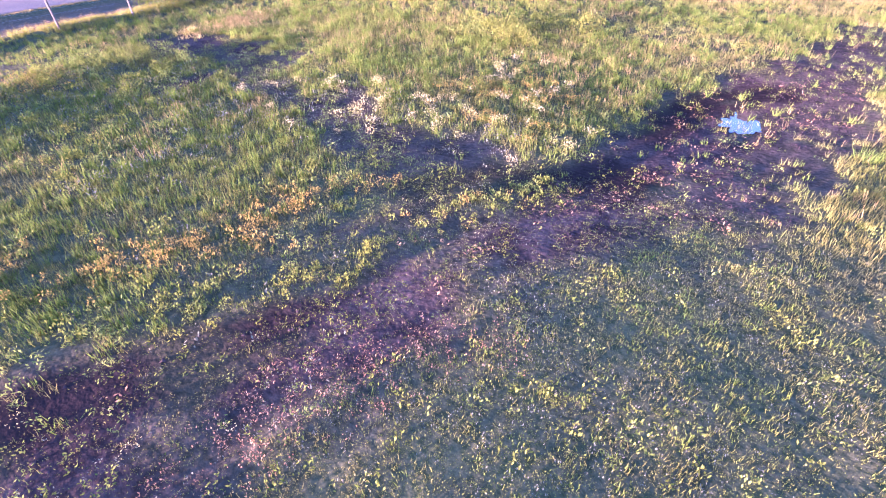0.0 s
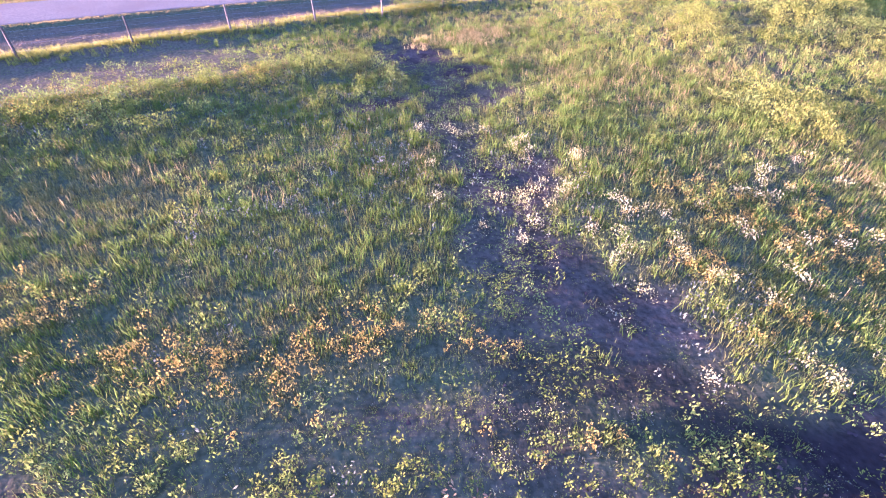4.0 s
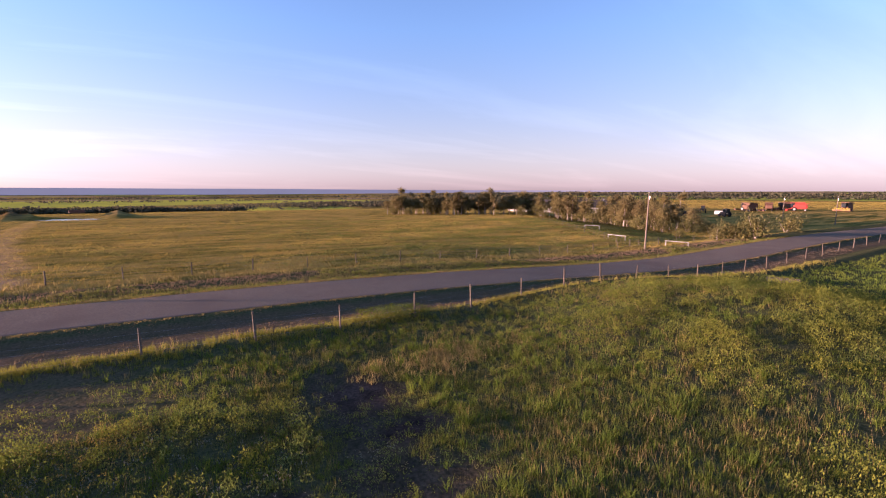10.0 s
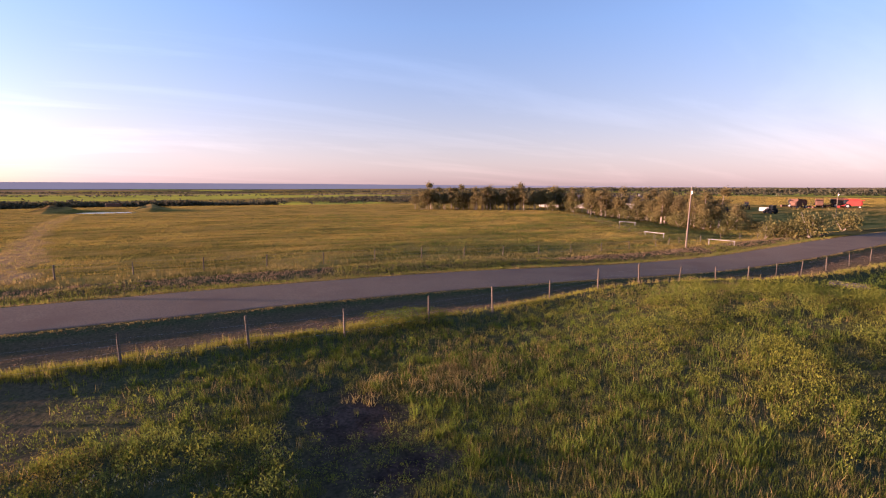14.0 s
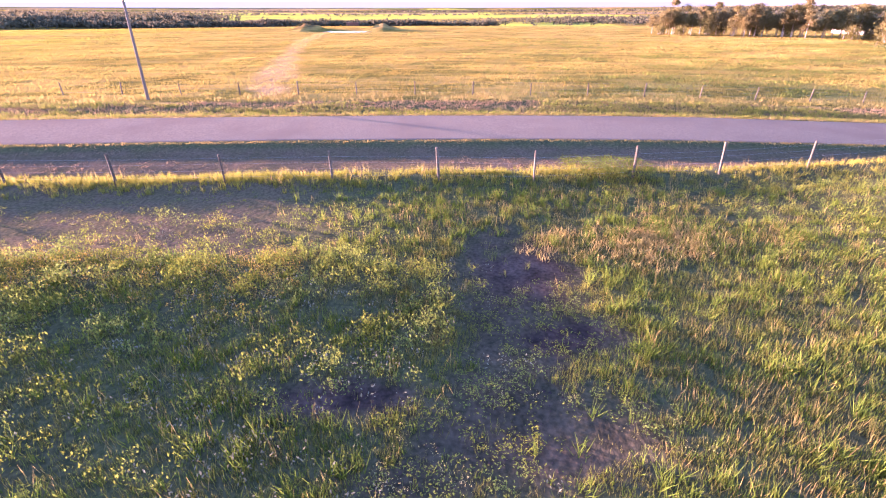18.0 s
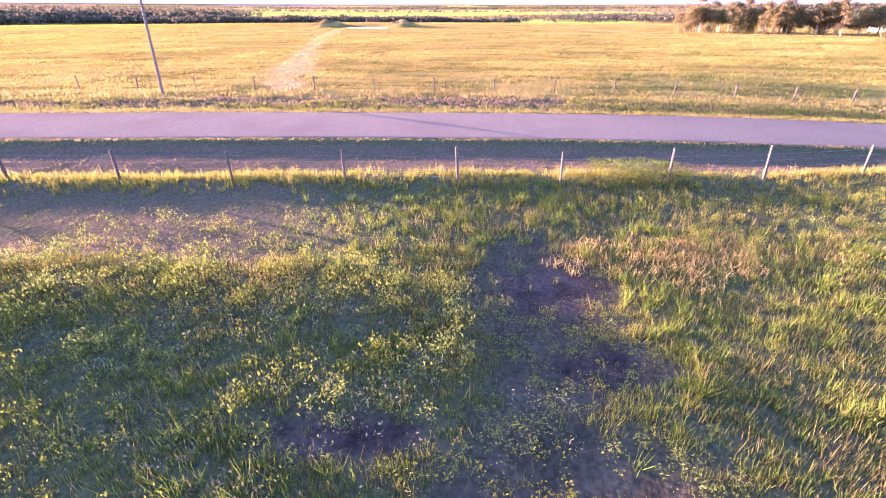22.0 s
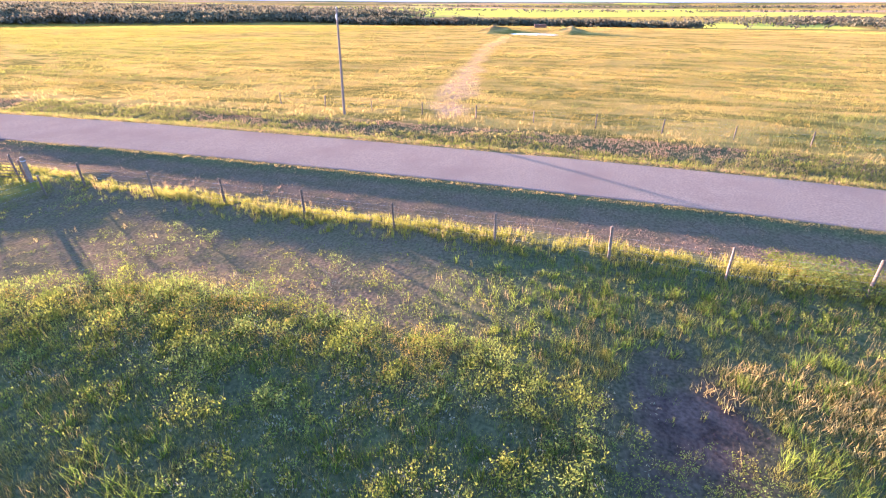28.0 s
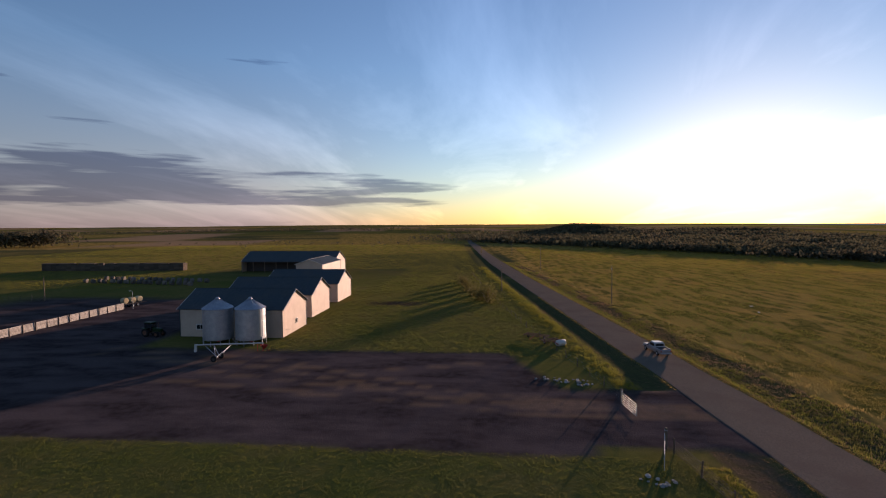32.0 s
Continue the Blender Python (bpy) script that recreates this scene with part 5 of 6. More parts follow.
def shed(x, y, length, width, eave, peak, label, gable_window=True, side_window=0.0, wall=None, group="cream sheds in a row", open_side=False, rz=0.0):
    """A gabled steel shed; its ridge runs along x, the lit gable at x, the near side at y."""
    wall = wall or M_WALL
    z = z_at(x + length / 2, y - width / 2) - 0.05
    s = thing("shed", label, "shed", (x, y, z), rz, group=group)
    W, L = width, length
    part("gable_wall", quad_wall(bmesh.new(), (0, 0), (0, -W), 0, eave, out=(-1, 0), peak=peak), wall, s)
    part("gable_wall", quad_wall(bmesh.new(), (L, -W), (L, 0), 0, eave, out=(1, 0), peak=peak), wall, s)
    if open_side:
        bm = bmesh.new()
        k = int(L // 5)
        for i in range(k + 1):
            bm2 = bmesh.new()
            box(bm2, L * i / k - 0.12, L * i / k + 0.12, -0.3, -0.06, 0, eave)
            part("bay_post", bm2, M_POLE, s)
        box(bm, 0.1, L - 0.1, -0.34, -0.2, eave - 0.6, eave - 0.02)
        part("header_beam", bm, M_DARK, s)
        part("back_boards", quad_wall(bmesh.new(), (0.15, -4.5), (L - 0.15, -4.5), 0, eave, out=(0, 1)), M_DARK, s)
    else:
        part("side_wall", quad_wall(bmesh.new(), (L, 0), (0, 0), 0, eave, out=(0, 1)), wall, s)
    part("side_wall", quad_wall(bmesh.new(), (0, -W), (L, -W), 0, eave, out=(0, -1)), wall, s)
    over, t = 0.35, 0.1
    for sgn in (0, 1):
        bm = bmesh.new()
        y0, z0 = (over, eave - over * (peak - eave) / (W / 2)) if sgn == 0 else (-W - over, eave - over * (peak - eave) / (W / 2))
        prof, q = [(-over, 0.0)], 0.5
        while q < L:
            prof += [(q - 0.05, 0.0), (q, 0.04), (q + 0.05, 0.0)]
            q += 0.9
        prof.append((L + over, 0.0))
        sk = [[bm.verts.new((q_, yy, zz + 0.02 + t + dz_)) for q_, dz_ in prof] for yy, zz in ((y0, z0), (-W / 2, peak))]
        un = [[bm.verts.new((q_, yy, zz + 0.02)) for q_, dz_ in prof] for yy, zz in ((y0, z0), (-W / 2, peak))]
        for i in range(len(prof) - 1):
            bm.faces.new((sk[0][i], sk[0][i + 1], sk[1][i + 1], sk[1][i]))
            bm.faces.new((un[0][i], un[1][i], un[1][i + 1], un[0][i + 1]))
            bm.faces.new((sk[0][i], un[0][i], un[0][i + 1], sk[0][i + 1]))
        for i in (0, -1):
            bm.faces.new((sk[0][i], sk[1][i], un[1][i], un[0][i]))
        bmesh.ops.recalc_face_normals(bm, faces=bm.faces)
        part("roof_slope", bm, M_ROOF, s)
    bm = bmesh.new()
    rod(bm, (-over, -W / 2, peak + t + 0.02), (L + over, -W / 2, peak + t + 0.02), 0.09, seg=6)
    part("ridge_cap", bm, M_ROOF, s)
    # barge boards on the gables, corner trims
    for gx_ in (-over - 0.03, L + over + 0.03):
        for y0 in (over, -W - over):
            bm = bmesh.new()
            z0 = eave - over * (peak - eave) / (W / 2)
            rod(bm, (gx_, y0, z0 + 0.06), (gx_, -W / 2, peak + 0.06), 0.09, seg=4)
            part("barge_board", bm, M_TRIM, s)
    for cx_, cy_ in ((0, 0), (0, -W), (L, 0), (L, -W)):
        bm = bmesh.new()
        box(bm, cx_ - 0.06, cx_ + 0.06, cy_ - 0.06, cy_ + 0.06, 0, eave - 0.05)
        part("corner_trim", bm, M_ROOF, s)
    if gable_window:
        window(s, -0.0, -W * 0.55, 2.1, (-1, 0), 1.0, 0.9)
    if side_window:
        window(s, side_window, 0.0, 2.0, (0, 1), 1.5, 0.9)
    # gable downpipe
    bm = bmesh.new()
    rod(bm, (-0.1, -0.9, 1.5), (-1.3, -0.9, 1.55), 0.03, seg=6)
    part("wall_pipe", bm, M_STEEL, s)
    return s


shed(22.4, -75.6, 21.0, 12.4, 5.6, 8.7, "cream steel shed with dark roof and a small window", True, 16.8)
shed(24.0, -95.6, 21.0, 13.2, 5.5, 8.8, "cream steel shed with dark roof standing behind another", False)
shed(24.6, -117.8, 21.0, 13.6, 5.3, 8.6, "cream steel shed with dark roof at the row's end", False)
shed(52.0, -200.0, 44.0, 18.0, 5.0, 9.2, "long dark open-fronted machine shed", False, group="far sheds", wall=M_WALL, open_side=True)
shed(57.8, -170.0, 24.0, 10.8, 6.3, 8.2, "cream shed with dark roof set crosswise before the machine shed", False, group="far sheds", rz=-90)


def grain_bin(x, y):
    """A corrugated hopper-bottom bin on legs."""
    b_ = thing("grain_bin", "galvanised corrugated grain bin with conical roof and hopper", "grain bin", (x, y, z_at(x, y)), group="pair of grain bins")
    R, z0, z1 = 2.65, 1.0, 6.7
    k = 5
    for i in range(k):
        bm = bmesh.new()
        a, c = z0 + (z1 - z0) * i / k, z0 + (z1 - z0) * (i + 1) / k
        m_ = 10
        lathe(bm, [(R + 0.010 * math.cos(2 * math.pi * j * 1.0 / 1) * (1 if j % 2 else -1) - 0.004 * (i % 2), a + (c - a) * j / m_) for j in range(m_ + 1)], 44)
        part("ring", bm, M_STEEL, b_, smooth=True)
    bm = bmesh.new()
    lathe(bm, [(R + 0.1, z1 - 0.06), (R + 0.12, z1 - 0.02), (0.35, 8.25), (0.35, 8.4)], 44)
    part("roof_cone", bm, M_STEEL, b_)
    bm = bmesh.new()
    lathe(bm, [(0.45, 8.36), (0.45, 8.44), (0.25, 8.62), (0.001, 8.68)], 20)
    part("roof_cap", bm, M_STEEL, b_)
    for i in range(22):
        a = 2 * math.pi * i / 22
        bm = bmesh.new()
        rod(bm, (math.cos(a) * (R + 0.1), math.sin(a) * (R + 0.1), z1 + 0.01), (math.cos(a) * 0.38, math.sin(a) * 0.38, 8.27), 0.03, seg=4)
        part("roof_rib", bm, M_STEEL, b_)
    bm = bmesh.new()
    lathe(bm, [(R - 0.02, z0), (0.3, 0.45), (0.3, 0.3), (0.001, 0.3)], 40)
    part("hopper", bm, M_RED, b_, "dull red hopper cone")
    for i in range(10):
        a = 2 * math.pi * (i + 0.5) / 10
        bm = bmesh.new()
        rod(bm, (math.cos(a) * (R + 0.04), math.sin(a) * (R + 0.04), 0), (math.cos(a) * (R + 0.04), math.sin(a) * (R + 0.04), z0 + 0.5), 0.06, seg=6)
        part("leg", bm, M_STEEL, b_)
    lad = None
    for s in (-0.2, 0.2):
        bm = bmesh.new()
        rod(bm, (-R - 0.15, s, 0.8), (-R - 0.15, s, z1 + 0.1), 0.02, seg=5)
        p_ = part("ladder_rail", bm, M_STEEL, b_)
        lad = lad or p_
    for i in range(17):
        bm = bmesh.new()
        rod(bm, (-R - 0.15, -0.2, 1.0 + i * 0.33), (-R - 0.15, 0.2, 1.0 + i * 0.33), 0.014, seg=5)
        part("rung", bm, M_STEEL, lad)
    return b_


grain_bin(26.6, -71.2)
grain_bin(32.7, -70.8)


def wheel(parent, at, r, w, axis=(1, 0, 0), rim=None, name="wheel"):
    q = Vector(axis).to_track_quat("Z", "Y").to_matrix().to_4x4()
    m = Matrix.Translation(at) @ q
    bm = bmesh.new()
    lathe(bm, [(r * 0.55, -w / 2), (r * 0.9, -w / 2), (r, -w * 0.3), (r, w * 0.3), (r * 0.9, w / 2), (r * 0.55, w / 2)], 24, m)
    t_ = part(name, bm, M_RUBBER, parent)
    bm = bmesh.new()
    lathe(bm, [(0.001, -w * 0.3), (r * 0.5, -w * 0.34), (r * 0.57, -w * 0.48), (r * 0.57, w * 0.48), (r * 0.5, w * 0.34), (0.001, w * 0.3)], 20, m)
    part("rim", bm, rim or M_STEEL, t_)


def grain_auger():
    g = thing("grain_auger", "long white grain auger on a wheeled undercarriage with red hopper end", "auger", (26, -61.5, z_at(26, -61.5)))
    a, c = Vector((4.8, 0.6, 2.2)), Vector((-4.3, -4.6, 1.35))
    bm = bmesh.new(); rod(bm, a, c, 0.125, seg=14); part("tube", bm, M_PIPE, g)
    bm = bmesh.new(); rod(bm, a + Vector((0.1, 0, 0.1)), a + Vector((0.15, 0.05, -1.15)), 0.2, 0.24, 12); part("spout", bm, M_PIPE, g)
    bm = bmesh.new(); lathe(bm, [(0.2, 0.3), (0.75, 0.95), (0.78, 1.0), (0.7, 0.97)], 4, Matrix.Translation(c - Vector((0, 0, 1.3)))); part("intake_hopper", bm, M_RED, g, "red intake hopper")
    ax = Vector((0.6, 1.6, 0.5))
    for s in (-1, 1):
        wheel(g, ax + Vector((0, s * 1.1, 0)), 0.5, 0.28, (0, 1, 0), M_DARK)
    bm = bmesh.new(); rod(bm, ax + Vector((0, -1.1, 0)), ax + Vector((0, 1.1, 0)), 0.06); part("axle", bm, M_RUSTY, g)
    for s in (-0.6, 0.6):
        for tgt in (0.25, 0.5):
            bm = bmesh.new(); rod(bm, ax + Vector((0, s, 0)), a.lerp(c, tgt) - Vector((0, 0, 0.15)), 0.045); part("strut", bm, M_STEEL, g)
    bm = bmesh.new(); rod(bm, a.lerp(c, 0.12) - Vector((0, 0, .15)), ax, 0.04); part("tie_rod", bm, M_STEEL, g)
    for s in (0.0, 1.0):
        bm = bmesh.new(); rod(bm, c + Vector((s, 0.2, -0.1)), Vector((c.x + s, c.y + 0.4, 0)), 0.05); part("stand", bm, M_RED, g)


grain_auger()

# ---------------------------------------------------------------- vehicles and farm clutter
def loft(bm, rings):
    """Skins a row of equal loops and caps the ends."""
    vs = [[bm.verts.new(p) for p in r] for r in rings]
    for a, c in zip(vs, vs[1:]):
        for i in range(len(a)):
            j = (i + 1) % len(a)
            bm.faces.new((a[i], a[j], c[j], c[i]))
    bm.faces.new(vs[0][::-1])
    bm.faces.new(vs[-1])
    bmesh.ops.recalc_face_normals(bm, faces=bm.faces)
    return bm


def section(x, w, z0, z1, r=0.12):
    h = w / 2
    return [(x, -h + r, z0), (x, h - r, z0), (x, h, z0 + r), (x, h, z1 - r), (x, h - r, z1), (x, -h + r, z1), (x, -h, z1 - r), (x, -h, z0 + r)]


def pickup(x, y, rz):
    c = thing("pickup_truck", "silver-grey crew-cab pickup truck parked on the gravel road", "truck", (x, y, z_at(x, y) + 0.05), rz)
    part("body", loft(bmesh.new(), [section(-2.85, 1.86, 0.5, 1.02), section(-2.75, 1.94, 0.42, 1.12), section(-1.0, 1.96, 0.4, 1.14), section(1.0, 1.96, 0.4, 1.14), section(2.3, 1.94, 0.42, 1.08), section(2.8, 1.8, 0.5, 0.98)]), M_SILVER, c)
    part("cab", loft(bmesh.new(), [section(-1.0, 1.78, 1.13, 1.18, 0.02), section(-0.85, 1.7, 1.13, 1.78, 0.1), section(-0.6, 1.66, 1.13, 1.86, 0.1), section(0.55, 1.66, 1.13, 1.86, 0.1), section(1.35, 1.78, 1.13, 1.18, 0.02)]), M_SILVER, c)
    for s in (-1, 1):
        bm = bmesh.new()
        box(bm, -0.7, 0.5, s * 0.86 - 0.02, s * 0.86 + 0.02, 1.25, 1.68, 0.01)
        part("side_window", bm, M_GLASS, c)
        bm = bmesh.new(); box(bm, 0.75, 0.98, s * 1.08 - 0.09, s * 1.08 + 0.09, 1.12, 1.3, 0.03)
        part("mirror", bm, M_DARK, c)
        bm = bmesh.new(); box(bm, 2.68, 2.84, s * 0.68 - 0.18, s * 0.68 + 0.18, 0.74, 0.94, 0.03)
        part("headlight", bm, M_PIPE, c)
        bm = bmesh.new(); box(bm, -2.9, -2.78, s * 0.84 - 0.08, s * 0.84 + 0.08, 0.72, 1.05, 0.02)
        part("tail_light", bm, M_RED, c)
        bm = bmesh.new(); box(bm, -2.7, -1.05, s * 0.93 - 0.05, s * 0.93 + 0.05, 1.1, 1.2, 0.02)
        part("bed_rail", bm, M_SILVER, c)
        for wx in (-1.85, 1.85):
            wheel(c, (wx, s * 0.88, 0.4), 0.4, 0.26, (0, 1, 0))
    bm = bmesh.new(); loft(bm, [[(0.62, -0.74, 1.82), (0.62, 0.74, 1.82), (0.66, 0.74, 1.80), (0.66, -0.74, 1.80)], [(1.3, -0.8, 1.22), (1.3, 0.8, 1.22), (1.34, 0.8, 1.2), (1.34, -0.8, 1.2)]])
    part("windscreen", bm, M_GLASS, c)
    bm = bmesh.new(); box(bm, -0.97, -0.9, -0.7, 0.7, 1.28, 1.68, 0.01)
    part("rear_window", bm, M_GLASS, c)
    bm = bmesh.new(); box(bm, -2.7, -1.05, -0.85, 0.85, 1.1, 1.15)
    part("bed_cover", bm, M_DARK, c, "dark bed cover")
    for bx in (-2.92, 2.84):
        bm = bmesh.new(); box(bm, bx - 0.08, bx + 0.08, -0.95, 0.95, 0.45, 0.62, 0.04)
        part("bumper", bm, M_STEEL, c)
    bm = bmesh.new(); box(bm, 2.74, 2.86, -0.5, 0.5, 0.68, 0.96, 0.02)
    part("grille", bm, M_DARK, c)


pickup(-45.6, -68.6, -80)


def tractor(x, y, rz, paint, label, category="tractor", s=1.0, rim=None):
    t = thing("tractor", label, category, (x, y, z_at(x, y)), rz)
    t.scale = (s, s, s)
    part("hood", loft(bmesh.new(), [section(0.1, 0.9, 0.95, 1.75, 0.12), section(1.6, 0.85, 0.95, 1.7, 0.12), section(2.0, 0.75, 1.0, 1.55, 0.15)]), paint, t)
    part("chassis", box(bmesh.new(), -1.6, 1.9, -0.35, 0.35, 0.6, 0.98, 0.05), M_DARK, t)
    part("cab", loft(bmesh.new(), [section(-1.5, 1.3, 1.2, 2.6, 0.1), section(-0.1, 1.35, 1.1, 2.65, 0.1), section(0.15, 1.3, 1.2, 2.5, 0.1)]), M_GLASS, t)
    part("cab_roof", box(bmesh.new(), -1.65, 0.25, -0.75, 0.75, 2.62, 2.82, 0.06), paint, t)
    part("exhaust", rod(bmesh.new(), (1.0, 0.3, 1.7), (1.0, 0.3, 2.7), 0.05), M_RUSTY, t)
    for q in (-1, 1):
        wheel(t, (-1.0, q * 0.95, 0.85), 0.85, 0.45, (0, 1, 0), rim or M_YELLOW, "rear_wheel")
        wheel(t, (1.5, q * 0.85, 0.55), 0.55, 0.32, (0, 1, 0), rim or M_YELLOW, "front_wheel")
        part("fender", box(bmesh.new(), -1.8, -0.2, q * 0.95 - 0.25, q * 0.95 + 0.25, 1.66, 1.74, 0.03), paint, t)
    return t


tractor(49.0, -75.5, 170, M_GREENP, "dark green farm tractor parked beside the shed", rim=M_RUSTY)


def bale_mesh():
    bm = bmesh.new()
    lathe(bm, [(0.001, -0.62), (0.55, -0.63), (0.78, -0.58), (0.8, -0.3), (0.81, 0.0), (0.8, 0.3), (0.78, 0.58), (0.55, 0.63), (0.001, 0.62)], 26)
    me = bpy.data.meshes.new("bale")
    bm.to_mesh(me); bm.free()
    me.materials.append(M_BALE)
    return me


BALE = bale_mesh()
OLD_BALE = BALE.copy()
OLD_BALE.materials[0] = mat("grey_weathered_bale", (0.16, 0.14, 0.115), 0.95, (0.1, 0.088, 0.075), scale=9, bump=0.6, object_random=0.3)


def round_bale(x, y, rz, z=None, mesh=None, label="round straw bale bound tight, lying on its side"):
    o_ = new("round_bale", mesh or BALE)
    o_.matrix_basis = pose(x, y, (z_at(x, y) if z is None else z) + 0.78, 0, 90, rz)
    return tagged(o_, label, "hay bale", "round bales in the farmyard")


# trailer with bales by the board fence
tr = thing("bale_trailer", "flat farm trailer loaded with pale round bales", "trailer", (79.5, -108.5, z_at(79.5, -108.5)), 75)
part("deck", box(bmesh.new(), -3.6, 3.6, -1.2, 1.2, 0.85, 1.0, 0.02), M_DARK, tr)
part("drawbar", rod(bmesh.new(), (3.6, 0, 0.8), (5.2, 0, 0.55), 0.06), M_RUSTY, tr)
for wx in (-1.2, 0.0):
    for s in (-1, 1):
        wheel(tr, (wx, s * 1.0, 0.42), 0.42, 0.28, (0, 1, 0))
for i, (dx_, dy_) in enumerate(((-2.2, 0), (-0.2, 0.0), (1.9, 0.0))):
    p_ = tr.matrix_basis @ Vector((dx_, dy_, 1.0))
    round_bale(p_.x, p_.y, -15, p_.z)
lp = thing("yard_lamp_post", "slim pale yard lamp on a post", "lamp post", (76.4, -105.2, z_at(76.4, -105.2)))
part("post", rod(bmesh.new(), (0, 0, 0), (0, 0, 4.6), 0.07, 0.05), M_PIPE, lp)
part("arm", rod(bmesh.new(), (0, 0, 4.55), (0.7, 0, 4.7), 0.035), M_PIPE, lp)
part("lamp_head", box(bmesh.new(), 0.55, 1.0, -0.12, 0.12, 4.6, 4.75, 0.03), M_PIPE, lp)

# board windbreak fence
wf = thing("board_fence", "pale board panel fence along the dark yard", "fence", (76.8, -62, z_at(76.8, -62)))
o = wf.matrix_basis.translation
bd = bmesh.new(); box(bd, -0.025, 0.025, -1.9, 1.9, -0.085, 0.085)
bme = bpy.data.meshes.new("board"); bd.to_mesh(bme); bd.free(); bme.materials.append(M_BOARD)
for i in range(22):
    cy = -44 - i * 2.75 * 1.0
    cx = 77.6 - 0.02 * i
    zz = z_at(cx, cy)
    share("post", POSTS[i % 3], wf, Matrix.Translation((cx - o.x, cy + 1.375 - o.y, zz - o.z)) @ Matrix.Diagonal((1.2, 1.2, 1.3, 1)))
    for k in range(7):
        share("board", bme, wf, Matrix.Translation((cx + 0.1 - o.x, cy - o.y, zz - o.z + 0.3 + k * 0.235)) @ Matrix.Diagonal((1, 0.69, 1, 1)))
for base_, pts in (("stock_fence", [(112, -115), (150, -118), (168, -150)]),):
    wire_fence(base_, "grey pole fence round the cattle pens", pts, 4.0, scale=1.2)


def pole_line(x, y, h):
    p = thing("yard_pole", "bare dark pole standing in the yard", "pole", (x, y, z_at(x, y)))
    part("shaft", rod(bmesh.new(), (0, 0, -0.3), (0.05, 0, h), 0.12, 0.08, 10), M_POLE, p)


pole_line(112, -115.5, 7.0)

# bale stack, heaps and junk behind the sheds
def square_stack(x, y, nx_, ny_, nz_, rz, label):
    s = thing("bale_stack", label, "hay stack", (x, y, z_at(x, y)), rz)
    bm = bmesh.new(); box(bm, -1.2, 1.2, -0.6, 0.6, 0, 0.9, 0.07)
    me = bpy.data.meshes.new("bale"); bm.to_mesh(me); bm.free(); me.materials.append(M_DARKHAY)
    rnd = random.Random(5)
    for i in range(nx_):
        for j in range(ny_):
            for k in range(nz_ - (1 if rnd.random() < 0.25 else 0)):
                share("bale", me, s, pose((i - nx_ / 2) * 2.45 + rnd.uniform(-.06, .06), (j - ny_ / 2) * 1.24, k * 0.91, 0, 0, rnd.uniform(-1.5, 1.5)))


M_DARKHAY = mat("weathered_hay", (0.11, 0.085, 0.06), 0.95, (0.07, 0.055, 0.045), scale=6, bump=0.6, object_random=0.25)
square_stack(166, -206, 29, 3, 4, 3, "long stack of weathered dark square bales")
for i in range(34):
    rnd = random.Random(i + 40)
    round_bale(90 + (i % 17) * 2.9 + rnd.uniform(-0.6, 0.6), -152 - (i % 17) * 0.4 - (i // 17) * 9 + rnd.uniform(-1, 1), rnd.uniform(-20, 20), mesh=OLD_BALE, label="weathered grey round bale in a row behind the sheds")


def junk(x, y, rz, seed, label, name="farm_implement"):
    """An old trailed cultivator: frame, tines, wheels."""
    g = thing(name, label, "implement", (x, y, z_at(x, y)), rz)
    rnd = random.Random(seed)
    W = rnd.uniform(3.0, 4.5)
    for fy in (-0.9, 0.0, 0.9):
        part("beam", box(bmesh.new(), -W / 2, W / 2, fy - 0.06, fy + 0.06, 0.62, 0.76, 0.01), M_RUSTY, g)
    for s in (-1, 1):
        part("side_bar", box(bmesh.new(), s * W / 2 - 0.06, s * W / 2 + 0.06, -1.0, 1.0, 0.6, 0.74, 0.01), M_RUSTY, g)
        wheel(g, (s * W * 0.36, 0.0, 0.38), 0.38, 0.22, (1, 0, 0))
    for i in range(9):
        tx = -W / 2 + W * (i + 0.5) / 9
        bm = bmesh.new(); rod(bm, (tx, -0.9 + 0.9 * (i % 3), 0.62), (tx, -1.05 + 0.9 * (i % 3), 0.1), 0.035, 0.02, 6)
        part("tine", bm, M_RUSTY, g)
    part("drawbar", rod(bmesh.new(), (0, 1.0, 0.65), (0, 3.0, 0.5), 0.07), M_RED, g)
    return g


junk(-28.8, -74.2, 20, 1, "rusty old cultivator in long grass by the fence")
junk(-26.6, -77.8, -30, 2, "rusty red harrow frame in long grass")
pb = thing("pump_box", "rust-red pump box standing on the dugout bank", "box", (-233, -13, z_at(-233, -13) - 0.1), 10)
part("cabinet", box(bmesh.new(), -0.8, 0.8, -2.4, 2.4, 0.0, 1.1, 0.03), M_RUSTY, pb)
part("lid", box(bmesh.new(), -0.9, 0.9, -2.5, 2.5, 1.1, 1.22, 0.03), M_RUSTY, pb)
tk = thing("water_tank", "white plastic tank lying in the grass by the fence", "tank", (-30.4, -72.6, z_at(-30.4, -72.6)), 30)
part("shell", lathe(bmesh.new(), [(0.001, -0.9), (0.45, -0.88), (0.55, -0.7), (0.55, 0.7), (0.45, 0.88), (0.001, 0.9)], 20, Matrix.Translation((0, 0, 0.55)) @ Euler((0, math.pi / 2, 0)).to_matrix().to_4x4()), M_PIPE, tk, smooth=True)
part("lid", lathe(bmesh.new(), [(0.18, 1.05), (0.18, 1.15), (0.001, 1.18)], 12), M_DARK, tk)
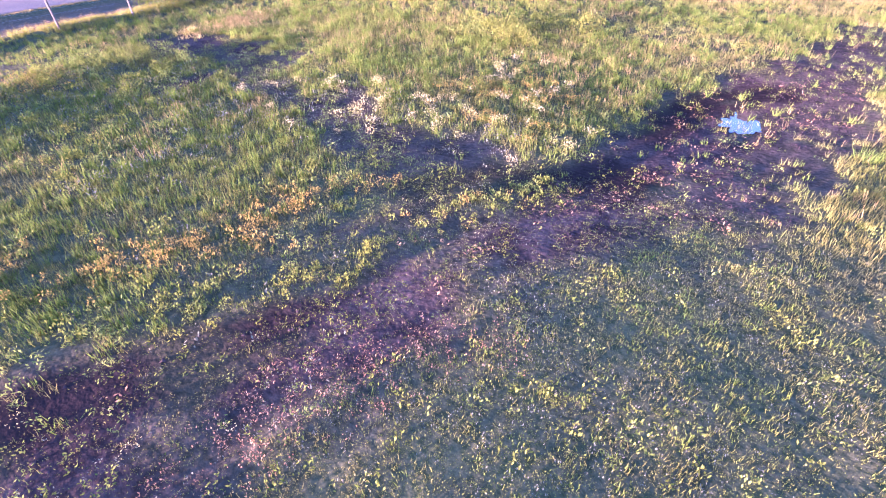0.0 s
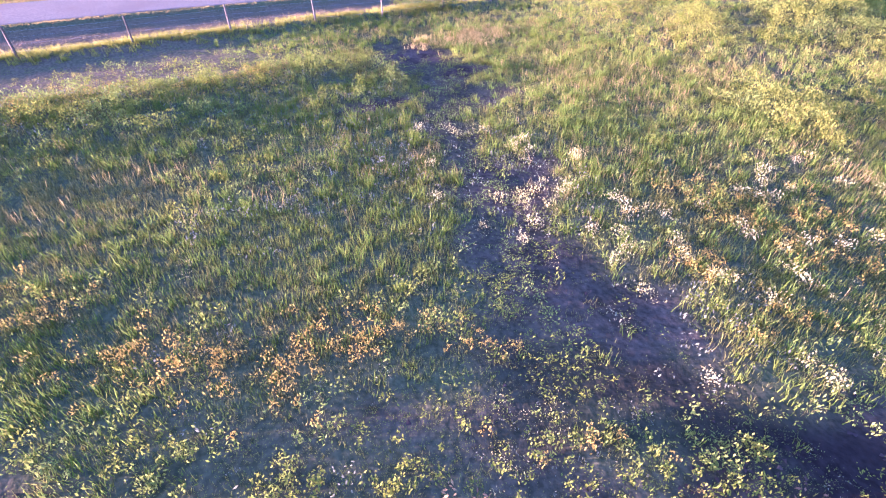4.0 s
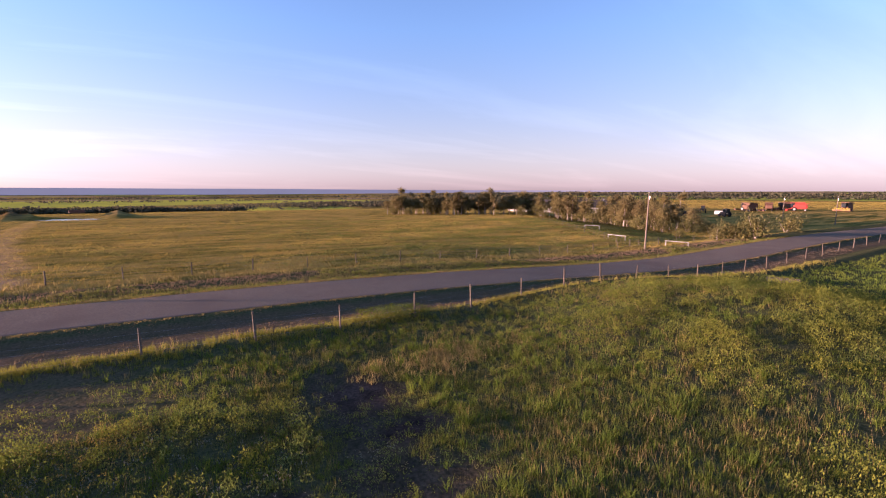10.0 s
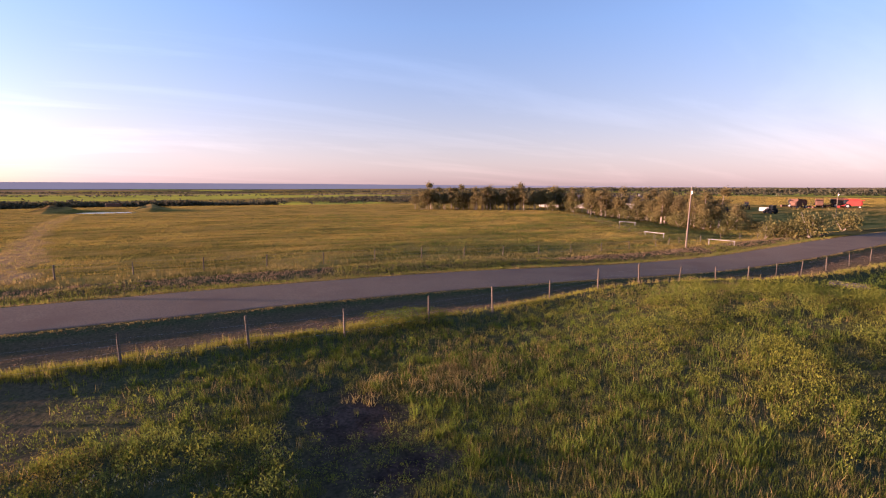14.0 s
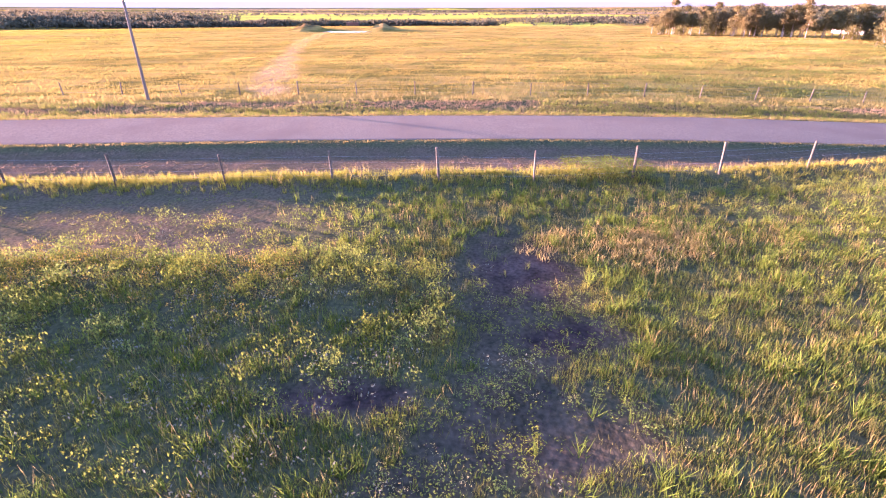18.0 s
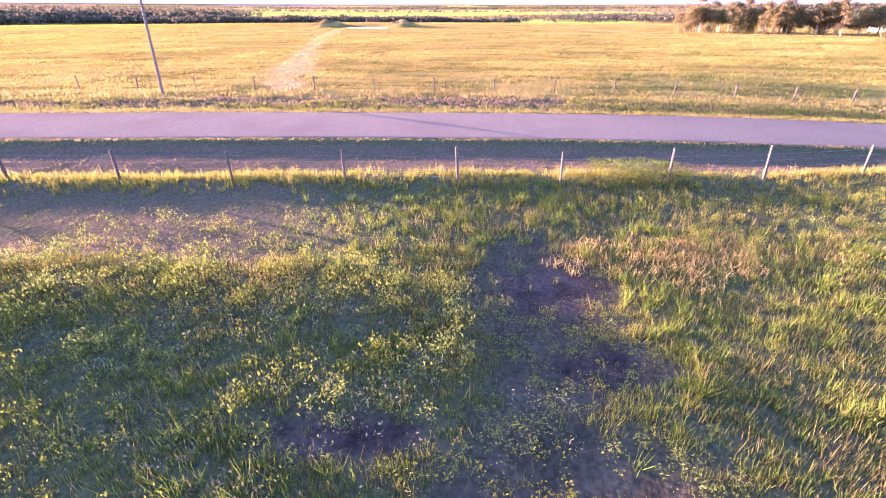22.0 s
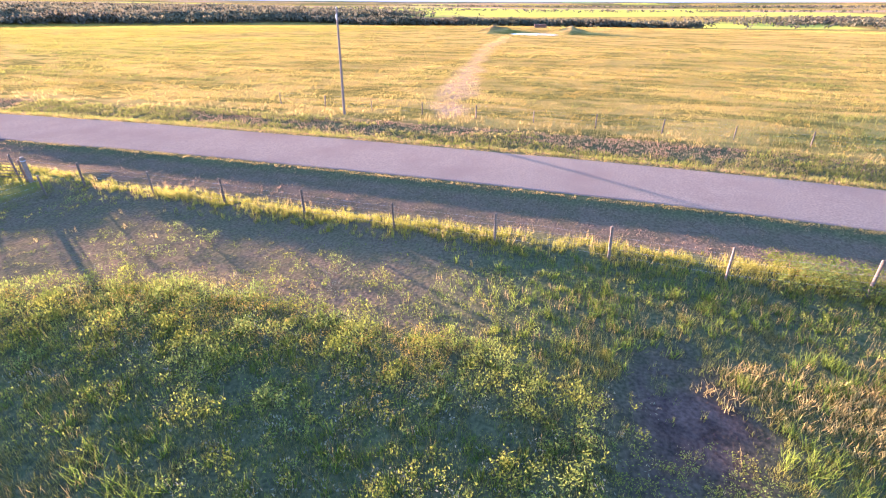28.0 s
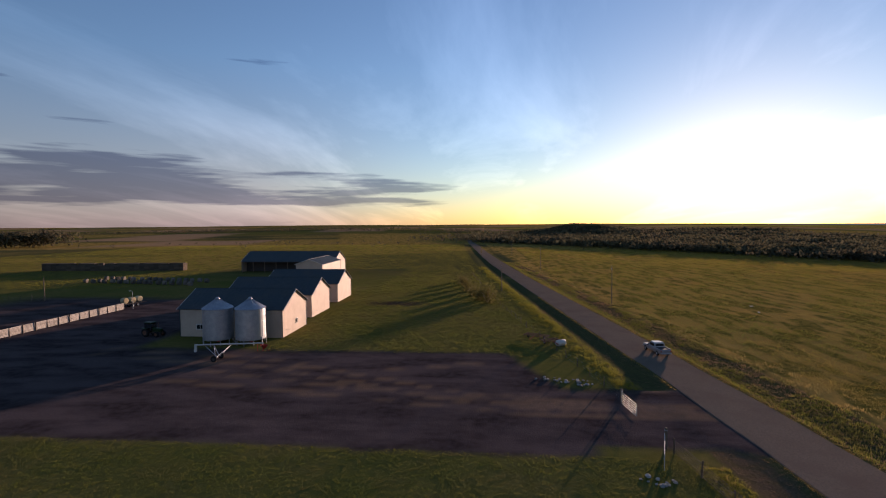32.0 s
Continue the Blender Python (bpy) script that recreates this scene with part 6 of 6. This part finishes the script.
for i, (px, py) in enumerate(((-87.5, -119), (-84.5, -110))):
    g = thing("stock_trough", "pale metal stock trough out in the pasture", "trough", (px, py, z_at(px, py)), 30 + 40 * i)
    bm = bmesh.new(); loft(bm, [section(-0.8, 0.6, 0.03, 0.3, 0.08), section(0.8, 0.6, 0.03, 0.3, 0.08)])
    g.scale = (0.62, 0.62, 0.5)
    part("tub", bm, M_BOARD, g)
    part("rim", box(bmesh.new(), -0.83, 0.83, -0.33, 0.33, 0.3, 0.34, 0.01), M_BOARD, g)

# equipment row and houses across the road to the north
def combine(x, y, rz, paint, label):
    """A combine harvester: body, grain tank, cab, reel header, unloading auger, wheels."""
    c = thing("combine_harvester", label, "harvester", (x, y, z_at(x, y)), rz, group="parked harvesters")
    part("body", loft(bmesh.new(), [section(-3.6, 2.4, 1.5, 2.6, 0.15), section(-3.0, 2.9, 1.1, 3.3, 0.15), section(1.2, 3.0, 1.0, 3.4, 0.15), section(1.9, 2.8, 1.1, 2.6, 0.15)]), paint, c)
    part("grain_tank", loft(bmesh.new(), [[(-2.2, -1.2, 3.35), (1.0, -1.2, 3.35), (1.0, 1.2, 3.35), (-2.2, 1.2, 3.35)], [(-2.6, -1.6, 4.2), (1.3, -1.6, 4.2), (1.3, 1.6, 4.2), (-2.6, 1.6, 4.2)]]), paint, c)
    part("cab", loft(bmesh.new(), [section(1.25, 1.9, 2.0, 3.9, 0.12), section(2.7, 1.8, 1.9, 3.8, 0.12), section(3.0, 1.6, 2.2, 3.5, 0.12)]), M_GLASS, c)
    part("cab_roof", box(bmesh.new(), 1.1, 3.2, -1.0, 1.0, 3.86, 4.05, 0.05), paint, c)
    part("feeder_house", loft(bmesh.new(), [section(1.8, 1.2, 1.1, 1.9, 0.1), section(3.9, 1.1, 0.4, 1.0, 0.1)]), paint, c)
    part("header", box(bmesh.new(), 3.9, 4.9, -3.4, 3.4, 0.25, 1.05, 0.06), paint, c)
    for i in range(5):
        a = i * 2 * math.pi / 5
        part("reel_bat", rod(bmesh.new(), (5.2 + 0.5 * math.cos(a), -3.2, 1.1 + 0.5 * math.sin(a)), (5.2 + 0.5 * math.cos(a), 3.2, 1.1 + 0.5 * math.sin(a)), 0.04, seg=5), M_YELLOW, c)
    part("unloading_auger", rod(bmesh.new(), (0.5, 1.5, 3.5), (-4.2, 1.7, 3.6), 0.17, seg=10), paint, c)
    for q in (-1, 1):
        wheel(c, (1.5, q * 1.6, 0.95), 0.95, 0.7, (0, 1, 0), M_BOARD, "drive_wheel")
        wheel(c, (-2.7, q * 1.3, 0.6), 0.6, 0.4, (0, 1, 0), M_BOARD, "steering_wheel")
    return c


combine(-119, 276, 200, M_RED, "bright red combine harvester parked in rough grass")
for i, (px, py) in enumerate(((-136, 268), (-131, 274), (-142, 276), (-127, 282), (-104, 286))):
    combine(px, py, 70 + 50 * i, M_RUSTY, "dull rust-brown old combine harvester in a scrap row")
for i, (px, py, c) in enumerate(((-168, 248, M_RUSTY), (-156, 232, M_BOARD), (-146, 226, M_DARK), (-150, 250, M_RUSTY), (-128, 230, M_DARK))):
    tractor(px, py, 40 * i, c, "weathered old tractor standing in the scrap row beyond the hollow", "tractor", 1.3, M_DARK)
for i, (px, py) in enumerate(((-160, 240), (-133, 236))):
    g = thing("stock_trailer", "pale box trailer parked among old farm machines", "trailer", (px, py, z_at(px, py)), 25 * i, group="pale trailers in the scrap row")
    part("box", loft(bmesh.new(), [section(-2.6, 2.0, 0.7, 2.3, 0.15), section(2.4, 2.0, 0.7, 2.3, 0.15), section(2.7, 1.7, 0.9, 2.0, 0.15)]), M_PIPE, g)
    part("drawbar", rod(bmesh.new(), (2.6, 0, 0.7), (4.2, 0, 0.5), 0.07), M_RUSTY, g)
    for q in (-1, 1):
        for wx in (-0.5, 0.5):
            wheel(g, (wx, q * 1.05, 0.4), 0.4, 0.25, (0, 1, 0), M_DARK)


def house(x, y, rz, w, d, h, label, wall, roof):
    g = thing("farmhouse", label, "house", (x, y, z_at(x, y)), rz)
    pk = h + d * 0.32
    part("front_wall", quad_wall(bmesh.new(), (w / 2, -d / 2), (-w / 2, -d / 2), 0, h, out=(0, -1), ribs=0.5), wall, g)
    part("back_wall", quad_wall(bmesh.new(), (-w / 2, d / 2), (w / 2, d / 2), 0, h, out=(0, 1), ribs=0.5), wall, g)
    for s in (-1, 1):
        part("gable_wall", quad_wall(bmesh.new(), (s * w / 2, s * d / 2), (s * w / 2, -s * d / 2), 0, h, out=(s, 0), ribs=0.5, peak=pk), wall, g)
        bm = bmesh.new()
        a = [(-w / 2 - 0.4, s * (d / 2 + 0.4), h - 0.25), (w / 2 + 0.4, s * (d / 2 + 0.4), h - 0.25), (w / 2 + 0.4, 0, pk), (-w / 2 - 0.4, 0, pk)]
        loft(bm, [[(p[0], p[1], p[2] + 0.03) for p in a], [(p[0], p[1], p[2] + 0.2) for p in a]])
        part("roof_slope", bm, roof, g)
    for wx in (-0.3, 0.0, 0.3):
        window(g, wx * w, -d / 2, 1.7, (0, -1), 1.1, 1.1)
        window(g, wx * w, d / 2, 1.7, (0, 1), 1.1, 1.1)
    part("chimney", box(bmesh.new(), w * 0.2, w * 0.2 + 0.7, -0.35, 0.35, pk - 0.6, pk + 0.9, 0.02), M_STONE, g)


house(-178, 176, 30, 13, 8, 3.2, "pale farmhouse half hidden by trees", M_BOARD, M_DARK)
house(-192, 168, 10, 12, 8, 3.0, "pale grey farm building among trees", M_BOARD, M_DARK)
house(-166, 190, 50, 16, 9, 3.2, "long pale house with a dark roof behind trees", M_BOARD, M_DARK)
house(-206, -432, 25, 15, 8, 3.0, "pale farmhouse in front of a dark wood", M_BOARD, M_DARK)

# ---------------------------------------------------------------- trees
def tree_parts(seed, h, crown_r, trunk_r, n_leaf, leaf, low=0.3, bushy=False):
    """Trunk with limbs, and a crown of many small leaf clumps round the limb ends."""
    rnd = random.Random(seed)
    rg = np.random.default_rng(seed)
    bm = bmesh.new()
    tips = []
    if bushy:
        for i in range(7):
            a = rnd.uniform(0, 6.28)
            e = Vector((math.cos(a) * crown_r * rnd.uniform(0.3, 0.8), math.sin(a) * crown_r * rnd.uniform(0.3, 0.8), h * rnd.uniform(0.45, 0.85)))
            rod(bm, (0, 0, -0.1), e, trunk_r, trunk_r * 0.3, 5)
            tips += [e, e * 0.7, e * 0.45]
    else:
        bend = Vector((rnd.uniform(-0.4, 0.4), rnd.uniform(-0.4, 0.4), h * 0.55))
        rod(bm, (0, 0, -0.3), bend, trunk_r, trunk_r * 0.6, 7)
        topv = Vector((bend.x * 1.3, bend.y * 1.3, h * 0.93))
        rod(bm, bend, topv, trunk_r * 0.6, trunk_r * 0.15, 6)
        tips.append(topv)
        for i in range(11):
            f = rnd.uniform(low, 0.9)
            base_ = Vector((bend.x * f, bend.y * f, h * f))
            a = i * 2.4 + rnd.uniform(-0.5, 0.5)
            reach = crown_r * rnd.uniform(0.55, 1.05) * (1.15 - f * 0.75)
            e = base_ + Vector((math.cos(a) * reach, math.sin(a) * reach, h * rnd.uniform(0.04, 0.16)))
            rod(bm, base_, e, trunk_r * 0.32, trunk_r * 0.1, 5)
            tips += [e, base_.lerp(e, 0.6)]
    green = M_BUSH if bushy else M_LEAF
    tr_me = bpy.data.meshes.new("trunk")
    bm.to_mesh(tr_me); bm.free(); tr_me.materials.append(M_BARK)
    T = np.array([list(v) for v in tips])
    cidx = rg.integers(0, len(T), n_leaf)
    size = crown_r * (0.33 if not bushy else 0.4)
    p = T[cidx] + rg.normal(0, 1, (n_leaf, 3)) * size * np.array([0.75, 0.75, 0.55])
    p[:, 2] = np.maximum(p[:, 2], 0.12 if bushy else h * low * 0.6)
    a = rg.uniform(0, 2 * np.pi, n_leaf); t_ = rg.uniform(-1.2, 1.2, n_leaf)
    L = leaf * rg.uniform(0.6, 1.5, n_leaf)
    dv = np.stack([np.cos(a) * np.cos(t_), np.sin(a) * np.cos(t_), np.sin(t_)], 1) * L[:, None]
    a2 = a + np.pi / 2
    sv = np.stack([np.cos(a2), np.sin(a2), rg.uniform(-0.6, 0.6, n_leaf)], 1) * L[:, None] * 0.6
    co = np.stack([p - dv, p + sv, p + dv, p - sv], 1).reshape(-1, 3)
    tone = np.repeat(np.clip(lattice(cidx, cidx * 3, seed) * 0.7 + rg.random(n_leaf) * 0.3, 0, 1), 4)
    ob = arrays("crown", co, 4, np.arange(n_leaf * 4, dtype=np.int32), green, dict(tone=tone))
    cr_me = ob.data
    bpy.data.objects.remove(ob)
    return tr_me, cr_me


KINDS = [tree_parts(60 + i, (9.5, 8.0, 10.5, 7.0)[i], (2.6, 2.8, 2.4, 3.0)[i], 0.17, 2000, 0.21, low=0.3) for i in range(4)]
BUSHES = [tree_parts(80 + i, (3.4, 2.6, 4.2)[i], (2.4, 2.2, 2.6)[i], 0.05, 1300, 0.15, bushy=True) for i in range(3)]


def plant(kinds, i, x, y, k, name, label, category, group):
    o_ = new(name)
    o_.matrix_basis = pose(x, y, z_at(x, y) - 0.05, 0, 0, (i * 97) % 360) @ Matrix.Diagonal((k, k, k, 1))
    tagged(o_, label, category, group)
    t_, c_ = kinds[i % len(kinds)]
    share("trunk" if kinds is KINDS else "stems", t_, o_, Matrix.Identity(4))
    share("crown", c_, o_, Matrix.Identity(4))


rnd = random.Random(21)
belt = [(-193, 101), (-184, 115), (-172, 130), (-162, 146), (-142, 150), (-124, 150), (-110, 146), (-94, 141)]
for i in range(165):
    u = i / 164 * (len(belt) - 1)
    a, f = int(min(u, len(belt) - 2)), u - int(min(u, len(belt) - 2))
    bx, by = belt[a][0] * (1 - f) + belt[a + 1][0] * f, belt[a][1] * (1 - f) + belt[a + 1][1] * f
    plant(KINDS, i + (i // 4), bx + rnd.uniform(-7, 7), by + rnd.uniform(-6, 10), rnd.uniform(0.62, 1.0), "aspen_tree", "slender leafy aspen in a shelter belt, browned by evening sun", "tree", "trees of the shelter belt")
for i in range(16):
    u = i / 15 * (len(belt) - 1)
    a, f = int(min(u, len(belt) - 2)), u - int(min(u, len(belt) - 2))
    plant(BUSHES, i, belt[a][0] * (1 - f) + belt[a + 1][0] * f + rnd.uniform(-6, 9), belt[a][1] * (1 - f) + belt[a + 1][1] * f - rnd.uniform(2, 9), rnd.uniform(0.9, 1.5), "willow_bush", "brown-green bush at the foot of the shelter belt", "bush", "bushes of the shelter belt")
for i, (bx, by, k) in enumerate(((-62.2, 108, 0.9), (-60.2, 111, 1.25), (-57.2, 112.5, 1.35), (-61, 133, 1.25), (-79, 122, 0.75), (-92, 134, 1.1), (-88, 139, 1.3), (-84, 143, 1.2), (-97, 131, 1.1), (-101, 136, 1.2), (-106, 140, 1.2))):
    plant(BUSHES, i, bx, by, k, "willow_bush", "rounded olive-green willow bush in the hollow", "bush", "bushes in the hollow")
plant(BUSHES, 2, -17.6, -119, 1.35, "roadside_bush", "dense green bush on the yard fence line", "bush", "")
plant(BUSHES, 0, -15.6, -124, 1.3, "roadside_bush", "dense green bush on the yard fence line", "bush", "")
for i in range(5):
    plant(BUSHES, i, -13 + i * 1.2, -132 - i * 9, 0.9, "roadside_bush", "small green bush on the yard fence line", "bush", "")


def wood(name, label, pts, width, n_clump, h, leaf, seed):
    """A far wood: thousands of leaf clumps heaped along a line, uneven on top."""
    rg = np.random.default_rng(seed)
    P = np.array(pts, float)
    seg = np.hypot(*(P[1:] - P[:-1]).T)
    u = rg.random(n_clump) * seg.sum()
    cs = np.concatenate([[0], np.cumsum(seg)])
    i = np.clip(np.searchsorted(cs, u) - 1, 0, len(seg) - 1)
    f = (u - cs[i]) / seg[i]
    c = P[i] * (1 - f)[:, None] + P[i + 1] * f[:, None] + rg.normal(0, width, (n_clump, 2))
    per = 7
    hh = h * (0.35 + 0.9 * fbm(c[:, 0], c[:, 1], 22, seed)) * rg.uniform(0.75, 1.15, n_clump)
    base_ = height(c[:, 0], c[:, 1])
    n_ = n_clump * per
    cz = np.repeat(base_, per) + np.repeat(hh, per) * np.sqrt(rg.random(n_))
    p = np.stack([np.repeat(c[:, 0], per) + rg.normal(0, leaf * 1.2, n_), np.repeat(c[:, 1], per) + rg.normal(0, leaf * 1.2, n_), cz], 1)
    a, t_ = rg.uniform(0, 2 * np.pi, n_), rg.uniform(-1.3, 1.3, n_)
    L = leaf * rg.uniform(0.6, 1.4, n_)
    dv = np.stack([np.cos(a) * np.cos(t_), np.sin(a) * np.cos(t_), np.sin(t_)], 1) * L[:, None]
    sv = np.stack([-np.sin(a), np.cos(a), rg.uniform(-0.7, 0.7, n_)], 1) * L[:, None] * 0.7
    co = np.stack([p - dv, p + sv, p + dv, p - sv], 1).reshape(-1, 3)
    tone = np.repeat(np.repeat(rg.random(n_clump), per) * 0.6 + rg.random(n_) * 0.4, 4)
    tagged(arrays(name, co, 4, np.arange(n_ * 4, dtype=np.int32), M_FARLEAF, dict(tone=tone)), label, "trees", kind="stuff")


wood("far_wood", "dark distant wood along the field's edge", [(-420, -330), (-400, -180), (-390, -40), (-400, 60), (-420, 40)], 9, 5200, 5.8, 0.8, 3)
wood("west_wood", "dark belt of trees beyond the south-west field", [(-560, -225), (-370, -290), (-260, -380), (-190, -440), (-120, -530), (-30, -640)], 22, 13000, 8, 1.0, 4)
wood("south_west_woods", "brown-green woods climbing the slope to the south-west", [(-560, -330), (-400, -420), (-300, -520), (-190, -620), (-60, -800)], 60, 13000, 9, 1.5, 10)
wood("upland_woods", "woods and clearings high on the south-western slope", [(-640, -540), (-500, -640), (-330, -760), (-150, -900)], 70, 8000, 9, 1.8, 11)
wood("knoll_grove", "dark grove crowning a round knoll", [(-245, -905), (-165, -900)], 14, 500, 10, 1.6, 12)
wood("ridge_grove", "row of trees along the south-western ridge", [(-560, -900), (-400, -960)], 22, 500, 9, 1.6, 13)
wood("valley_woods", "broken belts of brown-green trees down in the valley", [(-520, 130), (-500, 180), (-470, 230), (-430, 300)], 34, 1500, 4.5, 1.0, 14)
wood("north_wood", "scattered far trees and hedges to the north", [(-640, 330), (-560, 560), (-440, 760), (-220, 900), (60, 960), (260, 900)], 22, 1600, 6, 1.3, 5)
wood("north_far_wood", "low dark woods along the northern skyline", [(-1100, 600), (-900, 950), (-500, 1250), (0, 1400), (500, 1250)], 70, 4000, 10, 2.2, 15)
wood("distant_belts", "thin tree belts far across the plain", [(-1100, -600), (-900, -100), (-950, 400), (-800, 700)], 40, 420, 3.2, 1.4, 6)
wood("valley_far_belts", "far tree belts low in the valley", [(-1900, -700), (-1700, 0), (-1600, 700), (-1100, 1300)], 90, 900, 6, 2.5, 16)
wood("south_trees", "low line of trees on the southern skyline", [(-60, -1010), (150, -1250), (500, -1250), (900, -1100)], 45, 700, 8, 1.6, 7)
wood("skyline_grove", "dark grove on the south-eastern skyline", [(520, -420), (500, -450), (470, -500)], 12, 500, 21, 1.6, 9)
wood("south_shrubs", "scattered shrubs over the far southern pasture", [(60, -520), (160, -570), (260, -540), (380, -580)], 70, 70, 3.2, 0.8, 8)
